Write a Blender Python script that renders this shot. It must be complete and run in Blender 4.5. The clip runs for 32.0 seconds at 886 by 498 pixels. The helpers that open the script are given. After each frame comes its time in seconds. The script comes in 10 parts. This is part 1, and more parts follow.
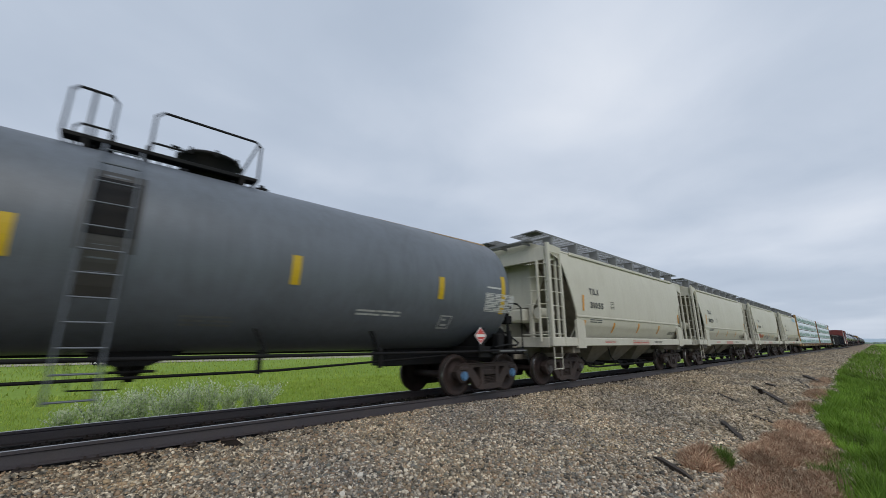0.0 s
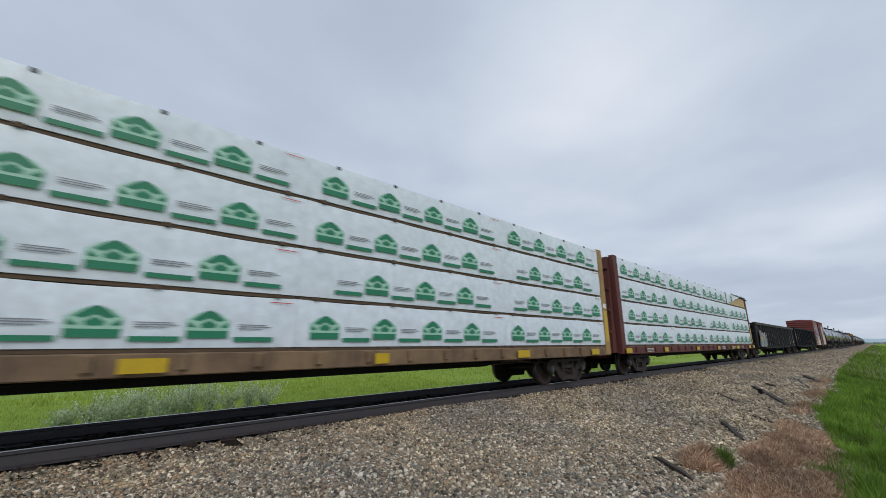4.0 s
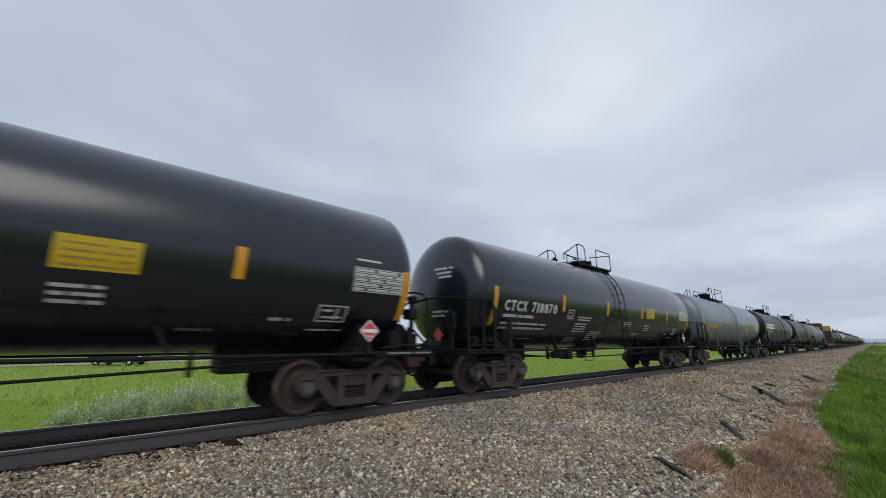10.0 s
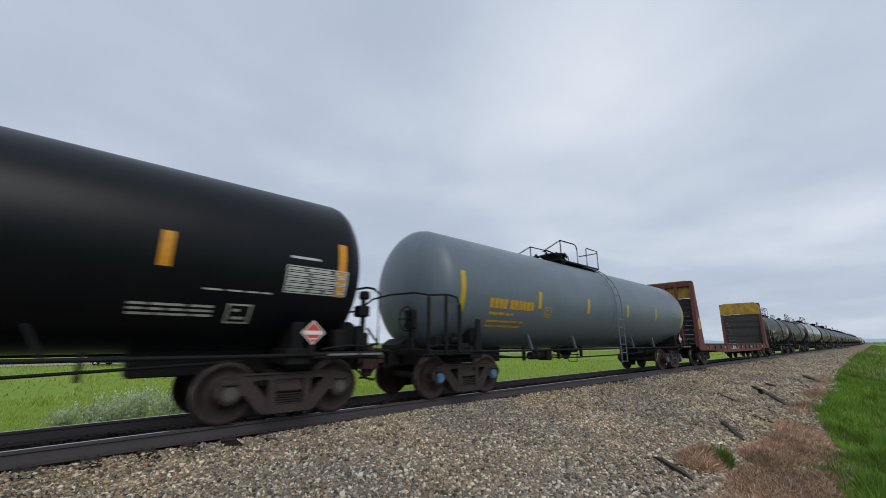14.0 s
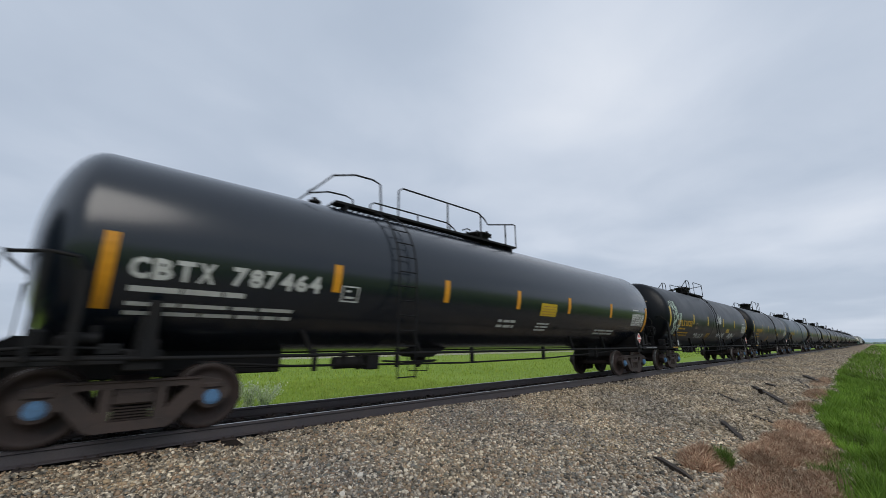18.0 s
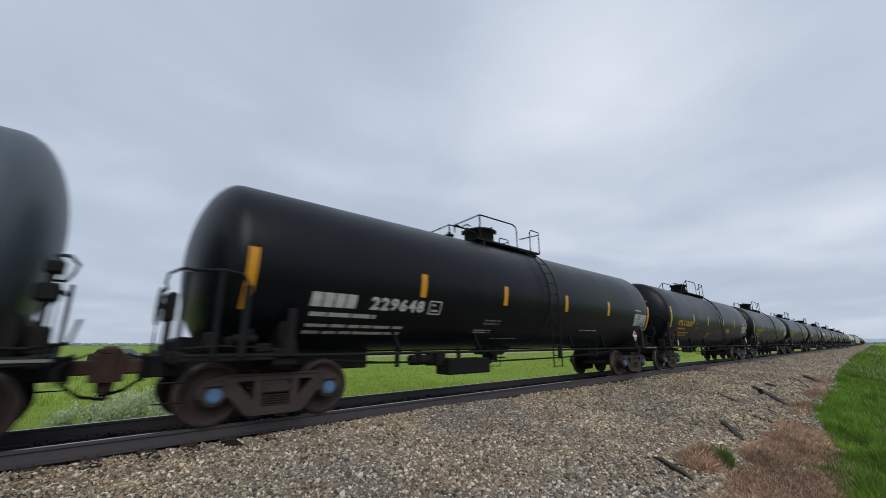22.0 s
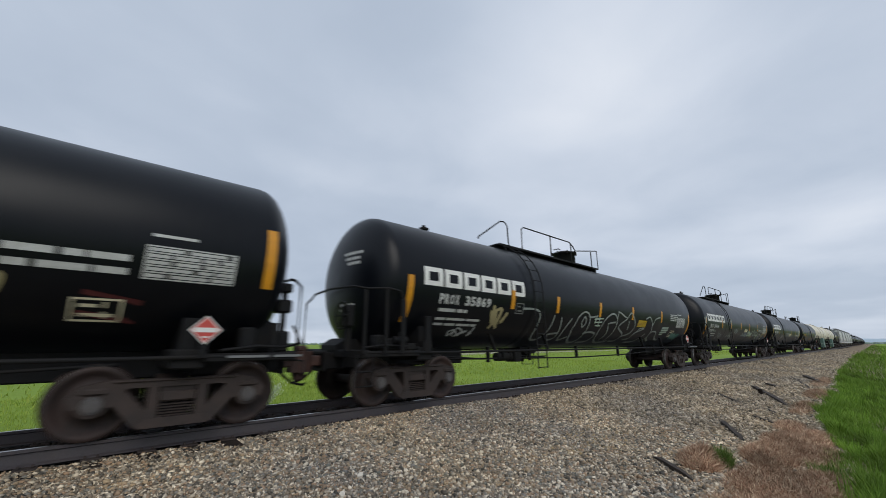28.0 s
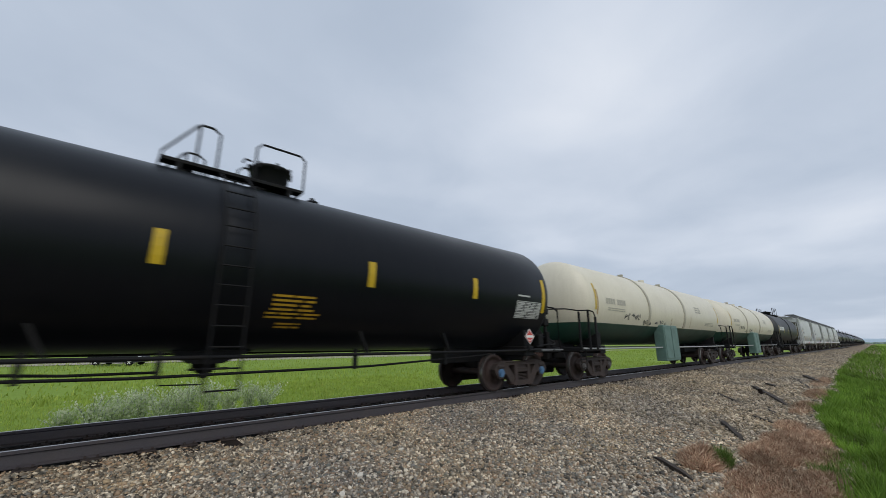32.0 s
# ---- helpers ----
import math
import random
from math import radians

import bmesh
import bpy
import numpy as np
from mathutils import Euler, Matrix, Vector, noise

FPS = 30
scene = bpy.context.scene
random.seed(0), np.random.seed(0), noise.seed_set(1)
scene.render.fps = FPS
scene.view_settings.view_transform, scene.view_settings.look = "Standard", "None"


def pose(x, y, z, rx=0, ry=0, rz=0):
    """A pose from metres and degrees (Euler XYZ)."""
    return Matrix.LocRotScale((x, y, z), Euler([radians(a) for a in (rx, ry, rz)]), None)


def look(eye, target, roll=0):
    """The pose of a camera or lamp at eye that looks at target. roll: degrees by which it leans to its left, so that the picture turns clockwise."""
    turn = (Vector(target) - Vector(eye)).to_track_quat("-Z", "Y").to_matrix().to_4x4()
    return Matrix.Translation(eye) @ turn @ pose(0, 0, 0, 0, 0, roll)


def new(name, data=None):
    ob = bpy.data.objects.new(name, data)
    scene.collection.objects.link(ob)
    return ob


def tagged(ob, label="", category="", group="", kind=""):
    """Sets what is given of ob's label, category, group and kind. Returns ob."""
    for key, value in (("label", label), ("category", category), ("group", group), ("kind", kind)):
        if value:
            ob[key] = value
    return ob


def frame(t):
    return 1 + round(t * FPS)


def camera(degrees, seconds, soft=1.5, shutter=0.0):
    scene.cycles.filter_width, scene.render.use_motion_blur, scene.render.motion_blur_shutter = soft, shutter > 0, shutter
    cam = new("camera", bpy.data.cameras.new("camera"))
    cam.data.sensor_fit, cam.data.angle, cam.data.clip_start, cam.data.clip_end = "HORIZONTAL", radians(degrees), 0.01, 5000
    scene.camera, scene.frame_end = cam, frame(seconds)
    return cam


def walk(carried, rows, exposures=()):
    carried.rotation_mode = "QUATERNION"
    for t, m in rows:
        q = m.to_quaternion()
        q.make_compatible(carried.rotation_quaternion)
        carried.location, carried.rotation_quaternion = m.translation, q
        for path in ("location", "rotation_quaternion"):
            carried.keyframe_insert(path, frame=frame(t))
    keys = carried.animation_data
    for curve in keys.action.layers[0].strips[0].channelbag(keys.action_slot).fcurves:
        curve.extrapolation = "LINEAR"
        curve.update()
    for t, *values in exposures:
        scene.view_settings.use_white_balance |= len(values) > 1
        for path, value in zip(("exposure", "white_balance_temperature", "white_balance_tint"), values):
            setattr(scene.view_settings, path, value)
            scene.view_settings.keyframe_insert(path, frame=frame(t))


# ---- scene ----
DURATION = 32.0
SPEED = 17.874                      # train, metres a second, towards -x
cam = camera(98.38, DURATION, soft=0.5, shutter=0.15)
EYE = pose(0, -7.683, 1.194, 90 + 13.86, 0.10, 47.97 - 90)
walk(cam, [(0, EYE), (DURATION, EYE)])


# ---------------------------------------------------------------- world and sun
def node(nt, kind, **values):
    n = nt.nodes.new(kind)
    for key, value in values.items():
        if key in n.inputs:
            n.inputs[key].default_value = value
    return n


def math_node(nt, op, a, b=None):
    n = nt.nodes.new("ShaderNodeMath")
    n.operation = op
    for i, v in enumerate((a, b)):
        if v is None:
            continue
        if isinstance(v, (int, float)):
            n.inputs[i].default_value = v
        else:
            nt.links.new(v, n.inputs[i])
    return n.outputs[0]


def ramp(nt, fac, stops):
    n = nt.nodes.new("ShaderNodeValToRGB")
    e = n.color_ramp.elements
    e[0].position, e[0].color = stops[0][0], (*stops[0][1], 1)
    e[1].position, e[1].color = stops[-1][0], (*stops[-1][1], 1)
    for p, c in stops[1:-1]:
        k = e.new(p)
        k.color = (*c, 1)
    nt.links.new(fac, n.inputs[0])
    return n.outputs[0]


def mix_color(nt, fac, a, b, mode="MIX"):
    n = nt.nodes.new("ShaderNodeMix")
    n.data_type, n.blend_type = "RGBA", mode
    for i, v in ((0, fac), (6, a), (7, b)):
        if isinstance(v, (int, float)):
            n.inputs[i].default_value = v
        elif isinstance(v, tuple):
            n.inputs[i].default_value = (*v, 1)
        else:
            nt.links.new(v, n.inputs[i])
    return n.outputs[2]


SUN_ELEVATION, SUN_ROTATION = radians(42), radians(207)
world = bpy.data.worlds.new("overcast_sky")
scene.world = world
world.use_nodes = True
wt = world.node_tree
wt.nodes.clear()
sky = wt.nodes.new("ShaderNodeTexSky")
sky.sky_type, sky.sun_disc = "NISHITA", False
sky.sun_elevation, sky.sun_rotation = SUN_ELEVATION, SUN_ROTATION
sky_bg = node(wt, "ShaderNodeBackground", Strength=0.05)
wt.links.new(sky.outputs[0], sky_bg.inputs[0])
coord = wt.nodes.new("ShaderNodeTexCoord")
split = wt.nodes.new("ShaderNodeSeparateXYZ")
wt.links.new(coord.outputs["Generated"], split.inputs[0])
lift = math_node(wt, "ADD", math_node(wt, "ABSOLUTE", split.outputs[2]), 0.16)
join = wt.nodes.new("ShaderNodeCombineXYZ")
wt.links.new(math_node(wt, "DIVIDE", split.outputs[0], lift), join.inputs[0])
wt.links.new(math_node(wt, "DIVIDE", split.outputs[1], lift), join.inputs[1])
big = node(wt, "ShaderNodeTexNoise", Scale=0.6, Detail=3.0, Roughness=0.42, Distortion=0.7)
fine = node(wt, "ShaderNodeTexNoise", Scale=2.2, Detail=5.0, Roughness=0.5, Distortion=0.3)
for n in (big, fine):
    wt.links.new(join.outputs[0], n.inputs["Vector"])
cloud = math_node(wt, "ADD", math_node(wt, "MULTIPLY", big.outputs[0], 0.54), math_node(wt, "MULTIPLY", fine.outputs[0], 0.20))
cloud = math_node(wt, "ADD", cloud, 0.13)
thin = wt.nodes.new("ShaderNodeVectorMath")      # where the cloud cover thins towards the hidden sun, high over the line
thin.operation = "DOT_PRODUCT"
wt.links.new(coord.outputs["Generated"], thin.inputs[0])
thin.inputs[1].default_value = (0.726, 0.31, 0.613)
cloud = math_node(wt, "ADD", cloud, math_node(wt, "MULTIPLY", math_node(wt, "SUBTRACT", math_node(wt, "POWER", math_node(wt, "MAXIMUM", thin.outputs["Value"], 0.0), 9.0), 0.27), 0.17))
cloud = math_node(wt, "ADD", cloud, math_node(wt, "MULTIPLY", math_node(wt, "POWER", math_node(wt, "MAXIMUM", thin.outputs["Value"], 0.0), 38.0), 0.13))
cloud_color = ramp(wt, cloud, [(0.30, (0.37, 0.44, 0.55)), (0.47, (0.47, 0.54, 0.65)), (0.60, (0.60, 0.66, 0.76)), (0.75, (0.76, 0.80, 0.87))])
cloud_bg = node(wt, "ShaderNodeBackground", Strength=1.10)
wt.links.new(cloud_color, cloud_bg.inputs[0])
both = node(wt, "ShaderNodeMixShader", Fac=0.93)
wt.links.new(sky_bg.outputs[0], both.inputs[1])
wt.links.new(cloud_bg.outputs[0], both.inputs[2])
out = wt.nodes.new("ShaderNodeOutputWorld")
wt.links.new(both.outputs[0], out.inputs[0])

sun = new("sun", bpy.data.lights.new("sun", "SUN"))
sun.data.energy, sun.data.angle, sun.data.color = 1.4, radians(40), (1.0, 0.96, 0.9)
sun.matrix_world = look((-25, -50, 50), (0, 0, 0))


# ---------------------------------------------------------------- materials
def surface(name, color, rough=0.6, metal=0.0, second=None, amount=0.5, scale=2.0, grain=0.12, streak=0.0, bump=0.15, bump_scale=60.0, spec=0.5, by_object=0.0, dust=0.0):
    """A painted, rusty or earthy surface: two scales of colour change, uneven gloss and a fine relief."""
    m = bpy.data.materials.new(name)
    m.use_nodes = True
    nt = m.node_tree
    p = nt.nodes["Principled BSDF"]
    tc = nt.nodes.new("ShaderNodeTexCoord")
    vec = tc.outputs["Object"]
    info = nt.nodes.new("ShaderNodeObjectInfo")
    shift = nt.nodes.new("ShaderNodeVectorMath")
    shift.operation = "MULTIPLY_ADD"
    nt.links.new(info.outputs["Random"], shift.inputs[0])
    shift.inputs[1].default_value = (7, 5, 3)
    nt.links.new(vec, shift.inputs[2])
    n1 = node(nt, "ShaderNodeTexNoise", Scale=scale, Detail=6.0, Roughness=0.62)
    n2 = node(nt, "ShaderNodeTexNoise", Scale=bump_scale, Detail=4.0, Roughness=0.6)
    for n in (n1, n2):
        nt.links.new(shift.outputs[0], n.inputs["Vector"])
    col = color
    if second is None:
        second = tuple(c * 0.55 for c in color)
    mask = n1.outputs[0]
    if streak:
        st = node(nt, "ShaderNodeMapping")
        st.inputs["Scale"].default_value = (5.0, 5.0, 0.35)
        nt.links.new(shift.outputs[0], st.inputs[0])
        n3 = node(nt, "ShaderNodeTexNoise", Scale=1.6, Detail=5.0, Roughness=0.6)
        nt.links.new(st.outputs[0], n3.inputs["Vector"])
        mask = math_node(nt, "ADD", math_node(nt, "MULTIPLY", n1.outputs[0], 1 - streak), math_node(nt, "MULTIPLY", n3.outputs[0], streak))
    k = ramp(nt, mask, [(0.42, (0, 0, 0)), (0.72, (1, 1, 1))])
    col = mix_color(nt, math_node(nt, "MULTIPLY", k, amount), color, second)
    g = ramp(nt, n2.outputs[0], [(0.3, (1 - grain,) * 3), (0.7, (1 + grain,) * 3)])
    col = mix_color(nt, 1.0, col, g, "MULTIPLY")
    if by_object:
        b = ramp(nt, info.outputs["Random"], [(0.0, (1 - by_object,) * 3), (1.0, (1 + by_object * 0.6,) * 3)])
        col = mix_color(nt, 1.0, col, b, "MULTIPLY")
    nt.links.new(col, p.inputs["Base Color"])
    r = math_node(nt, "ADD", math_node(nt, "MULTIPLY", n1.outputs[0], 0.24), rough - 0.12)
    nt.links.new(r, p.inputs["Roughness"])
    p.inputs["Metallic"].default_value = metal
    p.inputs["Specular IOR Level"].default_value = spec
    if dust:
        p.inputs["Sheen Weight"].default_value = dust
        p.inputs["Sheen Roughness"].default_value = 0.35
        p.inputs["Sheen Tint"].default_value = (0.78, 0.86, 0.95, 1)
    if bump:
        bn = node(nt, "ShaderNodeBump", Strength=bump, Distance=0.01)
        nt.links.new(n2.outputs[0], bn.inputs["Height"])
        nt.links.new(bn.outputs[0], p.inputs["Normal"])
    return m


def island(name, colors, rough=0.85, rest=0.1, translucent=0.0, stretch=0.0):
    """For many loose small pieces: a colour for each island out of a list."""
    m = bpy.data.materials.new(name)
    m.use_nodes = True
    nt = m.node_tree
    p = nt.nodes["Principled BSDF"]
    geo = nt.nodes.new("ShaderNodeNewGeometry")
    stops = [(i / len(colors), c) for i, c in enumerate(colors)]
    col = ramp(nt, geo.outputs["Random Per Island"], stops)
    nt.nodes[-1].color_ramp.interpolation = "CONSTANT" if len(colors) > 4 else "LINEAR"
    tc = nt.nodes.new("ShaderNodeTexCoord")
    n = node(nt, "ShaderNodeTexNoise", Scale=1.1, Detail=5.0)
    nt.links.new(tc.outputs["Object"], n.inputs["Vector"])
    g = ramp(nt, n.outputs[0], [(0.3, (1 - rest * 2,) * 3), (0.7, (1 + rest,) * 3)])
    col = mix_color(nt, 1.0, col, g, "MULTIPLY")
    if stretch:
        w = node(nt, "ShaderNodeTexNoise", Scale=0.32, Detail=2.0)
        nt.links.new(tc.outputs["Object"], w.inputs["Vector"])
        col = mix_color(nt, 1.0, col, ramp(nt, w.outputs[0], [(0.38, (1 - stretch, 1 - 0.85 * stretch, 1 - 0.55 * stretch)), (0.62, (1 + 1.1 * stretch, 1 + 0.75 * stretch, 1 + 0.1 * stretch))]), "MULTIPLY")
    nt.links.new(col, p.inputs["Base Color"])
    p.inputs["Roughness"].default_value = rough
    p.inputs["Specular IOR Level"].default_value = 0.25
    if translucent:
        tr = nt.nodes.new("ShaderNodeBsdfTranslucent")
        nt.links.new(col, tr.inputs[0])
        mx = node(nt, "ShaderNodeMixShader", Fac=translucent)
        nt.links.new(p.outputs[0], mx.inputs[1])
        nt.links.new(tr.outputs[0], mx.inputs[2])
        nt.links.new(mx.outputs[0], nt.nodes["Material Output"].inputs[0])
    return m


M = {
    "black": surface("black_tank_paint", (0.0028, 0.0038, 0.0066), 0.36, second=(0.007, 0.0082, 0.0105), amount=0.6, scale=0.9, streak=0.4, bump=0.03, by_object=0.2, spec=0.22, dust=0.055),
    "gloss": surface("glossy_black_paint", (0.006, 0.010, 0.017), 0.22, second=(0.012, 0.017, 0.024), amount=0.4, scale=0.9, bump=0.01, spec=0.40),
    "brownblack": surface("weathered_grey_black_paint", (0.020, 0.0205, 0.0225), 0.5, second=(0.040, 0.0395, 0.040), amount=0.6, scale=0.9, streak=0.5, bump=0.04),
    "grey": surface("grey_tank_paint", (0.118, 0.152, 0.19), 0.42, second=(0.085, 0.105, 0.128), amount=0.6, scale=0.8, streak=0.5, bump=0.03),
    "slate": surface("dark_slate_tank_paint", (0.066, 0.083, 0.103), 0.42, second=(0.046, 0.057, 0.070), amount=0.6, scale=0.8, streak=0.5, bump=0.03),
    "greysoot": surface("sooty_grey_tank_paint", (0.118, 0.135, 0.160), 0.45, second=(0.062, 0.068, 0.076), amount=0.7, scale=0.8, streak=0.5, bump=0.03),
    "cream": surface("cream_tank_paint", (0.66, 0.615, 0.50), 0.45, second=(0.52, 0.47, 0.37), amount=0.5, scale=0.8, streak=0.5, bump=0.03),
    "creamband": surface("dulled_cream_band_paint", (0.40, 0.37, 0.29), 0.5, second=(0.26, 0.23, 0.18), amount=0.6, scale=1.5, streak=0.3, bump=0.05),
    "fadedink": surface("faded_stencil_on_cream", (0.36, 0.34, 0.29), 0.6, second=(0.5, 0.47, 0.38), amount=0.7, scale=6, bump=0.02),
    "green": surface("dark_green_tank_paint", (0.018, 0.06, 0.042), 0.4, second=(0.012, 0.03, 0.024), amount=0.5, scale=0.9, bump=0.03),
    "palegreen": surface("grey_green_cabinet_paint", (0.11, 0.19, 0.165), 0.5, second=(0.05, 0.085, 0.075), amount=0.5, bump=0.05),
    "hopper": surface("weathered_cream_hopper_paint", (0.54, 0.52, 0.44), 0.5, second=(0.42, 0.39, 0.32), amount=0.55, scale=0.7, streak=0.55, bump=0.04),
    "whitehopper": surface("pale_grey_hopper_paint", (0.52, 0.53, 0.52), 0.5, second=(0.36, 0.36, 0.34), amount=0.5, scale=0.7, streak=0.55, bump=0.04),
    "hopperdark": surface("sooty_hopper_paint", (0.26, 0.23, 0.185), 0.66, second=(0.10, 0.085, 0.066), amount=0.8, scale=1.5, streak=0.5, bump=0.08),
    "grating": surface("galvanised_running_board", (0.34, 0.35, 0.35), 0.55, 0.0, second=(0.24, 0.24, 0.24), scale=4, bump=0.1),
    "boardsteel": surface("weathered_grating_steel", (0.17, 0.175, 0.18), 0.55, 0.0, second=(0.10, 0.10, 0.10), scale=4, bump=0.1),
    "under": surface("dark_underframe_steel", (0.0065, 0.0068, 0.008), 0.7, second=(0.015, 0.0125, 0.011), amount=0.7, scale=3, bump=0.15, spec=0.22),
    "cast": surface("grimy_and_shaded_brown_steel", (0.038, 0.025, 0.021), 0.72, second=(0.018, 0.0155, 0.015), amount=0.8, scale=4, bump=0.3, bump_scale=40, by_object=0.3),
    "wheel": surface("rusty_wheel_steel", (0.034, 0.018, 0.015), 0.7, second=(0.014, 0.0115, 0.011), amount=0.8, scale=5, bump=0.2, by_object=0.3),
    "tread": surface("polished_wheel_tread", (0.30, 0.29, 0.28), 0.35, 0.9, scale=6, bump=0.05),
    "coupler": surface("rust_brown_coupler_steel", (0.062, 0.028, 0.022), 0.72, second=(0.026, 0.018, 0.016), amount=0.8, scale=5, bump=0.3),
    "blue": surface("blue_bearing_cap_paint", (0.075, 0.18, 0.33), 0.55, second=(0.05, 0.07, 0.1), amount=0.6, scale=12, bump=0.1),
    "capgrey": surface("grey_bearing_cap", (0.08, 0.075, 0.075), 0.6, second=(0.07, 0.06, 0.055), amount=0.7, scale=12, bump=0.1),
    "yellow": surface("yellow_reflective_tape", (0.52, 0.35, 0.012), 0.4, second=(0.40, 0.25, 0.02), amount=0.5, scale=9, bump=0.02),
    "orange": surface("orange_reflective_tape", (0.62, 0.27, 0.012), 0.4, second=(0.46, 0.19, 0.02), amount=0.5, scale=9, bump=0.02),
    "lettery": surface("faded_yellow_lettering", (0.52, 0.30, 0.016), 0.55, second=(0.24, 0.14, 0.012), amount=0.6, scale=9, bump=0.02),
    "letterw": surface("white_stencil_lettering", (0.50, 0.51, 0.50), 0.55, second=(0.28, 0.28, 0.27), amount=0.5, scale=8, bump=0.02),
    "letterg": surface("faded_grey_stencil", (0.16, 0.165, 0.165), 0.6, second=(0.07, 0.07, 0.07), amount=0.5, scale=8, bump=0.02),
    "letterk": surface("black_stencil_lettering", (0.045, 0.047, 0.05), 0.6, second=(0.12, 0.12, 0.11), amount=0.4, scale=8, bump=0.02),
    "worntan": surface("worn_tan_stencil", (0.24, 0.18, 0.12), 0.6, second=(0.12, 0.09, 0.06), amount=0.6, scale=8, bump=0.02),
    "bluepanel": surface("blue_grey_patch_paint", (0.075, 0.088, 0.105), 0.6, second=(0.05, 0.057, 0.066), amount=0.6, scale=5, bump=0.02),
    "red": surface("red_placard_paint", (0.52, 0.06, 0.05), 0.5, second=(0.40, 0.12, 0.10), amount=0.4, scale=10, bump=0.02),
    "white": surface("white_placard_paint", (0.72, 0.72, 0.70), 0.5, second=(0.5, 0.5, 0.48), amount=0.3, scale=10, bump=0.02),
    "boxcar": surface("oxide_red_boxcar_paint", (0.215, 0.046, 0.042), 0.58, second=(0.075, 0.028, 0.027), amount=0.9, scale=1.3, streak=0.5, bump=0.05),
    "oxide": surface("dark_oxide_red_steel", (0.115, 0.030, 0.026), 0.66, second=(0.05, 0.028, 0.022), amount=0.7, scale=1.4, streak=0.4, bump=0.12),
    "gondola": surface("sooty_black_gondola_steel", (0.009, 0.0102, 0.0132), 0.66, second=(0.042, 0.041, 0.041), amount=0.85, scale=1.2, streak=0.6, bump=0.12, spec=0.25),
    "gondola2": surface("blue_black_gondola_paint", (0.0045, 0.006, 0.0105), 0.62, second=(0.010, 0.0115, 0.0145), amount=0.5, scale=1.2, streak=0.5, bump=0.06, spec=0.16),
    "chord": surface("rust_brown_top_chord", (0.055, 0.042, 0.036), 0.75, second=(0.03, 0.024, 0.022), amount=0.7, scale=2, streak=0.2, bump=0.15),
    "scrap": surface("grey_brown_wrapped_cargo", (0.11, 0.09, 0.075), 0.85, second=(0.05, 0.045, 0.04), amount=0.8, scale=2.0, bump=0.4, bump_scale=12),
    "rail": surface("dark_rail_steel", (0.052, 0.046, 0.051), 0.5, second=(0.066, 0.052, 0.048), amount=0.6, scale=3, bump=0.1),
    "railtop": surface("polished_rail_head", (0.42, 0.41, 0.40), 0.3, 0.9, scale=4, bump=0.02),
    "tie": surface("creosoted_tie_timber", (0.018, 0.014, 0.012), 0.9, second=(0.036, 0.027, 0.021), amount=0.7, scale=5, bump=0.5, bump_scale=30, by_object=0.3, spec=0.12),
    "timber": surface("weathered_grey_brown_timber", (0.06, 0.047, 0.038), 0.9, second=(0.028, 0.023, 0.02), amount=0.8, scale=4, bump=0.5, bump_scale=30, by_object=0.3),
    "yellowsteel": surface("rust_stained_yellow_paint", (0.44, 0.27, 0.03), 0.6, second=(0.10, 0.05, 0.025), amount=0.85, scale=2.6, streak=0.3, bump=0.15),
    "tan": surface("weathered_ochre_steel_paint", (0.36, 0.22, 0.075), 0.6, second=(0.13, 0.07, 0.035), amount=0.75, scale=1.8, streak=0.5, bump=0.1),
    "darkwood": surface("dark_weathered_bulkhead_boards", (0.035, 0.033, 0.032), 0.85, second=(0.065, 0.055, 0.05), amount=0.7, scale=3, bump=0.3, by_object=0.4),
    "lumber": surface("sawn_spruce_lumber", (0.55, 0.40, 0.22), 0.75, second=(0.42, 0.28, 0.14), amount=0.6, scale=3, bump=0.25, by_object=0.25),
    "wrap": surface("white_plastic_lumber_wrap", (0.69, 0.755, 0.83), 0.40, second=(0.54, 0.60, 0.69), amount=0.6, scale=1.5, streak=0.4, bump=0.35, bump_scale=6),
    "rusttan": surface("rusty_brown_deck_steel", (0.21, 0.135, 0.075), 0.7, second=(0.055, 0.035, 0.027), amount=0.9, scale=1.6, streak=0.3, bump=0.15),
    "wrappale": surface("pale_green_print_on_wrap", (0.34, 0.58, 0.47), 0.45, second=(0.28, 0.50, 0.40), amount=0.4, scale=4, bump=0.05),
    "wrapgreen": surface("green_print_on_wrap", (0.015, 0.19, 0.10), 0.45, second=(0.02, 0.13, 0.075), amount=0.4, scale=4, bump=0.05),
    "wrapblack": surface("black_torn_plastic_wrap", (0.016, 0.018, 0.022), 0.35, second=(0.05, 0.055, 0.06), amount=0.5, scale=3, bump=0.5, bump_scale=9),
    "batten": surface("brown_lumber_dunnage", (0.10, 0.065, 0.04), 0.85, scale=6, bump=0.3),
}
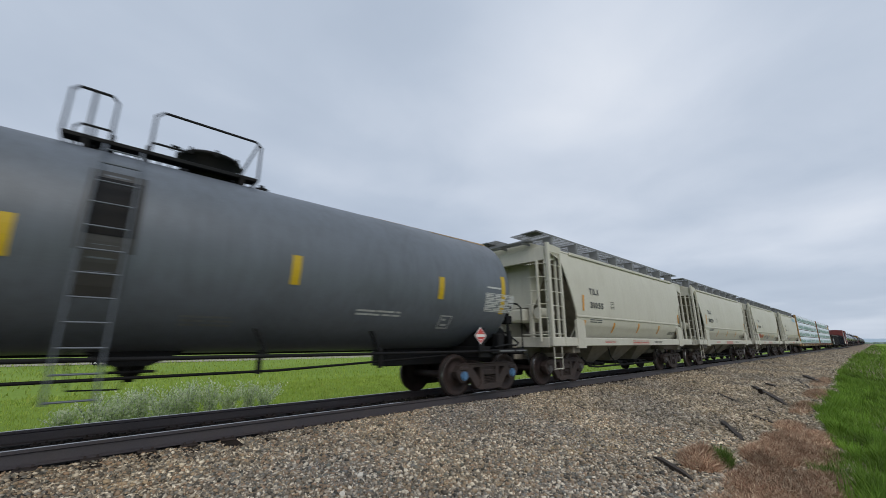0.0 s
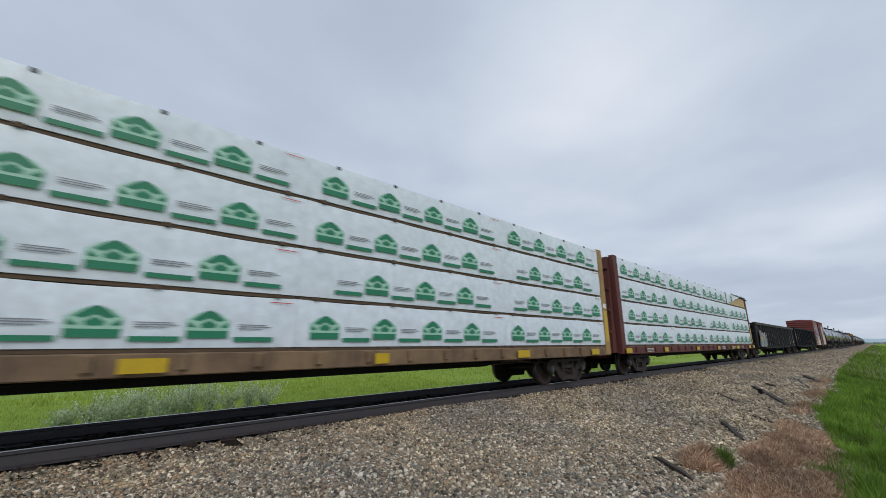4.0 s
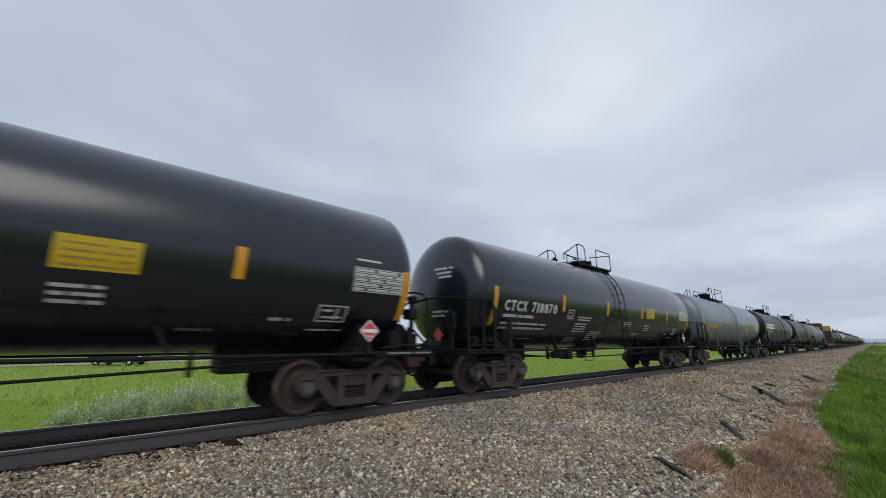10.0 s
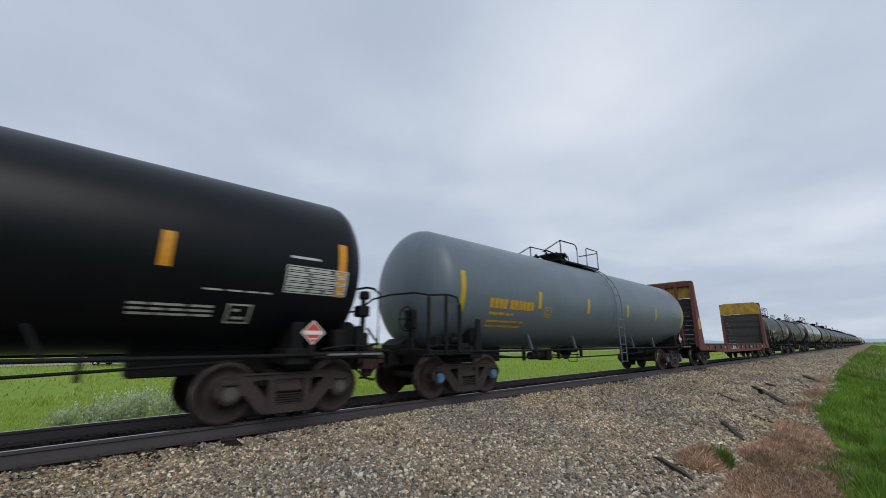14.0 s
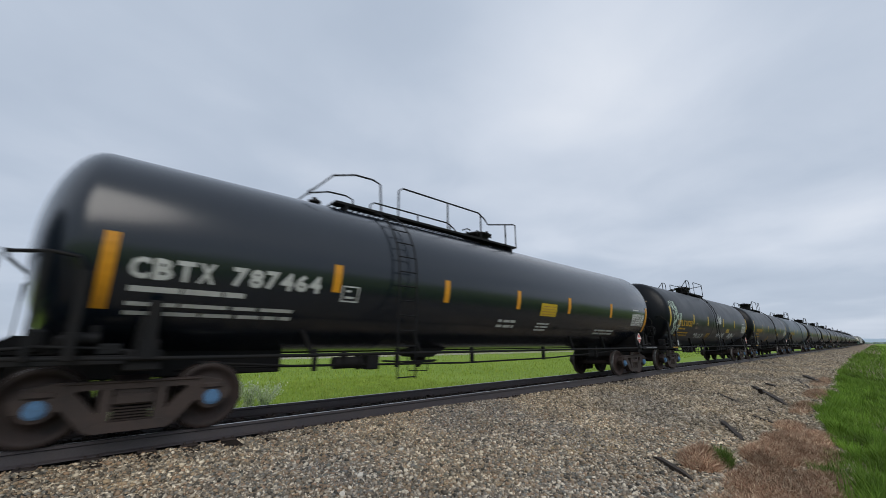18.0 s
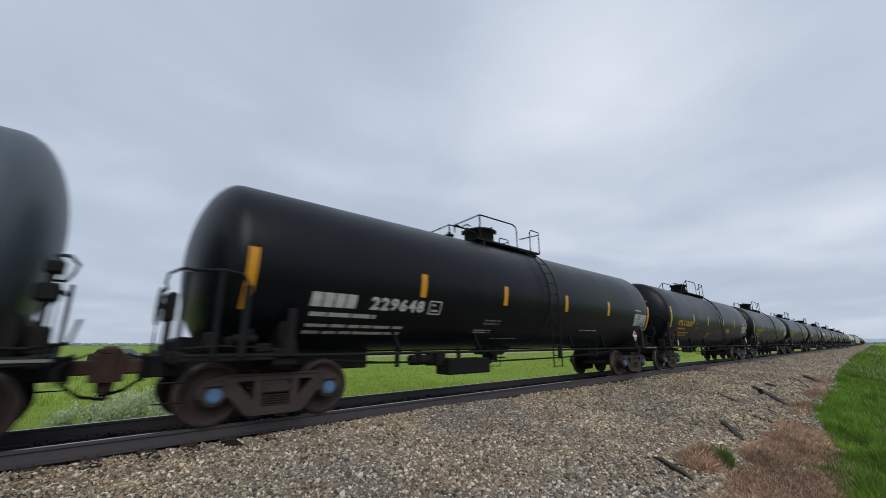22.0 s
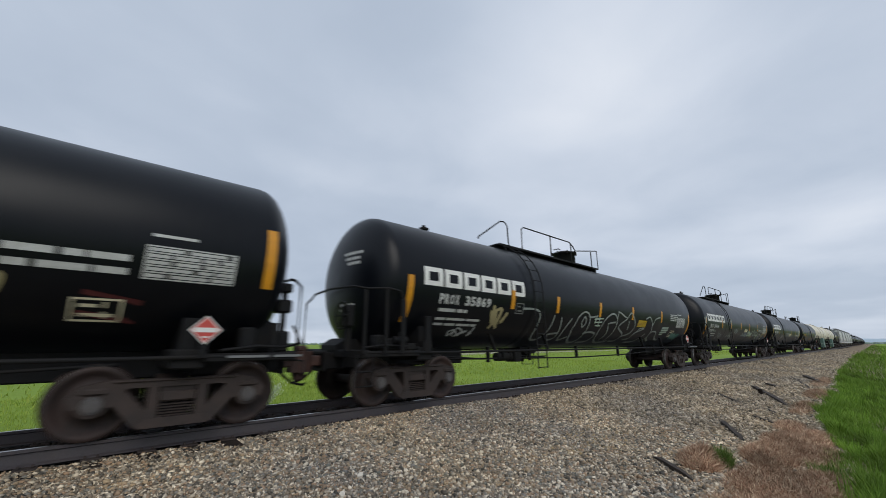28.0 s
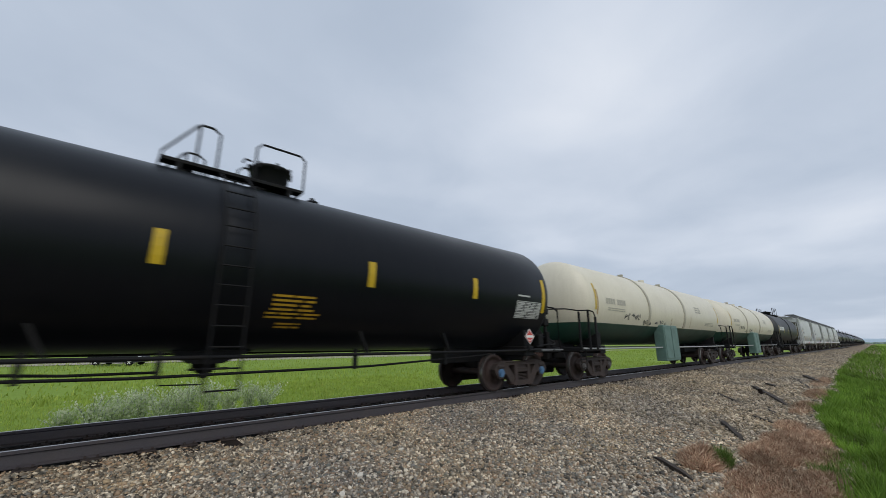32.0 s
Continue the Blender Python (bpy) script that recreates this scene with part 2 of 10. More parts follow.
for key, col in (("gwhite", (0.46, 0.48, 0.49)), ("glilac", (0.52, 0.55, 0.70)), ("ggreen", (0.20, 0.54, 0.26)), ("gpink", (0.86, 0.56, 0.60)), ("gcream", (0.80, 0.74, 0.54)),
                 ("gblue", (0.15, 0.42, 0.60)), ("gblack", (0.022, 0.024, 0.026)), ("gpale", (0.42, 0.52, 0.44)), ("gmaroon", (0.09, 0.016, 0.018)), ("gochre", (0.36, 0.31, 0.16)),
                 ("gteal", (0.13, 0.26, 0.23)), ("gdusty", (0.20, 0.185, 0.165)), ("gdull", (0.27, 0.30, 0.285)), ("gmint", (0.36, 0.66, 0.42)), ("gforest", (0.07, 0.22, 0.12)), ("grose", (0.68, 0.30, 0.38)), ("gshade", (0.05, 0.048, 0.046)), ("gbluegrey", (0.17, 0.21, 0.25)), ("gred", (0.55, 0.13, 0.06)), ("ggrey", (0.20, 0.215, 0.24)), ("gpurple", (0.27, 0.26, 0.36))):
    M[key] = surface("spray_paint_" + key[1:], col, 0.55, second=tuple(0.72 * c for c in col), amount=0.6, scale=2.2, streak=0.3, bump=0.03)
M["gpink"] = surface("spray_paint_patchy_pink", (0.85, 0.48, 0.56), 0.55, second=(0.68, 0.55, 0.55), amount=1.0, scale=2.4, streak=0.2, grain=0.18, bump=0.03)
M["ggreen"] = surface("spray_paint_patchy_green", (0.22, 0.55, 0.28), 0.55, second=(0.40, 0.68, 0.44), amount=0.9, scale=1.6, streak=0.2, grain=0.2, bump=0.03)
M["ghalo"] = surface("spray_paint_pale_rose", (0.66, 0.46, 0.46), 0.6, second=(0.46, 0.55, 0.42), amount=1.0, scale=3.5, streak=0.2, grain=0.2, bump=0.03)
M["gchalk"] = surface("spray_paint_worn_chalk", (0.30, 0.32, 0.32), 0.65, second=(0.05, 0.052, 0.052), amount=0.95, scale=3.0, streak=0.35, grain=0.25, bump=0.05)
M["gbubble"] = surface("spray_paint_lilac_and_teal", (0.28, 0.28, 0.37), 0.6, second=(0.17, 0.31, 0.31), amount=1.0, scale=1.3, streak=0.35, grain=0.2, bump=0.04)
M["gmintpale"] = surface("spray_paint_pale_door_green", (0.46, 0.54, 0.40), 0.6, second=(0.16, 0.20, 0.15), amount=0.9, scale=4, streak=0.3, bump=0.03)
M["gdeep"] = surface("spray_paint_deep_violet", (0.075, 0.075, 0.105), 0.6, second=(0.15, 0.14, 0.17), amount=0.8, scale=3.0, streak=0.3, bump=0.03)
M["gdoor"] = surface("spray_paint_worn_door_green", (0.055, 0.105, 0.085), 0.6, second=(0.16, 0.05, 0.045), amount=0.9, scale=3.5, streak=0.4, grain=0.2, bump=0.04)
M["glight"] = surface("spray_paint_light_lilac", (0.50, 0.55, 0.66), 0.55, second=(0.34, 0.37, 0.46), amount=0.8, scale=2.5, streak=0.4, bump=0.03)
M["steelgrey"] = surface("dark_blue_grey_tank_paint", (0.118, 0.150, 0.188), 0.34, second=(0.080, 0.10, 0.122), amount=0.6, scale=0.8, streak=0.5, bump=0.02)
for key, coat, rough in (("gloss", 0.55, 0.26), ("steelgrey", 0.3, 0.35)):
    M[key].node_tree.nodes["Principled BSDF"].inputs["Coat Weight"].default_value = coat
    M[key].node_tree.nodes["Principled BSDF"].inputs["Coat Roughness"].default_value = rough
M["tape"] = surface("bright_orange_reflective_tape", (0.85, 0.40, 0.012), 0.4, second=(0.68, 0.29, 0.015), amount=0.5, scale=9, bump=0.02)


# ---------------------------------------------------------------- mesh building
class Geo:
    """Collects points and faces of one mesh."""

    def __init__(self):
        self.v, self.f, self.s = [], [], []

    def add(self, verts, faces, smooth=False):
        o = len(self.v)
        self.v += [tuple(p) for p in verts]
        self.f += [tuple(i + o for i in q) for q in faces]
        self.s += [smooth] * len(faces)
        return self

    def box(self, x0, x1, y0, y1, z0, z1, c=0.0):
        if x0 > x1: x0, x1 = x1, x0
        if y0 > y1: y0, y1 = y1, y0
        if z0 > z1: z0, z1 = z1, z0
        lo, hi = (x0, y0, z0), (x1, y1, z1)
        if not c:
            vs = [(hi[0] if i & 1 else lo[0], hi[1] if i & 2 else lo[1], hi[2] if i & 4 else lo[2]) for i in range(8)]
            return self.add(vs, [(0, 2, 3, 1), (4, 5, 7, 6), (0, 1, 5, 4), (2, 6, 7, 3), (0, 4, 6, 2), (1, 3, 7, 5)])
        c = min(c, 0.45 * (x1 - x0), 0.45 * (y1 - y0), 0.45 * (z1 - z0))
        vs, idx = [], {}
        for i in range(8):
            s = [1 if i >> a & 1 else -1 for a in range(3)]
            for a in range(3):
                p = [(hi[k] if s[k] > 0 else lo[k]) - (s[k] * c if k != a else 0) for k in range(3)]
                idx[i, a] = len(vs)
                vs.append(p)
        fs = []
        for a in range(3):
            b, d = (a + 1) % 3, (a + 2) % 3
            for s in (0, 1):
                q = [s << a | (1 << b if u else 0) | (1 << d if w else 0) for u, w in ((0, 0), (1, 0), (1, 1), (0, 1))]
                q = [idx[i, a] for i in q]
                fs.append(q if s else q[::-1])
            for u in (0, 1):
                for w in (0, 1):
                    i = (u << b) | (w << d)
                    j = i | 1 << a
                    q = [idx[i, b], idx[j, b], idx[j, d], idx[i, d]]
                    fs.append(q if u != w else q[::-1])
        for i in range(8):
            q = [idx[i, a] for a in range(3)]
            fs.append(q if bin(i).count("1") % 2 else q[::-1])
        return self.add(vs, fs)

    def cyl(self, a, b, r, n=12, r2=None, caps=True):
        a, b = Vector(a), Vector(b)
        q = (b - a).to_track_quat("Z", "Y")
        r2 = r if r2 is None else r2
        ring = [(math.cos(2 * math.pi * i / n), math.sin(2 * math.pi * i / n)) for i in range(n)]
        lo = [a + q @ Vector((x * r, y * r, 0)) for x, y in ring]
        hi = [b + q @ Vector((x * r2, y * r2, 0)) for x, y in ring]
        self.add(lo + hi, [(i, (i + 1) % n, n + (i + 1) % n, n + i) for i in range(n)], True)
        if caps:
            self.add(lo, [tuple(range(n))[::-1]])
            self.add(hi, [tuple(range(n))])
        return self

    def tube(self, pts, r, n=6):
        pts = [Vector(p) for p in pts]
        rings = []
        for i, p in enumerate(pts):
            d = (pts[min(i + 1, len(pts) - 1)] - pts[max(i - 1, 0)]).normalized()
            q = d.to_track_quat("Z", "Y")
            rings += [p + q @ Vector((r * math.cos(2 * math.pi * k / n), r * math.sin(2 * math.pi * k / n), 0)) for k in range(n)]
        fs = [(j * n + k, j * n + (k + 1) % n, (j + 1) * n + (k + 1) % n, (j + 1) * n + k) for j in range(len(pts) - 1) for k in range(n)]
        self.add(rings, fs, True)
        e = (len(pts) - 1) * n
        self.add(rings[:n], [tuple(range(n))[::-1]])
        return self.add(rings[e:], [tuple(range(n))])

    def lathe(self, profile, n=32, axis="x", at=(0, 0, 0), smooth=True, arc=(0, 360)):
        """profile: (along the axis, radius), revolved; faces look outward when it runs up the axis."""
        full = arc[1] - arc[0] >= 360
        m = n if full else n + 1
        vs = []
        for u, r in profile:
            for k in range(m):
                a = radians(arc[0] + (arc[1] - arc[0]) * k / n)
                c, s = r * math.cos(a), r * math.sin(a)
                p = (u, c, s) if axis == "x" else (s, u, c) if axis == "y" else (c, s, u)
                vs.append((p[0] + at[0], p[1] + at[1], p[2] + at[2]))
        fs = [(j * m + k, j * m + (k + 1) % m, (j + 1) * m + (k + 1) % m, (j + 1) * m + k) for j in range(len(profile) - 1) for k in range(n)]
        return self.add(vs, fs, smooth)

    def prism(self, poly, axis, a, b):
        """poly in the plane across the axis (y: (x, z); x: (y, z); z: (x, y))."""
        n = len(poly)
        area = sum(poly[i][0] * poly[(i + 1) % n][1] - poly[(i + 1) % n][0] * poly[i][1] for i in range(n))
        if area < 0:
            poly = poly[::-1]
        put = {"x": lambda p, t: (t, p[0], p[1]), "y": lambda p, t: (p[0], t, p[1]), "z": lambda p, t: (p[0], p[1], t)}[axis]
        if a > b:
            a, b = b, a
        lo, hi = [put(p, a) for p in poly], [put(p, b) for p in poly]
        flip = axis == "y"
        fs = [(i, (i + 1) % n, n + (i + 1) % n, n + i) for i in range(n)] + [tuple(range(n))[::-1], tuple(range(n, 2 * n))]
        if flip:
            fs = [q[::-1] for q in fs]
        return self.add(lo + hi, fs)

    def mesh(self, name, material):
        me = bpy.data.meshes.new(name)
        me.from_pydata(self.v, [], self.f)
        me.polygons.foreach_set("use_smooth", self.s)
        me.materials.append(material)
        me.update()
        return me


SHARED = {}


def shared(key, name, material, make):
    """One mesh for all parts that look alike."""
    k = (key, material.name)
    if k not in SHARED:
        g = Geo()
        make(g)
        SHARED[k] = g.mesh(name, material)
    return SHARED[k]


def part(name, mesh, parent, label="", at=(0, 0, 0), turn=0.0):
    ob = new(name, mesh)
    ob.parent = parent
    ob.matrix_basis = pose(*at, 0, 0, turn)
    if label:
        ob["label"] = label
    return ob


def thing(name, label, category, group="", kind=""):
    return tagged(new(name), label, category, group, kind)


def solid(name, geo, material, label="", category="", kind="structure"):
    return tagged(new(name, geo.mesh(name, material)), label, category, "", kind)


CARS = []       # (car, place of its middle along the train)
WHEELSETS = {-1: [], 1: []}


# ---------------------------------------------------------------- the lie of the land
def bend(x):
    """The line swings gently away to the left far off."""
    return 1.5e-5 * max(x - 55.0, 0.0) ** 2


def heading(x):
    return math.degrees(math.atan(3.0e-5 * max(x - 55.0, 0.0)))


BED = [(-7.7, -0.74), (-6.9, -0.62), (-6.0, -0.53), (-5.0, -0.45), (-3.6, -0.36), (-2.2, -0.29), (-1.5, -0.225), (-1.05, -0.207), (-0.85, -0.212), (-0.72, -0.235), (-0.6, -0.243), (0.6, -0.240), (1.0, -0.228), (1.45, -0.24), (2.4, -0.55), (3.3, -0.92)]
LAND = [(-2600, -0.6), (-600, -0.6), (-120, -0.6), (-30, -0.62), (-12, -0.64), (-7.9, -0.70), (-7.2, -0.74), (-5.0, -0.76), (0, -0.75), (2.8, -0.90), (4.0, -0.96), (9, -1.0), (30, -1.0), (120, -1.0), (600, -1.0), (2600, -1.0)]


def height(profile, y):
    for (a, za), (b, zb) in zip(profile, profile[1:]):
        if a <= y <= b:
            return za + (zb - za) * (y - a) / (b - a)
    return profile[-1][1]


def bed_bump(x, y):
    return 0.025 * noise.noise((x * 0.9, y * 0.9, 0.3)) + 0.04 * noise.noise((x * 0.23, y * 0.3, 4.0))


def sheet(name, xs, ys, zf, material, label, category):
    g = Geo()
    vs = [(x, y + bend(x), zf(x, y)) for x in xs for y in ys]
    n = len(ys)
    fs = [(i * n + j, (i + 1) * n + j, (i + 1) * n + j + 1, i * n + j + 1) for i in range(len(xs) - 1) for j in range(n - 1)]
    g.add(vs, fs, True)
    return solid(name, g, material, label, category)


def earth_material(name, stops, scale, fine_scale, bump):
    m = bpy.data.materials.new(name)
    m.use_nodes = True
    nt = m.node_tree
    p = nt.nodes["Principled BSDF"]
    tc = nt.nodes.new("ShaderNodeTexCoord")
    a = node(nt, "ShaderNodeTexNoise", Scale=scale, Detail=7.0, Roughness=0.6)
    b = node(nt, "ShaderNodeTexNoise", Scale=fine_scale, Detail=5.0, Roughness=0.7)
    for n in (a, b):
        nt.links.new(tc.outputs["Object"], n.inputs["Vector"])
    f = math_node(nt, "ADD", math_node(nt, "MULTIPLY", a.outputs[0], 0.55), math_node(nt, "MULTIPLY", b.outputs[0], 0.45))
    nt.links.new(ramp(nt, f, stops), p.inputs["Base Color"])
    p.inputs["Roughness"].default_value = 0.95
    p.inputs["Specular IOR Level"].default_value = 0.15
    bn = node(nt, "ShaderNodeBump", Strength=bump, Distance=0.05)
    nt.links.new(b.outputs[0], bn.inputs["Height"])
    nt.links.new(bn.outputs[0], p.inputs["Normal"])
    return m


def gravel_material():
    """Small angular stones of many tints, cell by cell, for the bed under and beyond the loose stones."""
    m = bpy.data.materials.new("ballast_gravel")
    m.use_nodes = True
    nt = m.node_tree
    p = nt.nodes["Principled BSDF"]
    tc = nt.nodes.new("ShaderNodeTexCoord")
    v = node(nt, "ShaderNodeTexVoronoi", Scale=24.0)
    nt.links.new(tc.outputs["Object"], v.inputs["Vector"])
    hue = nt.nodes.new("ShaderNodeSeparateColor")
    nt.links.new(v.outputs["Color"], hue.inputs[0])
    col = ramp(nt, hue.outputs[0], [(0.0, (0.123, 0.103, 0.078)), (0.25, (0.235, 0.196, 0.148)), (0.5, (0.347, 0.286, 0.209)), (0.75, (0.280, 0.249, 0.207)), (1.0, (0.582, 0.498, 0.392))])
    # Shade in the gaps between stones, painted as darker cell rims.
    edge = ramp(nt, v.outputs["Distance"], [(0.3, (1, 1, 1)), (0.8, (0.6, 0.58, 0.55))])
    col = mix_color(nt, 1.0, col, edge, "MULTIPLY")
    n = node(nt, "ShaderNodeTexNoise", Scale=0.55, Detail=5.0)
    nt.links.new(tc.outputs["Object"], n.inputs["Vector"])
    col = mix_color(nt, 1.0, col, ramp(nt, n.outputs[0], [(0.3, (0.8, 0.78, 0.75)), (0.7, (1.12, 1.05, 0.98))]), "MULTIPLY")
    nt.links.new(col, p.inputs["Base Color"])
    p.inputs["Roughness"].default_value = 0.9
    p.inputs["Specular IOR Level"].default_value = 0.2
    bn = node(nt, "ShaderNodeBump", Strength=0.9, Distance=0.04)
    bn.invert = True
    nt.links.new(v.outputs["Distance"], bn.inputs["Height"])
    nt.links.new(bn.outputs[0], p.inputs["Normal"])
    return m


def steps(a, b, first, growth):
    out, d = [a], first
    while out[-1] < b:
        out.append(out[-1] + d)
        d *= growth
    return out


field_mat = earth_material("meadow_turf", [(0.32, (0.14, 0.215, 0.03)), (0.5, (0.19, 0.285, 0.042)), (0.68, (0.26, 0.345, 0.065))], 0.06, 3.0, 0.6)
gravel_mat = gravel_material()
sheet("ground", [-2600, -600, -150, -40] + steps(-20, 2600, 4, 1.09), [y for y, z in LAND],
      lambda x, y: height(LAND, y) + (0.10 * noise.noise((x * 0.05, y * 0.05, 1.0)) if abs(y) > 8 else 0), field_mat, "flat green prairie meadow running to the horizon", "meadow")
bed_y = [-7.7, -7.4, -7.1, -6.8, -6.5, -6.25, -6.0] + [-5.8 + 0.2 * i for i in range(46)] + [3.3]
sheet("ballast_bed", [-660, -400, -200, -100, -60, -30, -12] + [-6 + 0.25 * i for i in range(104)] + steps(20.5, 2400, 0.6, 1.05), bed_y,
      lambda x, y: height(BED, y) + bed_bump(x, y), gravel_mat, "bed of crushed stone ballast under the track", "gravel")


# ---------------------------------------------------------------- loose pieces by the thousand
def scatter(name, shapes, places, material, label, category):
    """places: rows of x, y, z, turn, tilt, size x, size y, size z, shape. One mesh of kind stuff."""
    V, F, base = [], [], 0
    places = np.asarray(places)
    for k, (sv, sf) in enumerate(shapes):
        rows = places[places[:, 8].astype(int) == k]
        if not len(rows):
            continue
        sv, sf = np.asarray(sv, float), np.asarray(sf, int)
        p = sv[None] * rows[:, None, 5:8]
        c, s = np.cos(rows[:, 4])[:, None], np.sin(rows[:, 4])[:, None]
        x, z = p[..., 0] * c + p[..., 2] * s, -p[..., 0] * s + p[..., 2] * c
        y = p[..., 1]
        c, s = np.cos(rows[:, 3])[:, None], np.sin(rows[:, 3])[:, None]
        q = np.stack([x * c - y * s + rows[:, 0:1], x * s + y * c + rows[:, 1:2], z + rows[:, 2:3]], -1)
        V.append(q.reshape(-1, 3))
        F.append((sf[None] + (np.arange(len(rows)) * len(sv))[:, None, None] + base).reshape(-1, 3))
        base += len(rows) * len(sv)
    V, F = np.concatenate(V), np.concatenate(F)
    me = bpy.data.meshes.new(name)
    me.vertices.add(len(V))
    me.vertices.foreach_set("co", V.ravel())
    me.loops.add(F.size)
    me.loops.foreach_set("vertex_index", F.ravel().astype(np.int32))
    me.polygons.add(len(F))
    me.polygons.foreach_set("loop_start", (np.arange(len(F)) * 3).astype(np.int32))
    me.update(calc_edges=True)
    me.validate()
    me.materials.append(material)
    return tagged(new(name, me), label, category, "", "stuff")


def lump_shapes(n, seed):
    """Uneven twenty-sided lumps."""
    rng = np.random.default_rng(seed)
    out = []
    t = (1 + 5 ** 0.5) / 2
    ico = np.array([(-1, t, 0), (1, t, 0), (-1, -t, 0), (1, -t, 0), (0, -1, t), (0, 1, t), (0, -1, -t), (0, 1, -t), (t, 0, -1), (t, 0, 1), (-t, 0, -1), (-t, 0, 1)]) / 1.9
    faces = [(0, 11, 5), (0, 5, 1), (0, 1, 7), (0, 7, 10), (0, 10, 11), (1, 5, 9), (5, 11, 4), (11, 10, 2), (10, 7, 6), (7, 1, 8), (3, 9, 4), (3, 4, 2), (3, 2, 6), (3, 6, 8), (3, 8, 9), (4, 9, 5), (2, 4, 11), (6, 2, 10), (8, 6, 7), (9, 8, 1)]
    for _ in range(n):
        out.append((ico * rng.uniform(0.72, 1.2, (12, 1)), faces))
    return out


def stone_shapes(n, seed):
    """Crushed stone: skewed blocks with broken corners, tumbled to any side."""
    rng = np.random.default_rng(seed)
    cube = np.array([(x, y, z) for z in (-1, 1) for y in (-1, 1) for x in (-1, 1)], float) * 0.62
    faces = [(0, 2, 3), (0, 3, 1), (4, 5, 7), (4, 7, 6), (0, 1, 5), (0, 5, 4), (2, 6, 7), (2, 7, 3), (0, 4, 6), (0, 6, 2), (1, 3, 7), (1, 7, 5)]
    out = []
    for _ in range(n):
        v = cube + rng.uniform(-0.34, 0.34, (8, 3))
        q = rng.normal(size=4)
        w, x, y, z = q / np.linalg.norm(q)
        r = np.array([(1 - 2 * (y * y + z * z), 2 * (x * y - z * w), 2 * (x * z + y * w)), (2 * (x * y + z * w), 1 - 2 * (x * x + z * z), 2 * (y * z - x * w)), (2 * (x * z - y * w), 2 * (y * z + x * w), 1 - 2 * (x * x + y * y))])
        out.append((v @ r.T, faces))
    return out


def chip_shapes(n, seed):
    """Smaller chips with eight uneven sides."""
    rng = np.random.default_rng(seed)
    tips = np.array([(1, 0, 0), (0, 1, 0), (-1, 0, 0), (0, -1, 0), (0, 0, 1), (0, 0, -1)], float) * 1.08
    faces = [(0, 1, 4), (1, 2, 4), (2, 3, 4), (3, 0, 4), (1, 0, 5), (2, 1, 5), (3, 2, 5), (0, 3, 5)]
    return [(tips + rng.uniform(-0.42, 0.42, (6, 3)), faces) for _ in range(n)]


BED_Y, BED_Z = np.array([a for a, b in BED]), np.array([b for a, b in BED])


def stones_over(x0, x1, y0, y1, count, lo, hi, seed, back=3.9, proud=0.85):
    """Stones on a stretch of the bed, thrown only past a slanting line behind which none can be told apart."""
    rng = np.random.default_rng(seed)
    x, y = rng.uniform(x0, x1, count), rng.uniform(y0, y1, count)
    keep = (0.67 * x + 0.74 * (y + 7.68) > back) & (x > -0.13 * (y + 7.68) - 0.1)
    x, y = x[keep], y[keep]
    n = len(x)
    z = np.interp(y, BED_Y, BED_Z) + np.array([bed_bump(a, b) for a, b in zip(x, y)])
    s = rng.uniform(lo, hi, n) * rng.choice([0.65, 0.85, 1.0, 1.0, 1.3], n)
    return np.stack([x, y, z + s * rng.uniform(-0.25, proud, n), rng.uniform(0, 6.28, n), rng.uniform(-0.6, 0.6, n), s * rng.uniform(0.8, 1.4, n), s * rng.uniform(0.7, 1.1, n), s * rng.uniform(0.6, 0.95, n), rng.integers(0, 24, n)], 1)


stone_mat = island("ballast_stones", [(0.168, 0.144, 0.113), (0.285, 0.241, 0.186), (0.445, 0.383, 0.300), (0.243, 0.217, 0.180), (0.612, 0.536, 0.422), (0.100, 0.088, 0.072), (0.321, 0.249, 0.170), (0.354, 0.316, 0.260), (0.749, 0.666, 0.539), (0.209, 0.202, 0.184), (0.240, 0.198, 0.152), (0.376, 0.291, 0.194), (0.287, 0.210, 0.147), (0.151, 0.130, 0.105), (0.517, 0.456, 0.372), (0.216, 0.184, 0.143), (0.073, 0.069, 0.061), (0.188, 0.188, 0.164), (0.350, 0.246, 0.166)], 0.85, 0.12, stretch=0.16)
rows = stones_over(-1.2, 9.0, -7.1, -0.86, 215000, 0.0138, 0.0248, 1)
scatter("ballast_stones", stone_shapes(24, 3), rows, stone_mat, "loose crushed ballast stones in tan, grey and brown", "gravel")
rows = np.concatenate([
    stones_over(9.0, 17, -6.6, -0.86, 52000, 0.021, 0.036, 3),
    stones_over(17, 32, -6.3, -0.86, 24000, 0.028, 0.046, 6, proud=0.45),
    stones_over(32, 60, -6.0, -0.86, 11000, 0.038, 0.060, 4, proud=0.3),
    stones_over(60, 120, -5.6, -0.86, 6000, 0.055, 0.080, 7, proud=0.15)])
scatter("ballast_stones_beyond", chip_shapes(24, 4), rows, island("dusty_ballast_stones", [(0.177, 0.147, 0.107), (0.254, 0.208, 0.150), (0.348, 0.292, 0.218), (0.215, 0.190, 0.155), (0.418, 0.354, 0.269), (0.114, 0.097, 0.077), (0.281, 0.218, 0.145), (0.534, 0.464, 0.360)], 0.85, 0.12, stretch=0.12), "dusty ballast stones farther along the line", "gravel")
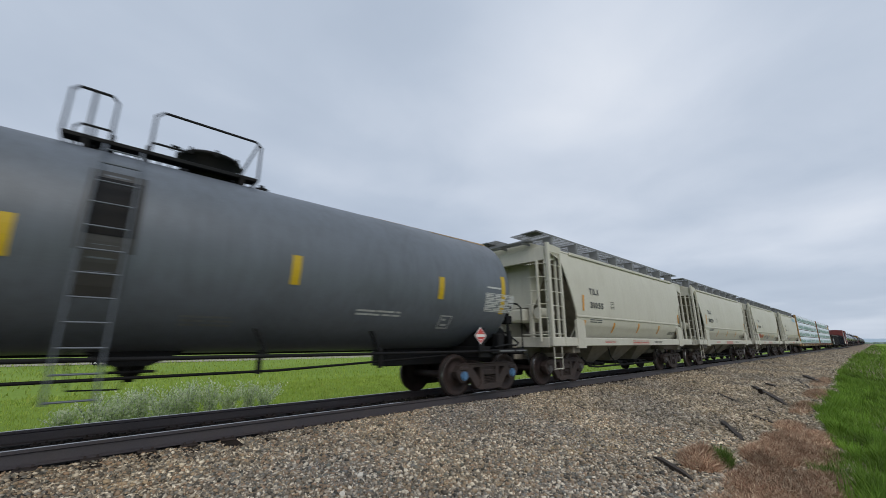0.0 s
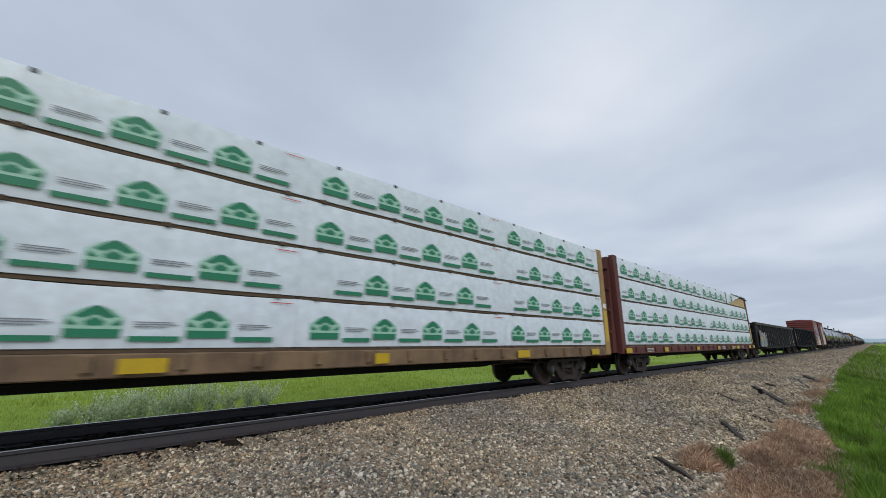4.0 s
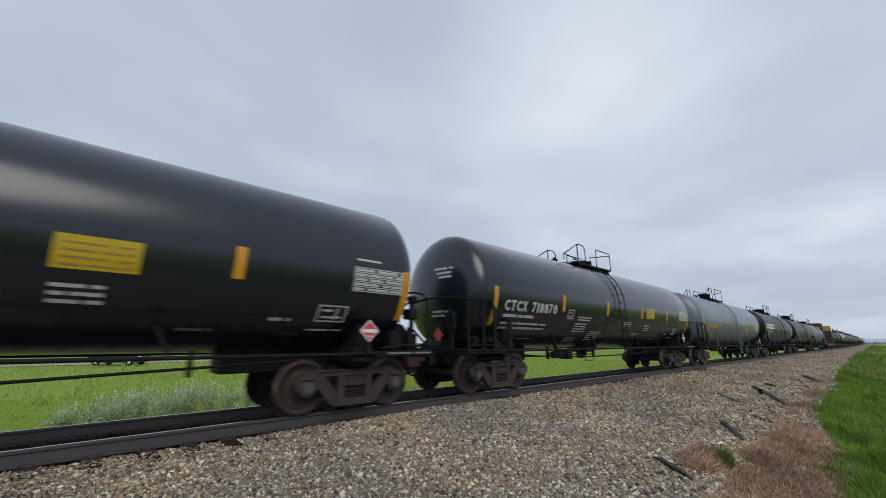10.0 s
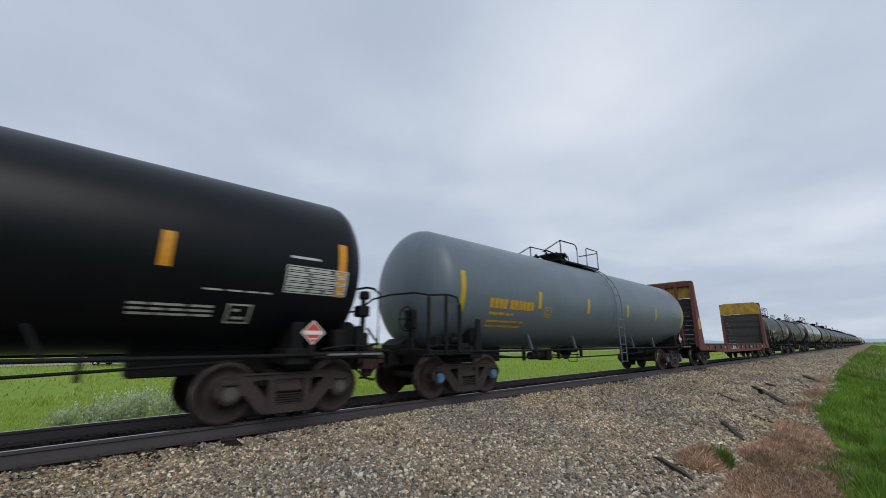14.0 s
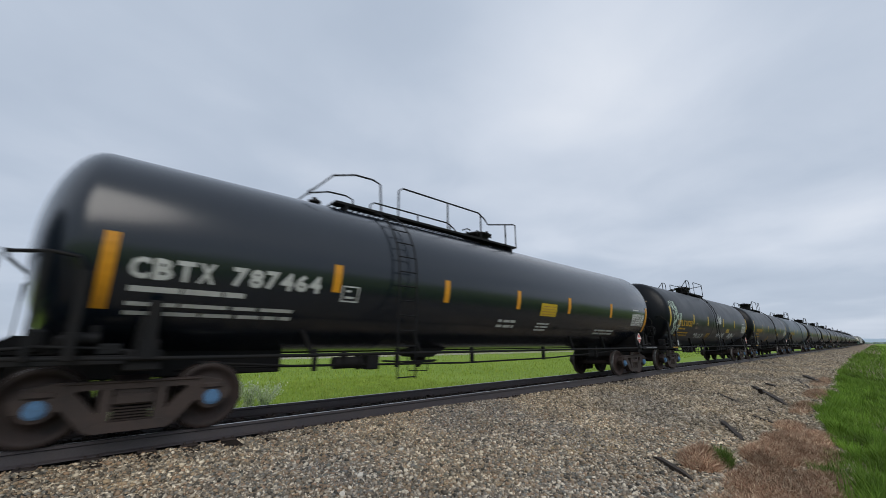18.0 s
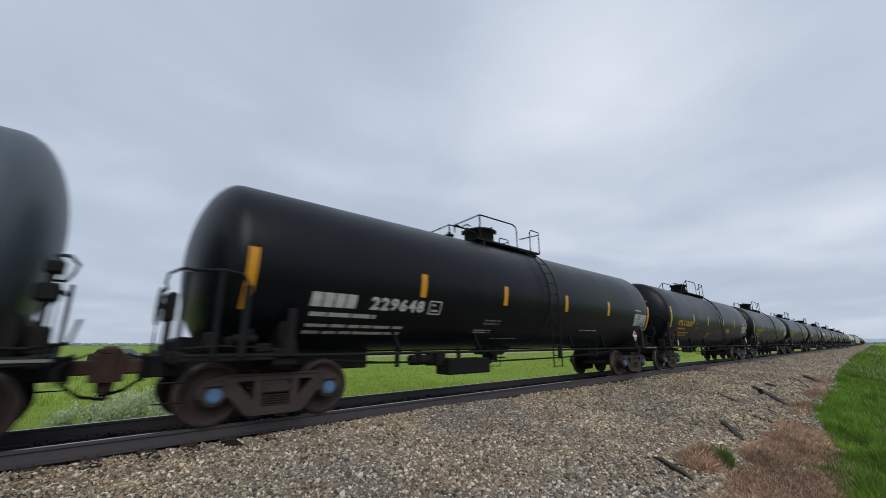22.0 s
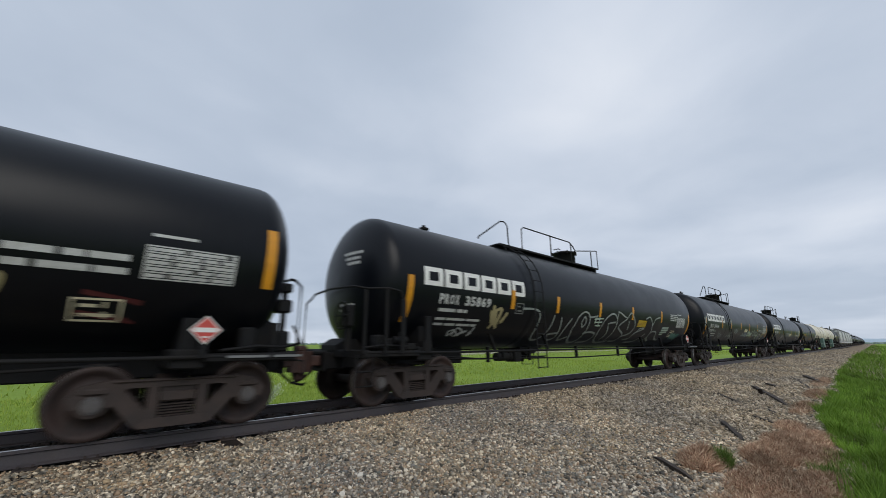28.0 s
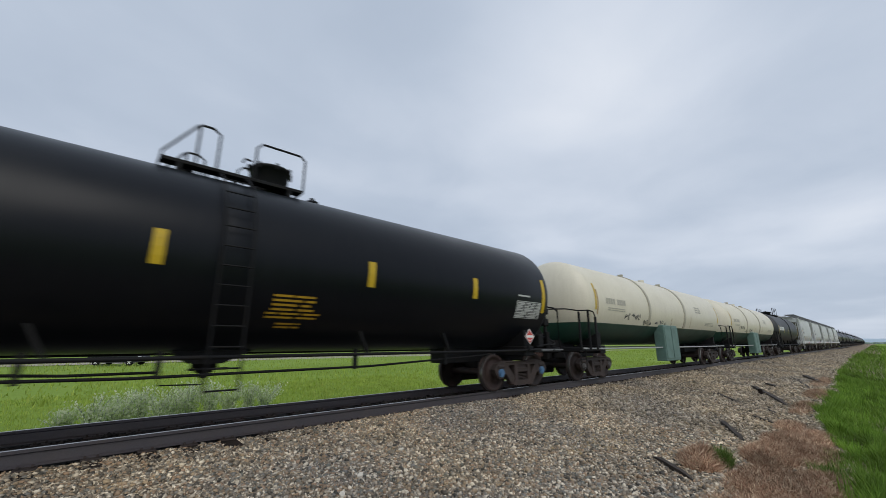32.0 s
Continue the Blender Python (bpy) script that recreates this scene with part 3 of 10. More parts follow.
# Black sheet: shade under the train painted into the ballast, along with oil.
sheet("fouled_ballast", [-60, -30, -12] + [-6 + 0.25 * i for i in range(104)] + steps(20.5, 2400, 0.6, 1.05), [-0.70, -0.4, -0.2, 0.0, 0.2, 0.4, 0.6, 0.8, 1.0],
      lambda x, y: height(BED, y) + 0.6 * bed_bump(x, y) + 0.012, surface("oily_shaded_bed", (0.017, 0.0145, 0.0125), 0.92, second=(0.032, 0.026, 0.021), amount=0.6, scale=9.0, grain=0.3, bump=0.9, bump_scale=26, spec=0.1), "ballast between the rails, oil and the train's shade put into its black colour", "gravel")
# Oily stones, their colour also lowered for the shade under the cars.
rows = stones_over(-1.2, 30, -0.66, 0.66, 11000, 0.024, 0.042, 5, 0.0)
scatter("oily_shaded_ballast", chip_shapes(24, 8), rows, island("oily_shaded_stones", [(0.016, 0.014, 0.012), (0.03, 0.025, 0.021), (0.012, 0.011, 0.010), (0.04, 0.033, 0.027), (0.02, 0.017, 0.015)], 0.8, 0.1), "oily stones between the rails, darkened in colour for the train's shade", "gravel")


# ---------------------------------------------------------------- the track
def rail_profile():
    return [(-0.07, -0.186), (0.07, -0.186), (0.07, -0.174), (0.014, -0.158), (0.010, -0.05), (0.036, -0.036), (0.036, -0.006), (0.028, 0.0), (-0.028, 0.0), (-0.036, -0.006), (-0.036, -0.036), (-0.010, -0.05), (-0.014, -0.158), (-0.07, -0.174)]


track = thing("railway_track", "single railway track on dark timber ties and stone ballast", "railway track", kind="structure")
for side in (-0.755, 0.755):
    g, xs, pr = Geo(), [-660, -200, -60, -20, 0, 20, 40] + steps(60, 2400, 20, 1.1), rail_profile()
    n = len(pr)
    g.add([(x, side + bend(x) + a, b) for x in xs for a, b in pr],
          [(i * n + k, i * n + (k + 1) % n, (i + 1) * n + (k + 1) % n, (i + 1) * n + k) for i in range(len(xs) - 1) for k in range(n) if k != 7])
    rail = part("rail", g.mesh("rail", M["rail"]), track, "dark steel rail")
    g = Geo()
    g.add([(x, side + bend(x) + a, 0.001) for x in xs for a in (0.027, -0.027)], [(2 * i, 2 * i + 1, 2 * i + 3, 2 * i + 2) for i in range(len(xs) - 1)])
    part("running_surface", g.mesh("running_surface", M["railtop"]), rail, "bright worn running surface")


def one_tie(g):
    g.box(-0.115, 0.115, -1.29, 1.29, -0.38, -0.204, 0.012)


def one_plate(g):
    g.box(-0.10, 0.10, -0.18, 0.18, -0.203, -0.187, 0.004)
    for x, y in ((-0.06, -0.095), (0.06, 0.095), (0.06, -0.095)):
        g.box(x - 0.014, x + 0.014, y - 0.022, y + 0.022, -0.186, -0.158, 0.004)


rng = random.Random(4)
tie_mesh, plate_mesh = shared("tie", "tie", M["tie"], one_tie), shared("plate", "tie_plate", M["cast"], one_plate)
for i in range(110):
    x = -4 + 0.53 * i
    tie = part("tie", tie_mesh, track, "", (x + rng.uniform(-0.03, 0.03), bend(x) + rng.uniform(-0.05, 0.02), rng.uniform(-0.006, 0.004)), rng.uniform(-1.5, 1.5))
    for side in (-0.755, 0.755):
        part("tie_plate", plate_mesh, tie, "", (0, side, 0.002))
g = Geo()
for i in range(-1180, 260):
    if -110 < i < 0:
        continue
    x = 54.3 + 0.53 * i
    g.box(x - 0.115, x + 0.115, -1.29 + bend(x), 1.29 + bend(x), -0.38, -0.204)
tagged(part("tie_rest", g.mesh("tie_rest", M["tie"]), track, "row of timber ties running into the distance"), kind="stuff")


# ---------------------------------------------------------------- grass
BLADE = ([(-0.5, 0, 0), (0.5, 0, 0), (0.34, 0.12, 0.55), (-0.34, 0.12, 0.55), (0, 0.42, 1.0)], [(0, 1, 2), (0, 2, 3), (3, 2, 4)])
BLADE2 = ([(-0.5, 0, 0), (0.5, 0, 0), (0.32, 0.25, 0.5), (-0.32, 0.25, 0.5), (0, 0.85, 0.82)], [(0, 1, 2), (0, 2, 3), (3, 2, 4)])


def blades(places, lo, hi, width, seed):
    """places: rows of x, y, z."""
    rng = np.random.default_rng(seed)
    p = np.asarray(places)
    n = len(p)
    h = rng.uniform(lo, hi, n)
    return np.stack([p[:, 0], p[:, 1], p[:, 2] - 0.01, rng.uniform(0, 6.28, n), rng.uniform(-0.25, 0.25, n), width * rng.uniform(0.6, 1.4, n), h, h, rng.integers(0, 2, n)], 1)


LAND_Y, LAND_Z = np.array([a for a, b in LAND]), np.array([b for a, b in LAND])


def meadow(x0, x1, y0, y1, count, seed, clump=0.0, power=1.0):
    rng = np.random.default_rng(seed)
    x, y = x0 + (x1 - x0) * rng.uniform(0, 1, count) ** power, rng.uniform(y0, y1, count)
    y = y + np.array([bend(a) for a in x])
    if clump:
        keep = np.array([noise.noise((a * 0.8, b * 0.8, 2.0)) for a, b in zip(x, y)]) > clump
        x, y = x[keep], y[keep]
    return np.stack([x, y, np.interp(y, LAND_Y, LAND_Z)], 1)


grass_mat = island("meadow_grass", [(0.065, 0.135, 0.018), (0.105, 0.20, 0.03), (0.15, 0.25, 0.045), (0.20, 0.27, 0.07)], 0.7, 0.2, 0.35)


# ---------------------------------------------------------------- trucks and couplers
AXLE = 0.889


def make_side_frame(g):
    """A cast frame: straight top chord between the axle boxes, diagonal arms, guide columns and the spring seat."""
    y0, y1 = -0.08, 0.08
    top = [(-1.08, 0.42), (-1.13, 0.55), (-1.02, 0.68), (-0.74, 0.745), (-0.3, 0.735), (0.3, 0.735), (0.74, 0.745), (1.02, 0.68), (1.13, 0.55), (1.08, 0.42), (0.70, 0.42), (0.66, 0.55), (0.55, 0.635), (-0.55, 0.635), (-0.66, 0.55), (-0.70, 0.42)]
    g.prism([top[k] for k in (0, 1, 2, 3, 13, 14, 15)], "y", y0, y1)
    g.prism([top[k] for k in (3, 4, 5, 6, 12, 13)], "y", y0, y1)
    g.prism([top[k] for k in (6, 7, 8, 9, 10, 11, 12)], "y", y0, y1)
    for s in (-1, 1):
        g.prism([(s * 0.745, 0.50), (s * 0.60, 0.635), (s * 0.335, 0.34), (s * 0.30, 0.14), (s * 0.45, 0.15)], "y", y0 + 0.006, y1 - 0.006)
        g.prism([(s * 0.215, 0.22), (s * 0.335, 0.22), (s * 0.345, 0.64), (s * 0.225, 0.64)], "y", y0 - 0.012, y1 + 0.012)
        g.cyl((s * AXLE, y0 + 0.01, 0.47), (s * AXLE, y1 - 0.01, 0.47), 0.165, 16)
        g.box(s * 1.02, s * 0.76, y0 - 0.03, y1 + 0.03, 0.575, 0.655, 0.02)
    g.prism([(-0.46, 0.17), (-0.38, 0.125), (0.38, 0.125), (0.46, 0.17), (0.34, 0.245), (-0.34, 0.245)], "y", y0 - 0.025, y1 + 0.025)
    g.box(-0.72, 0.72, y0 - 0.022, y1 + 0.022, 0.705, 0.735, 0.012)


def make_springs(g):
    for x in (-0.155, -0.052, 0.052, 0.155):
        for k in range(5):
            g.cyl((x, -0.03, 0.25 + 0.036 * k), (x, -0.03, 0.269 + 0.036 * k), 0.047, 8)
    g.box(-0.21, 0.21, -0.10, 0.09, 0.44, 0.57, 0.02)
    g.box(-0.20, 0.20, 0.05, 0.065, 0.25, 0.60)


def make_wheelset(g):
    for s in (-1, 1):
        prof = [(0.0, 0.10), (0.0, 0.19), (0.035, 0.20), (0.045, 0.36), (0.0, 0.385), (0.0, 0.452), (0.01, 0.457), (0.10, 0.460), (0.115, 0.484), (0.135, 0.482), (0.14, 0.40), (0.10, 0.37), (0.085, 0.22), (0.13, 0.19), (0.13, 0.10)]
        # from the outer face inwards
        pts = [(s * (0.845 - u), r) for u, r in prof]
        g.lathe(pts if s < 0 else pts[::-1], 28, "y")
    g.cyl((0, -0.95, 0), (0, 0.95, 0), 0.085, 12)
    for s in (-1, 1):
        for a in range(3):
            t = a * 2.094
            g.cyl((0.05 * math.cos(t), s * 0.953, 0.05 * math.sin(t)), (0.05 * math.cos(t), s * 0.968, 0.05 * math.sin(t)), 0.014, 6)


def make_tread(s):
    def make(g):
        pts = [(s * (0.845 - u), r) for u, r in ((0.004, 0.4535), (0.012, 0.4590), (0.096, 0.4620), (0.10, 0.455))]
        g.lathe(pts if s < 0 else pts[::-1], 28, "y")
    return make


def make_bolster(g):
    g.prism([(-1.05, 0.52), (-0.75, 0.48), (0.75, 0.48), (1.05, 0.52), (1.05, 0.63), (0.4, 0.76), (-0.4, 0.76), (-1.05, 0.63)], "x", -0.20, 0.20)
    g.cyl((0, 0, 0.74), (0, 0, 0.86), 0.24, 16)
    for s in (-1, 1):
        g.box(s * 0.42 - 0.05, s * 0.42 + 0.05, -0.72, 0.72, 0.38, 0.48, 0.015)
        g.box(s * 0.52 - 0.035, s * 0.52 + 0.035, -0.80, -0.70, 0.33, 0.60, 0.01)
        g.box(s * 0.52 - 0.035, s * 0.52 + 0.035, 0.70, 0.80, 0.33, 0.60, 0.01)


def add_truck(car, x, cap="blue"):
    truck = part("truck", shared("bolster", "bolster", M["cast"], make_bolster), car, "cast steel freight truck", (x, 0, 0))
    for s in (-1, 1):
        part("side_frame", shared("sideframe", "side_frame", M["cast"], make_side_frame), truck, "", (0, s * 1.0, 0))
        part("spring_nest", shared("springs", "spring_nest", M["cast"], make_springs), truck, "", (0, s * 1.0, 0))
        w = part("wheelset", shared("wheelset", "wheelset", M["wheel"], make_wheelset), truck, "rusty steel wheels on an axle", (s * AXLE, 0, 0.457))
        WHEELSETS[s].append(w)
        part("wheel_tread", shared("tread", "wheel_tread", M["tread"], make_tread(-1)), w, "bright worn wheel tread")
        for e in (-1, 1):
            part("bearing_cap", shared(("cap", e), "bearing_cap", M[cap], lambda g: g.cyl((0, 0, 0), (0, e * 0.10, 0), 0.105, 16).cyl((0, e * 0.10, 0), (0, e * 0.125, 0), 0.075, 16)), truck, "", (s * AXLE, e * 1.005, 0.457))
    return truck


def make_coupler(g):
    g.box(-0.42, -0.18, -0.10, 0.10, 0.76, 0.96, 0.02)
    g.prism([(-0.2, -0.15), (0.05, -0.22), (0.16, -0.12), (0.13, 0.02), (0.02, 0.05), (0.10, 0.18), (0.02, 0.23), (-0.2, 0.14)], "z", 0.66, 1.05)
    g.cyl((0.05, -0.08, 0.58), (0.05, -0.08, 1.12), 0.055, 8)
    g.box(-0.10, 0.06, -0.10, 0.08, 0.50, 0.68, 0.03)
    g.box(-0.12, 0.04, -0.12, 0.10, 1.03, 1.16, 0.04)


def make_draft_box(g):
    g.box(-1.0, -0.38, -0.22, 0.22, 0.70, 1.02, 0.02)
    g.box(-0.44, -0.38, -0.30, 0.30, 0.66, 1.06, 0.02)


def make_hose(g):
    g.tube([(-0.55, -0.35, 0.80), (-0.45, -0.36, 0.66), (-0.25, -0.34, 0.50), (0.0, -0.25, 0.44), (0.05, -0.22, 0.46)], 0.025, 6)


def add_ends(car, L):
    """Couplers, air hoses and uncoupling levers at both ends."""
    for s in (-1, 1):
        part("coupler", shared("coupler", "coupler", M["coupler"], make_coupler), car, "rust-brown cast coupler", (s * L / 2, 0, 0), 0 if s > 0 else 180)
        part("draft_box", shared("draft", "draft_box", M["under"], make_draft_box), car, "", (s * L / 2, 0, 0), 0 if s > 0 else 180)
        part("air_hose", shared("hose", "air_hose", M["under"], make_hose), car, "black rubber air hose", (s * L / 2, 0, 0), 0 if s > 0 else 180)
        part("uncoupling_lever", shared("lever", "uncoupling_lever", M["under"], lambda g: g.tube([(-0.5, -1.45, 0.72), (-0.5, -1.40, 0.92), (-0.45, -0.3, 0.95), (-0.2, -0.05, 1.06)], 0.014, 5)), car, "", (s * L / 2, 0, 0), 0 if s > 0 else 180)


def begin_car(name, label, category, start, L, trucks=2.09, cap="blue", group="cars of the train"):
    car = thing(name, label, category, group)
    CARS.append((car, start + L / 2))
    for s in (-1, 1):
        add_truck(car, s * (L / 2 - trucks), cap)
    add_ends(car, L)
    return car


# ---------------------------------------------------------------- marks that lie on a surface
class Skin:
    """Flat marks on a car's side. u runs along the car from its left coupling face, z up."""

    def __init__(self, L, radius=0.0, zc=0.0, flat=0.0, side=-1):
        self.L, self.R, self.zc, self.flat, self.side = L, radius, zc, flat, side

    def at(self, u, z, lift=0.004):
        x = u - self.L / 2
        if self.R:
            h = max(-0.97, min(0.97, (z - self.zc) / self.R))
            return (x, self.side * math.cos(math.asin(h)) * (self.R + lift), self.zc + h * (self.R + lift))
        return (x, self.side * (self.flat + lift), z)

    def rect(self, g, u0, u1, z0, z1, lift=0.004, lean=0.0):
        n = max(1, int((z1 - z0) / 0.12)) if self.R else 1
        vs = []
        for i in range(n + 1):
            z = z0 + (z1 - z0) * i / n
            d = lean * i / n
            vs += [self.at(u0 + d, z, lift), self.at(u1 + d, z, lift)]
        fs = [(2 * i, 2 * i + 1, 2 * i + 3, 2 * i + 2) for i in range(n)]
        g.add(vs, fs if self.side < 0 else [q[::-1] for q in fs])

    def lines(self, g, u0, u1, z0, z1, n, seed=0, lift=0.004, fill=0.5):
        """Small print that cannot be read: rows of bars broken into words."""
        rr = random.Random(seed)
        h = (z1 - z0) / n
        for i in range(n):
            u = u0
            while u < u1 - 0.04:
                w = min(rr.uniform(0.12, 0.4) * (1 + (u1 - u0) / 3), u1 - u)
                self.rect(g, u, u + w, z0 + i * h, z0 + (i + fill) * h, lift)
                u += w + rr.uniform(0.03, 0.07)

    def ribbon(self, g, pts, width, lift=0.005):
        """A painted stroke along points (u, z)."""
        fine = []
        for (a, b), (c, d) in zip(pts, pts[1:]):
            n = max(1, int(math.hypot(c - a, d - b) / 0.15))
            fine += [(a + (c - a) * i / n, b + (d - b) * i / n) for i in range(n)]
        fine.append(pts[-1])
        vs = []
        for i, (u, z) in enumerate(fine):
            (a, b), (c, d) = fine[max(i - 1, 0)], fine[min(i + 1, len(fine) - 1)]
            k = math.hypot(c - a, d - b) or 1
            nx, nz = -(d - b) / k * width / 2, (c - a) / k * width / 2
            vs += [self.at(u - nx, z - nz, lift), self.at(u + nx, z + nz, lift)]
        g.add(vs, [(2 * i, 2 * i + 2, 2 * i + 3, 2 * i + 1) for i in range(len(fine) - 1)])

    def blob(self, g, poly, lift=0.004):
        """A filled outline on a flat side."""
        n = len(poly)
        area = sum(poly[i][0] * poly[(i + 1) % n][1] - poly[(i + 1) % n][0] * poly[i][1] for i in range(n))
        q = list(range(n)) if area > 0 else list(range(n))[::-1]
        g.add([self.at(u, z, lift) for u, z in poly], [tuple(q)])


def smooth_loop(pts, n=5, closed=True):
    """A rounded line through points."""
    out, m = [], len(pts)
    rng_ = range(m if closed else m - 1)
    for i in rng_:
        p = [pts[(i + k) % m] if closed else pts[min(max(i + k, 0), m - 1)] for k in (-1, 0, 1, 2)]
        for j in range(n):
            t = j / n
            out.append(tuple(0.5 * (2 * p[1][k] + (p[2][k] - p[0][k]) * t + (2 * p[0][k] - 5 * p[1][k] + 4 * p[2][k] - p[3][k]) * t * t + (3 * p[1][k] - p[0][k] - 3 * p[2][k] + p[3][k]) * t ** 3) for k in (0, 1)))
    if not closed:
        out.append(pts[-1])
    return out


def scribble(skin, g, u0, u1, z0, z1, letters, width, seed, lift=0.005, slant=0.2):
    """A row of looping spray strokes."""
    rr = random.Random(seed)
    w = (u1 - u0) / letters
    for i in range(letters):
        c = u0 + (i + 0.5) * w
        pts = []
        for k in range(rr.randint(4, 7)):
            z = rr.uniform(z0, z1)
            pts.append((c + rr.uniform(-0.62, 0.62) * w + slant * (z - z0), z))
        skin.ribbon(g, smooth_loop(pts, 6, rr.random() < 0.4), width, lift)


def mark(car, name, mat, draw, label=""):
    g = Geo()
    draw(g)
    return part(name, g.mesh(name, M[mat]), car, label)


def placard(car, skin, u, z, mat="red", y=None):
    g = Geo()
    x = u - skin.L / 2
    y = y if y is not None else -1.45
    g.prism([(x - 0.20, z), (x, z - 0.20), (x + 0.20, z), (x, z + 0.20)], "y", y - 0.006, y)
    p = part("placard", g.mesh("placard", M["white"]), car, "red and white hazard placard")
    f = Geo().prism([(x - 0.175, z), (x, z - 0.175), (x + 0.175, z), (x, z + 0.175)], "y", y - 0.0095, y - 0.0062)
    part("placard_field", f.mesh("placard_field", M[mat]), p, "red field")
    h = Geo().prism([(x - 0.125, z + 0.032), (x - 0.155, z), (x - 0.125, z - 0.032), (x + 0.125, z - 0.032), (x + 0.155, z), (x + 0.125, z + 0.032)], "y", y - 0.0125, y - 0.0098)
    h.prism([(x - 0.05, z - 0.085), (x + 0.05, z - 0.085), (x + 0.03, z - 0.11), (x - 0.03, z - 0.11)], "y", y - 0.0125, y - 0.0098)
    part("placard_print", h.mesh("placard_print", M["white"]), p, "white print")
    s = Geo().box(x - 0.05, x + 0.05, y + 0.001, y + 0.04, 1.0, z + 0.05, 0.005)
    part("placard_post", s.mesh("placard_post", M["under"]), car)


# ---------------------------------------------------------------- tank cars
TR, TZ = 1.50, 2.55


def make_shell(L, R=TR, head=0.62, inset=1.0, tz=TZ):
    def make(g):
        a = L / 2 - inset
        prof = [(-a + head * (1 - math.sin(t * math.pi / 2 / 9)), R * math.cos(t * math.pi / 2 / 9)) for t in range(9, -1, -1)]
        prof[0] = (-a, 0.001)
        k = [(-a + head + (2 * a - 2 * head) * i / 10, R) for i in range(1, 10)]
        prof = prof + k + [(-x, r) for x, r in prof[::-1]]
        g.lathe(prof, 56, "x", (0, 0, tz))
    return make


def make_sill(g):
    """Left end of a tank car's underframe; origin at the coupling face."""
    for a in (0,):
        for s in (-1,):
            # end structure: stub sill, draft box, head cradle, bolster wings and end platform
            g.box(s * (a - 0.75), s * (a - 4.2), -0.30, 0.30, 0.70, 1.10, 0.02)
            g.box(s * (a - 0.60), s * (a - 0.75), -1.38, 1.38, 0.92, 1.08, 0.02)
            g.box(s * (a - 2.29), s * (a - 1.89), -1.35, 1.35, 0.86, 1.12, 0.02)
            g.prism([(-1.25, 1.10), (1.25, 1.10), (1.25, 1.55), (0.9, 1.36), (0.45, 1.12), (0, 1.07), (-0.45, 1.12), (-0.9, 1.36), (-1.25, 1.55)], "x", s * (a - 2.19), s * (a - 1.99))
            g.prism([(0.58, 1.06), (0.58, 1.16), (0.80, 1.30), (1.95, 1.25), (1.95, 1.06)], "y", -0.35, 0.35)
            g.box(s * (a - 0.62), s * (a - 1.9), -1.40, -1.28, 0.95, 1.06, 0.01)
            g.box(s * (a - 0.62), s * (a - 1.9), 1.28, 1.40, 0.95, 1.06, 0.01)


def make_side_pipe(L):
    def make(g):
        a = L / 2
        for s in (-1, 1):
            g.tube([(-a + 0.7, s * 1.38, 1.03), (-a + 2.6, s * 1.38, 1.01), (a - 2.6, s * 1.38, 1.01), (a - 0.7, s * 1.38, 1.03)], 0.032, 6)
    return make


def make_end_rail(g):
    """Handrail round one head, and its posts; left end."""
    pts = [(0.62, 1.36, 1.05), (0.62, 1.36, 2.12), (0.70, 1.30, 2.22), (0.62, 0.9, 2.30), (0.55, 0, 2.33), (0.62, -0.9, 2.30), (0.70, -1.30, 2.22), (1.05, -1.48, 2.24), (1.30, -1.52, 2.20), (1.38, -1.53, 2.05), (1.38, -1.53, 1.03)]
    g.tube(pts, 0.024, 6)
    g.box(0.59, 0.65, -1.40, -1.34, 1.0, 2.18, 0.01)
    g.box(1.33, 1.43, -1.555, -1.505, 1.0, 2.04, 0.01)
    g.box(1.0, 1.06, -1.50, -1.44, 1.0, 2.23, 0.01)
    g.tube([(0.80, -1.42, 0.45), (0.80, -1.42, 1.0)], 0.016, 5)
    g.tube([(0.80, -1.42, 0.45), (0.45, -1.42, 0.45), (0.45, -1.42, 1.0)], 0.016, 5)
    g.tube([(0.45, -1.42, 0.70), (0.80, -1.42, 0.70)], 0.014, 5)


def make_end_panel_rail(g):
    """A broad upright panel and a small grab round the head instead of a full handrail; left end."""
    g.box(0.98, 1.17, -1.47, -1.41, 1.0, 2.12, 0.015)
    g.box(1.00, 1.15, -1.41, -1.36, 1.7, 1.95, 0.02)
    g.tube([(0.84, -1.05, 2.30), (0.72, -1.12, 2.36), (0.70, -1.30, 2.36), (0.82, -1.42, 2.22), (1.05, -1.46, 2.10)], 0.02, 6)
    g.tube([(0.80, -1.42, 1.0), (0.80, -1.42, 0.45), (0.45, -1.42, 0.45), (0.45, -1.42, 1.0)], 0.016, 5)
    g.tube([(0.45, -1.42, 0.70), (0.80, -1.42, 0.70)], 0.014, 5)


def make_end_valves(g):
    """Brake valve, pipe bracket and fittings on the end platform; left end."""
    g.box(1.22, 1.52, -1.28, -1.02, 1.06, 1.30, 0.04)
    g.cyl((1.30, -1.30, 1.26), (1.62, -1.30, 1.26), 0.075, 10)
    g.cyl((1.58, -1.16, 1.10), (1.58, -1.16, 1.42), 0.06, 8)
    g.box(0.98, 1.16, -1.22, -0.96, 1.08, 1.36, 0.03)
    g.tube([(0.7, -1.25, 1.12), (1.1, -1.3, 1.16), (1.7, -1.32, 1.14), (2.3, -1.3, 1.06)], 0.025, 6)
    g.box(1.62, 1.86, -1.34, -1.16, 1.06, 1.20, 0.02)


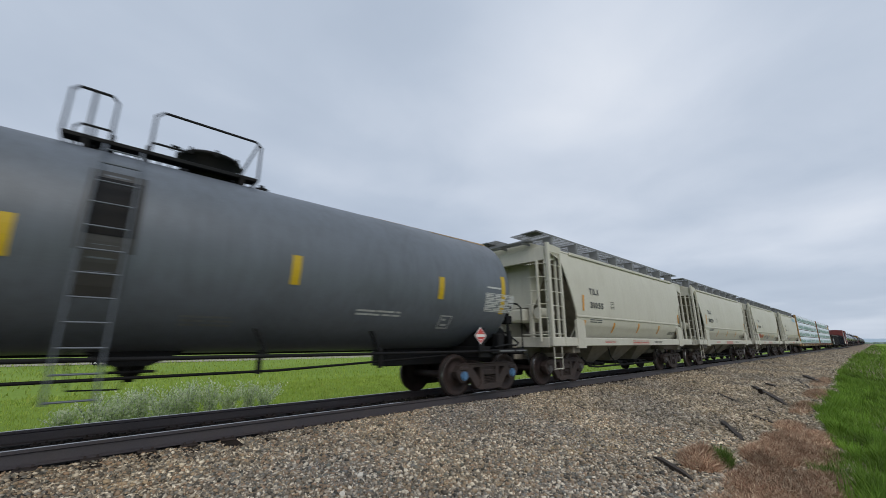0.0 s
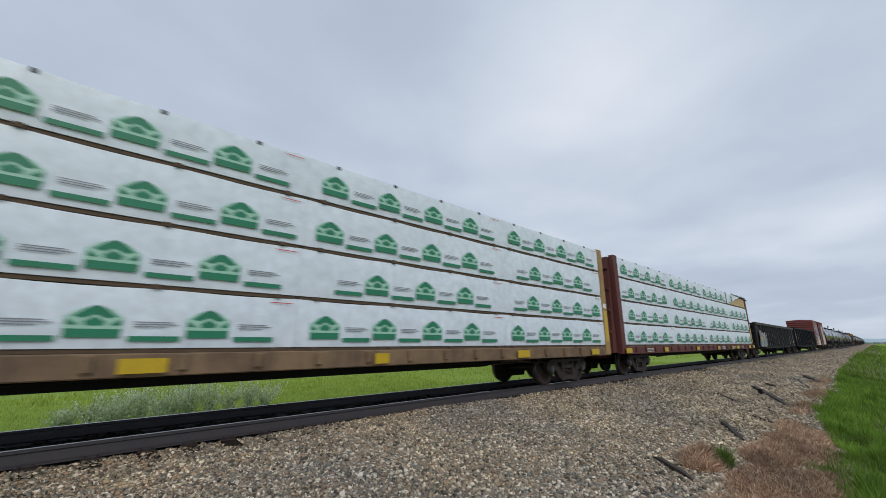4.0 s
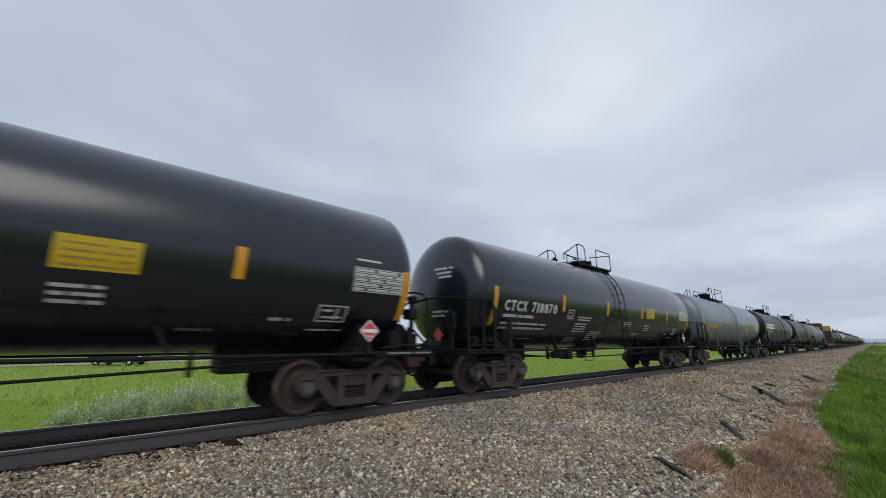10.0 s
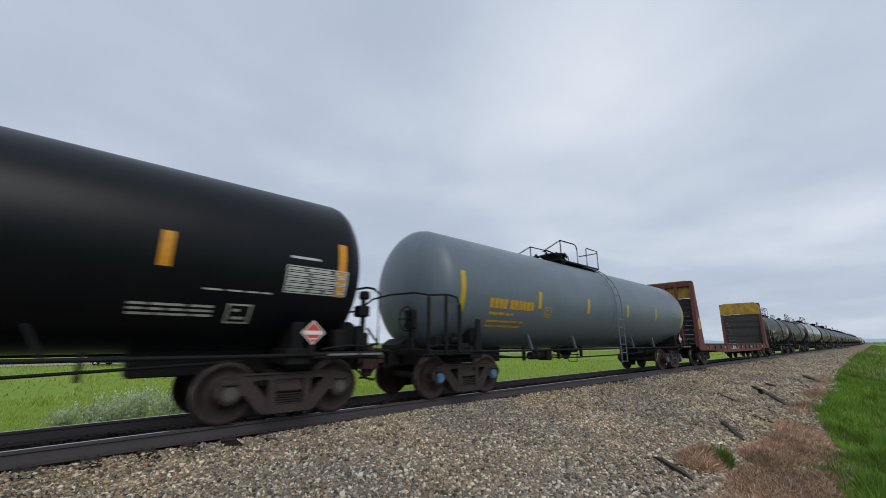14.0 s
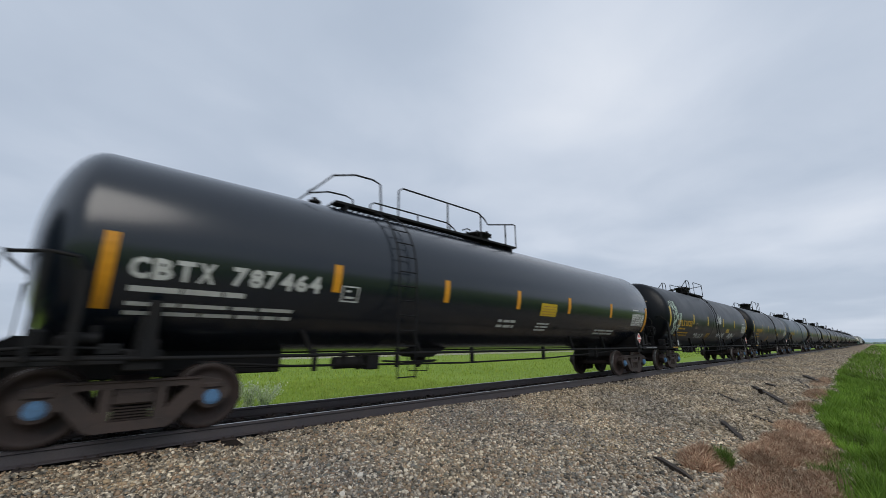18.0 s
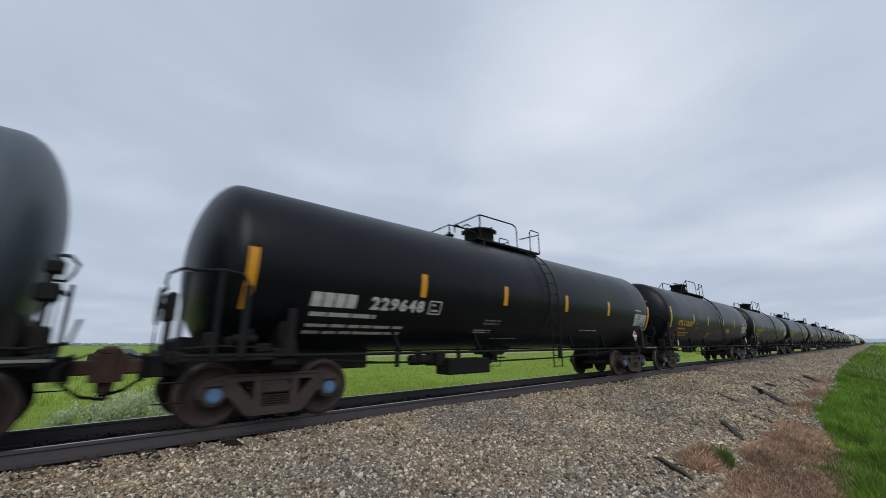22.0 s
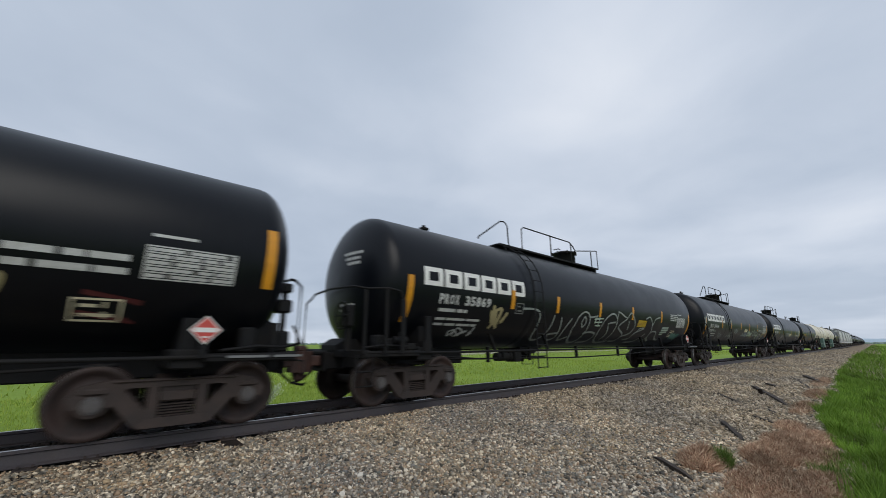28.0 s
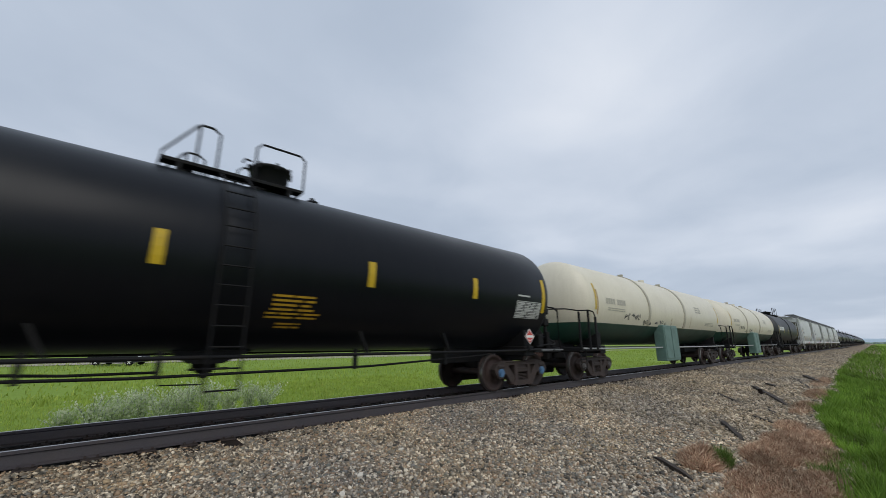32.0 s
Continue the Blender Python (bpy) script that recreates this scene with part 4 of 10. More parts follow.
def make_trailing_gear(g):
    """Air reservoir, valves and pipes on the near side of the trailing platform; origin at the coupling face, x runs back along the car."""
    g.cyl((-1.06, -0.95, 1.36), (-1.06, 0.2, 1.36), 0.24, 14)
    g.box(-1.42, -1.20, -1.22, -0.98, 1.06, 1.44, 0.03)
    g.box(-0.78, -0.70, -1.02, -0.94, 1.06, 2.18, 0.01)
    g.box(-0.86, -0.62, -1.06, -0.80, 1.70, 1.92, 0.03)
    g.box(-0.82, -0.64, -1.08, -0.90, 2.04, 2.2, 0.03)
    g.box(-0.84, -0.62, -1.05, -0.70, 1.06, 1.40, 0.03)
    g.cyl((-0.92, -1.16, 1.06), (-0.92, -1.16, 1.52), 0.06, 8)
    g.tube([(-1.7, -1.32, 1.10), (-1.2, -1.33, 1.16), (-0.8, -1.28, 1.14), (-0.45, -1.1, 1.20), (-0.40, -0.6, 1.5)], 0.025, 6)
    g.tube([(-0.74, -1.0, 1.6), (-0.6, -0.8, 1.85), (-0.6, -0.2, 1.85)], 0.02, 6)


def make_running_pipes(L):
    def make(g):
        a = L / 2
        g.tube([(-a + 2.8, -0.75, 0.92), (-a + 4.2, -0.80, 0.82), (-1.5, -0.85, 0.74), (2.2, -0.85, 0.76), (a - 4.2, -0.80, 0.86), (a - 2.8, -0.75, 0.92)], 0.024, 6)
        for x in (-a + 4.6, -a + 6.4, -1.2, 1.9, a - 4.7):
            g.box(x - 0.035, x + 0.035, -0.88, -0.80, 0.72, 1.1)
    return make


def make_brake_gear(g):
    g.cyl((-0.20, -0.75, 0.84), (0.30, -0.75, 0.84), 0.11, 14)
    g.cyl((0.30, -0.75, 0.84), (0.36, -0.75, 0.84), 0.14, 14)
    g.box(0.45, 0.72, -0.92, -0.66, 0.70, 0.98, 0.02)
    g.box(-0.05, 0.02, -0.9, -0.72, 0.82, 1.05)
    g.tube([(0.85, -0.8, 0.85), (1.6, -0.7, 0.80), (2.6, -0.4, 0.78)], 0.02, 5)
    g.tube([(-0.55, -0.7, 0.80), (-1.6, -0.5, 0.82), (-2.6, -0.3, 0.80)], 0.02, 5)


def make_outlet(g):
    """Tapered sump under the belly with its valve and guard strap."""
    g.prism([(-0.62, 1.12), (-0.24, 0.88), (0.20, 0.88), (0.70, 1.12)], "y", -0.34, 0.34)
    g.lathe([(0.64, 0.001), (0.64, 0.07), (0.72, 0.08), (0.73, 0.14), (0.80, 0.15), (0.81, 0.20), (0.89, 0.20)], 14, "z")
    g.tube([(-0.72, -0.5, 1.1), (-0.66, -0.5, 0.60), (-0.12, -0.5, 0.58), (-0.05, -0.5, 1.0)], 0.014, 5)
    g.tube([(-0.3, -0.36, 0.80), (0.28, -0.36, 0.80)], 0.022, 6)


def make_ladder(g):
    def p(s, z, out=0.12):
        h = max(-0.95, min(0.95, (z - TZ) / TR))
        y = math.cos(math.asin(h)) * (TR + out) if z > TZ else TR + out
        return (s, -y, TZ + h * (TR + out) if z > TZ else z)
    zs = [0.55, 1.0, 1.5, 2.0, 2.5, 2.8, 3.1, 3.4, 3.65, 3.85, 3.98]
    for s in (-0.21, 0.21):
        g.tube([p(s, z, 0.12 if z < 3.9 else 0.08) for z in zs], 0.018, 5)
    for k in range(13):
        z = 0.58 + 0.285 * k
        a, b = p(-0.21, z), p(0.21, z)
        g.tube([a, b], 0.013, 5)


def make_platform(a, b):
    def make(g):
        for y in (-0.62, 0.62):
            g.box(a, b, y - 0.02, y + 0.02, 4.04, 4.10, 0.005)
            g.box(a, b, y * 0.72 - 0.11, y * 0.72 + 0.11, 4.075, 4.10)
        n = max(2, int((b - a) / 0.14))
        for i in range(n + 1):
            x = a + (b - a) * i / n
            g.box(x - 0.018, x + 0.018, -0.62, 0.62, 4.05, 4.085)
        for x in (a + 0.25, b - 0.25):
            g.box(x - 0.03, x + 0.03, -0.66, 0.66, 3.86, 4.03)
    return make


def make_railing(pts_list, y):
    """One side's railing: each run is an (x, z) line."""
    def make(g):
        for run in pts_list:
            g.tube([(x, y, z) for x, z in run], 0.021, 6)
    return make


def make_manway(r, h):
    def make(g):
        g.lathe([(3.98, r), (4.05 + h - 0.12, r), (4.05 + h - 0.11, r + 0.05), (4.05 + h - 0.06, r + 0.05), (4.05 + h - 0.05, r - 0.02), (4.05 + h, 0.6 * r), (4.05 + h + 0.01, 0.001)], 24, "z")
        for k in range(8):
            t = k * math.pi / 4
            g.box(math.cos(t) * (r + 0.06) - 0.02, math.cos(t) * (r + 0.06) + 0.02, math.sin(t) * (r + 0.06) - 0.02, math.sin(t) * (r + 0.06) + 0.02, 4.05 + h - 0.16, 4.05 + h - 0.03)
        g.tube([(-r - 0.03, -0.1, 4.05 + h), (-r - 0.15, -0.1, 4.05 + h + 0.02), (-r - 0.15, 0.1, 4.05 + h + 0.02)], 0.02, 5)
    return make


def make_brake_wheel(g):
    ring = [(0.40, -0.87 + 0.26 * math.cos(k * math.pi / 8), 1.72 + 0.26 * math.sin(k * math.pi / 8)) for k in range(17)]
    g.tube(ring, 0.018, 5)
    for k in range(3):
        c, s = 0.26 * math.cos(k * math.pi / 3), 0.26 * math.sin(k * math.pi / 3)
        g.tube([(0.40, -0.87 - c, 1.72 - s), (0.43, -0.87, 1.72), (0.40, -0.87 + c, 1.72 + s)], 0.014, 5)
    g.cyl((0.40, -0.87, 1.72), (0.48, -0.87, 1.72), 0.04, 8)


def make_valve(g):
    g.cyl((0, 0, 4.0), (0, 0, 4.16), 0.10, 10)
    g.cyl((0, 0, 4.16), (0, 0, 4.20), 0.14, 10)
    g.cyl((0, 0, 4.2), (0, 0, 4.28), 0.05, 8)


STRIPES = (4.79, 7.35, 10.42, 13.29)


def tank_car(start, L, paint="black", label="", stripes=STRIPES, tape="yellow", ladder=8.9, deck=(6.5, 9.2, 9.9, 10.6), manway=(8.15, 0.38, 0.62), caps="blue", long_deck=False, tidy=True, inset=0.74, trucks=2.09, radius=TR, lead_mark=1.56, end_mark=1.5, stripe_z=2.37, end_z=2.38, panel=False):
    car = begin_car("tank_car", label, "tank car", start, L, trucks, caps)
    o = L / 2
    K = round(L, 2)
    tz = TZ - TR + radius
    low = 2 * (radius - TR)
    sk = Skin(L, radius, tz)
    shell = part("tank_shell", shared(("shell", K, inset, paint, radius), "tank_shell", M[paint], make_shell(L, radius, 0.62, inset, tz)), car)
    part("girth_band", shared(("girth", paint, radius), "girth_band", M[paint], lambda g: g.lathe([(-0.16, radius - 0.004), (-0.12, radius + 0.003), (0.12, radius + 0.003), (0.16, radius - 0.004)], 56, "x", (0, 0, tz), True)), shell, "", (ladder - o, 0, 0))
    part("side_pipe", shared(("pipe", K), "side_pipe", M["under"], make_side_pipe(L)), car)
    part("brake_pipe", shared(("rpipe", K), "brake_pipe", M["under"], make_running_pipes(L)), car)
    for s in (-1, 1):
        part("end_handrail", shared(("endrail", panel), "end_handrail", M["under"], make_end_panel_rail if panel else make_end_rail), car, "", (s * o, 0, 0), 0 if s < 0 else 180)
        part("end_frame", shared("sill", "end_frame", M["under"], make_sill), car, "black steel end frame and bolster", (s * o, 0, 0), 0 if s < 0 else 180)
        part("brake_valve", shared("endvalves", "brake_valve", M["under"], make_end_valves), car, "cluster of brake valves on the end platform", (s * o, 0, 0), 0 if s < 0 else 180)
    part("air_reservoir", shared("trailgear", "air_reservoir", M["under"], make_trailing_gear), car, "air reservoir and valves on the trailing platform", (o, 0, 0))
    # Light caught by the sill's edge, put on as pale grey strips.
    part("sill_edge", shared("silledge", "sill_edge", M["boardsteel"], lambda g: g.box(-1.62, -1.05, -1.425, -1.412, 0.995, 1.03).box(-0.98, -0.55, -1.425, -1.412, 0.995, 1.03)), car, "pale strips painting the lit edge of the end sill", (o, 0, 0))
    if tidy:
        part("brake_gear", shared("brakegear", "brake_gear", M["under"], make_brake_gear), car, "brake cylinder and rods under the tank", (-o + 5.2, 0, 0))
    part("bottom_outlet", shared("outlet", "bottom_outlet", M["under"], make_outlet), car, "", ((deck[0] + deck[-1]) / 2 - o, 0, 0))
    part("ladder", shared(("ladder", paint in ("black", "gloss", "brownblack") or paint), "ladder", M["under" if paint in ("black", "gloss", "brownblack") else paint], make_ladder), car, "", (ladder - o, 0, low * 0.9))
    a, b, c, d = (k - o for k in deck)
    part("platform", shared(("plat", deck, K), "platform", M["under"], make_platform(a if b - a < 1.2 else (a + 0.9 if not long_deck else b - 1.1 if long_deck == 2 else a + 0.6), d)), car, "steel grating platform on top of the tank", (0, 0, low))
    if long_deck:
        lead = [(a, 4.06), (a, 4.12), (a + 0.1, 4.2), (a + 0.5, 4.62), (a + 1.0, 4.78), (a + 1.45, 4.80), (a + 1.65, 4.74), (a + 1.7, 4.06)] if long_deck != 2 else [(a + 1.85, 4.06), (a + 1.88, 4.12), (b - 1.05, 4.78), (b - 0.85, 4.80), (b - 0.72, 4.70), (b - 0.68, 4.06)]
        runs = [lead,
                [(b, 4.06), (b, 4.74), (b + 0.12, 4.82), (c - 0.4, 4.82), (c - 0.15, 4.70), (c, 4.55), (d - 0.1, 4.80), (d, 4.80), (d, 4.06)],
                [((b + c) / 2, 4.06), ((b + c) / 2, 4.82)], [(c - 0.3, 4.06), (c - 0.3, 4.80)], [(d - 0.5, 4.06), (d - 0.5, 4.70)]]
    elif b - a < 0.6:
        runs = [[(a, 4.06), (a, 4.72), (a + 0.08, 4.80), (b - 0.08, 4.80), (b, 4.72), (b, 4.06)], [(0.5 * (a + b), 4.06), (0.5 * (a + b), 4.80)],
                [(c, 4.06), (c, 4.70), (c + 0.10, 4.80), (d - 0.1, 4.80), (d, 4.72), (d, 4.06)], [(d - 0.3, 4.06), (d - 0.05, 4.76)]]
    elif b - a < 1.2:
        runs = [[(a, 4.06), (a, 4.16), (a + 0.55 * (b - a), 4.76), (a + 0.65 * (b - a), 4.80), (b - 0.12, 4.80), (b, 4.72), (b, 4.06)], [(a + 0.6 * (b - a), 4.06), (a + 0.6 * (b - a), 4.78)],
                [(c, 4.06), (c, 4.70), (c + 0.10, 4.80), (d - 0.1, 4.80), (d, 4.72), (d, 4.06)]]
    else:
        runs = [[(a, 4.06), (a, 4.26), (a + 0.08, 4.30), (a + 1.0, 4.78), (b - 0.2, 4.80), (b - 0.04, 4.74), (b, 4.62), (b, 4.06)],
                [(a + 1.0, 4.78), (a + 1.0, 4.06)], [(a + 0.05, 4.27), (a + 0.8, 4.20), (a + 0.9, 4.06)],
                [(c, 4.06), (c, 4.74), (c + 0.06, 4.80), (d, 4.80), (d, 4.06)], [(c - 0.55, 4.38), (d, 4.72)]]
    for y in (-0.64, 0.64) if long_deck != 2 else (-0.64,):
        part("top_railing", shared(("rails", deck, K, long_deck, y), "top_railing", M["under"], make_railing(runs, y)), car, "tubular guard railing along the platform", (0, 0, low))
    part("manway", shared(("manway", manway[1:]), "manway", M["under"], make_manway(*manway[1:])), car, "manway cover drum", (manway[0] - o, 0, low))
    part("relief_valve", shared("valve", "relief_valve", M["under"], make_valve), car, "", (manway[0] + 0.95 - o, 0.1, low))
    part("relief_valve", shared("valve", "relief_valve", M["under"], make_valve), car, "", (deck[0] + 0.4 - o, 0.0, low))
    for u in stripes:
        part("reflective_stripe", shared(("stripe", 0, tape, radius, stripe_z), "reflective_stripe", M[tape], lambda g: Skin(0, radius, tz).rect(g, -0.075, 0.075, stripe_z - 0.24, stripe_z + 0.24, 0.005)), car, "", (u - o, 0, 0))
    for u in (lead_mark, L - end_mark):
        part("end_stripe", shared(("stripe", 1, tape, radius, end_z), "end_stripe", M[tape], lambda g: Skin(0, radius, tz).rect(g, -0.075, 0.075, end_z - 0.47, end_z + 0.47, 0.005)), car, "tall reflective end stripe", (u - o, 0, 0))
    brake = part("hand_brake", shared("hbrake", "hand_brake", M["under"], lambda g: g.box(0.46, 0.60, -1.02, -0.72, 1.50, 1.92, 0.03).box(0.50, 0.58, -0.95, -0.80, 1.05, 1.50, 0.01)), car, "hand brake housing on its stand", (-o, 0, 0))
    part("brake_wheel", shared("bwheel", "brake_wheel", M["under"], make_brake_wheel), brake, "spoked brake wheel")
    part("bolster_post", shared("bpost", "bolster_post", M["under"], lambda g: g.box(-0.07, 0.07, -1.42, -1.36, 1.0, 1.75, 0.01).box(-0.11, 0.11, -1.40, -1.1, 1.0, 1.25, 0.01)), car, "", (2.12 - o, 0, 0))
    for u in (4.3, 6.6, L - 7.1, L - 5.05):
        part("shell_brace", shared(("brace", paint in ("slate", "grey", "steelgrey") and paint), "shell_brace", M[paint if paint in ("slate", "grey", "steelgrey") else "under"], lambda g: g.prism([(-0.20, 1.42), (-0.15, 1.42), (0.06, 1.0), (0.01, 1.0)], "y", -1.36, -1.28)), car, "", (u - o, 0, 0))
    return car, sk


def data_panel(car, sk, u, z, mat="letterw", seed=0):
    """The table of test dates near the right end."""
    def draw(g):
        for i in range(6):
            sk.rect(g, u, u + 1.08, z + 0.085 * i, z + 0.085 * i + 0.018)
        for v in (u, u + 1.06):
            sk.rect(g, v, v + 0.02, z + 0.02, z + 0.43)
        for i in range(5):
            sk.lines(g, u + 0.03, u + 1.06, z + 0.085 * i + 0.03, z + 0.085 * i + 0.10, 1, seed + i, fill=0.6)
        sk.rect(g, u + 0.04, u + 0.55, z + 0.56, z + 0.60)
    tagged(mark(car, "test_data_stencil", mat, draw, "white table of small stencilled data"), kind="stuff")


GLYPHS = {}


def glyph(ch, bold=0.042):
    """A bold character of the built-in font in a unit square, cut in bands so that it can follow a curved shell."""
    if (ch, bold) not in GLYPHS:
        curve = bpy.data.curves.new("glyph", "FONT")
        curve.body, curve.offset, curve.resolution_u = ch, bold, 2
        ob = new("glyph", curve)
        me = bpy.data.meshes.new_from_object(ob.evaluated_get(bpy.context.evaluated_depsgraph_get()))
        bm = bmesh.new()
        bm.from_mesh(me)
        bmesh.ops.remove_doubles(bm, verts=bm.verts[:], dist=1e-5)
        lo, hi = [min(v.co[k] for v in bm.verts) for k in (0, 1)], [max(v.co[k] for v in bm.verts) for k in (0, 1)]
        for f in (0.25, 0.5, 0.75):
            bmesh.ops.bisect_plane(bm, geom=bm.verts[:] + bm.edges[:] + bm.faces[:], plane_co=(0, lo[1] + f * (hi[1] - lo[1]), 0), plane_no=(0, 1, 0))
        bm.verts.index_update()
        pts = [((v.co.x - lo[0]) / (hi[0] - lo[0]), (v.co.y - lo[1]) / (hi[1] - lo[1])) for v in bm.verts]
        faces = [tuple(v.index for v in f.verts) if f.normal.z > 0 else tuple(v.index for v in f.verts)[::-1] for f in bm.faces]
        bm.free()
        bpy.data.objects.remove(ob)
        bpy.data.curves.remove(curve)
        bpy.data.meshes.remove(me)
        GLYPHS[ch, bold] = (pts, faces)
    return GLYPHS[ch, bold]


def lettering(car, sk, text, u0, u1, z, h, mat, wide=1.0, gap=0.9, lift=0.006, label="large stencilled character"):
    """A line of painted characters between u0 and u1; # stands for a plain block. wide: a letter's width against a digit's."""
    weight = [gap if c == " " else 0.55 if c in "1I" else wide if not c.isdigit() else 1.0 for c in text]
    unit, u = (u1 - u0) / sum(weight), u0
    for c, k in zip(text, weight):
        a, b = u + 0.07 * k * unit, u + 0.93 * k * unit
        u += k * unit
        if c in "1I":
            mid, half = (a + b) / 2, (b - a) * (0.36 if c == "1" else 0.22)
            a, b = mid - half, mid + half
        if c == " ":
            continue
        if c == "#":
            mark(car, "block", mat, lambda g: sk.rect(g, a, b, z, z + h, lift), "plain painted block")
            continue
        pts, faces = glyph(c)
        mark(car, "character", mat, lambda g: g.add([sk.at(a + (b - a) * p, z + h * q, lift) for p, q in pts], faces if sk.side < 0 else [f[::-1] for f in faces]), label)


def reporting_marks(car, sk, u0, u1, text, mat, seed, z=2.04, h=0.24, rows=2, wide=1.0, gap=0.9):
    lettering(car, sk, text, u0, u1, z, h, mat, wide, gap)

    def draw2(g):
        sk.lines(g, u0 + 0.05, u0 + 0.55 * (u1 - u0), z - 0.16, z - 0.08, 1, seed, fill=0.9)
        sk.lines(g, u0 + 0.05, u0 + 0.85 * (u1 - u0), z - 0.45, z - 0.22, rows, seed + 1, fill=0.45)
    tagged(mark(car, "weight_stencil", mat, draw2, "rows of small stencilled print"), kind="stuff")


def spec_box(car, sk, u, mat="letterg", z=1.92, w=0.34):
    def draw(g):
        for a, b, c, d in ((u, u + w, z, z + 0.025), (u, u + w, z + 0.255, z + 0.28), (u, u + 0.025, z, z + 0.28), (u + w - 0.025, u + w, z, z + 0.28), (u + 0.08, u + w - 0.08, z + 0.06, z + 0.10), (u + 0.08, u + 0.5 * w, z + 0.17, z + 0.21)):
            sk.rect(g, a, b, c, d)
        if w > 0.4:
            sk.rect(g, u + 0.62 * w, u + 0.68 * w, z + 0.04, z + 0.24)
    mark(car, "stencil_box", mat, draw)


def small_print(car, sk, u0, u1, z0, z1, n, mat="letterw", seed=1):
    tagged(mark(car, "small_stencil", mat, lambda g: sk.lines(g, u0, u1, z0, z1, n, seed)), kind="stuff")


def plate(car, sk, u0, u1, z0, z1, mat, name="warning_sticker"):
    p = mark(car, name, mat, lambda g: sk.rect(g, u0, u1, z0, z1, 0.005))
    g = Geo()
    sk.lines(g, u0 + 0.06, u1 - 0.06, z0 + 0.04, z1 - 0.02, 4, 4, 0.008, 0.28)
    part("sticker_print", g.mesh("sticker_print", M["tan"]), p)


def head_print(car, L, mat="letterw", inset=0.74):
    """Small print on the visible head."""
    g = Geo()
    rr = random.Random(3)
    a = L / 2 - inset
    for z, y0, y1 in ((3.05, -0.75, -0.1), (2.93, -0.70, -0.2), (2.82, -0.72, -0.3), (1.95, -0.55, -0.05), (1.85, -0.5, 0.0)):
        n = 6
        for i in range(n):
            ya, yb = y0 + (y1 - y0) * i / n, y0 + (y1 - y0) * (i + 0.8) / n
            q = []
            for y, zz in ((ya, z), (yb, z), (yb, z + 0.06), (ya, z + 0.06)):
                r = math.hypot(y, zz - TZ) / TR
                q.append((-a + 0.62 * (1 - math.sqrt(max(0, 1 - r * r))) - 0.008, y, zz))
            g.add(q, [(3, 2, 1, 0)])
    part("head_stencil", g.mesh("head_stencil", M[mat]), car, "small stencilled print on the tank head")


# ---------------------------------------------------------------- covered hoppers
HOP_SIDE = [(1.36, 1.27), (1.70, 1.48), (1.80, 1.525), (2.13, 1.555), (2.6, 1.565), (3.1, 1.55), (3.5, 1.52), (3.8, 1.47), (3.99, 1.42)]


def hop_edge(z):
    """How far in from the coupling face a side sheet begins at height z."""
    return 1.31 + 0.40 * (4.0 - max(z, 2.03))


def make_hop_side(L, s):
    def make(g):
        n, vs = 9, []
        for z, y in HOP_SIDE:
            a = L / 2 - hop_edge(z)
            vs += [(-a + 2 * a * i / n, s * y, z) for i in range(n + 1)]
        m = n + 1
        fs = [(j * m + i, j * m + i + 1, (j + 1) * m + i + 1, (j + 1) * m + i) for j in range(len(HOP_SIDE) - 1) for i in range(n)]
        g.add(vs, fs if s < 0 else [q[::-1] for q in fs], True)
        inner = [(x, y - s * 0.04, z) for x, y, z in vs]
        g.add(inner, [q[::-1] for q in (fs if s < 0 else [q[::-1] for q in fs])], True)
        for end in (0, n):
            e = [vs[j * m + end] for j in range(len(HOP_SIDE))] + [inner[j * m + end] for j in range(len(HOP_SIDE))]
            k = len(HOP_SIDE)
            q = [(j, j + 1, k + j + 1, k + j) for j in range(k - 1)]
            g.add(e, q if (end == 0) == (s > 0) else [f[::-1] for f in q])
    return make


def make_hop_belt(L, s):
    def make(g):
        a = L / 2 - 2.05
        g.box(-a, a, s * 1.535, s * 1.572, 1.99, 2.05, 0.008)
        g.box(-a, a, s * 1.40, s * 1.48, 3.95, 4.05, 0.015)
    return make


def make_hop_roof(L):
    def make(g):
        a = L / 2 - 0.72
        g.prism([(-1.44, 3.99), (1.44, 3.99), (1.42, 4.04), (0.9, 4.24), (0, 4.31), (-0.9, 4.24), (-1.42, 4.04)], "x", -a, a)
    return make


def make_hop_slopes(L):
    def make(g):
        for s in (-1, 1):
            a = L / 2
            pts = [(s * (a - 1.30), 3.99), (s * (a - 1.36), 3.99), (s * (a - 3.9), 1.2), (s * (a - 3.8), 1.2)]
            g.prism(pts, "y", -1.24, 1.24)
        # long sheets that fall to the outlets
        b = L / 2 - 3.8
        for k in range(3):
            c = -b + (2 * b) * (k + 0.5) / 3
            w = b / 3
            g.add([(c - w, -1.25, 1.38), (c + w, -1.25, 1.38), (c + w, 1.25, 1.38), (c - w, 1.25, 1.38), (c - 0.32, -0.42, 0.52), (c + 0.32, -0.42, 0.52), (c + 0.32, 0.42, 0.52), (c - 0.32, 0.42, 0.52)],
                  [(0, 4, 5, 1), (1, 5, 6, 2), (2, 6, 7, 3), (3, 7, 4, 0), (4, 7, 6, 5)])
    return make


def make_gate(g):
    g.box(-0.42, 0.42, -0.62, 0.62, 0.42, 0.53, 0.02)
    g.cyl((-0.36, -0.75, 0.47), (0.36, -0.75, 0.47), 0.05, 8)
    g.cyl((0, -0.95, 0.47), (0, -0.62, 0.47), 0.035, 8)


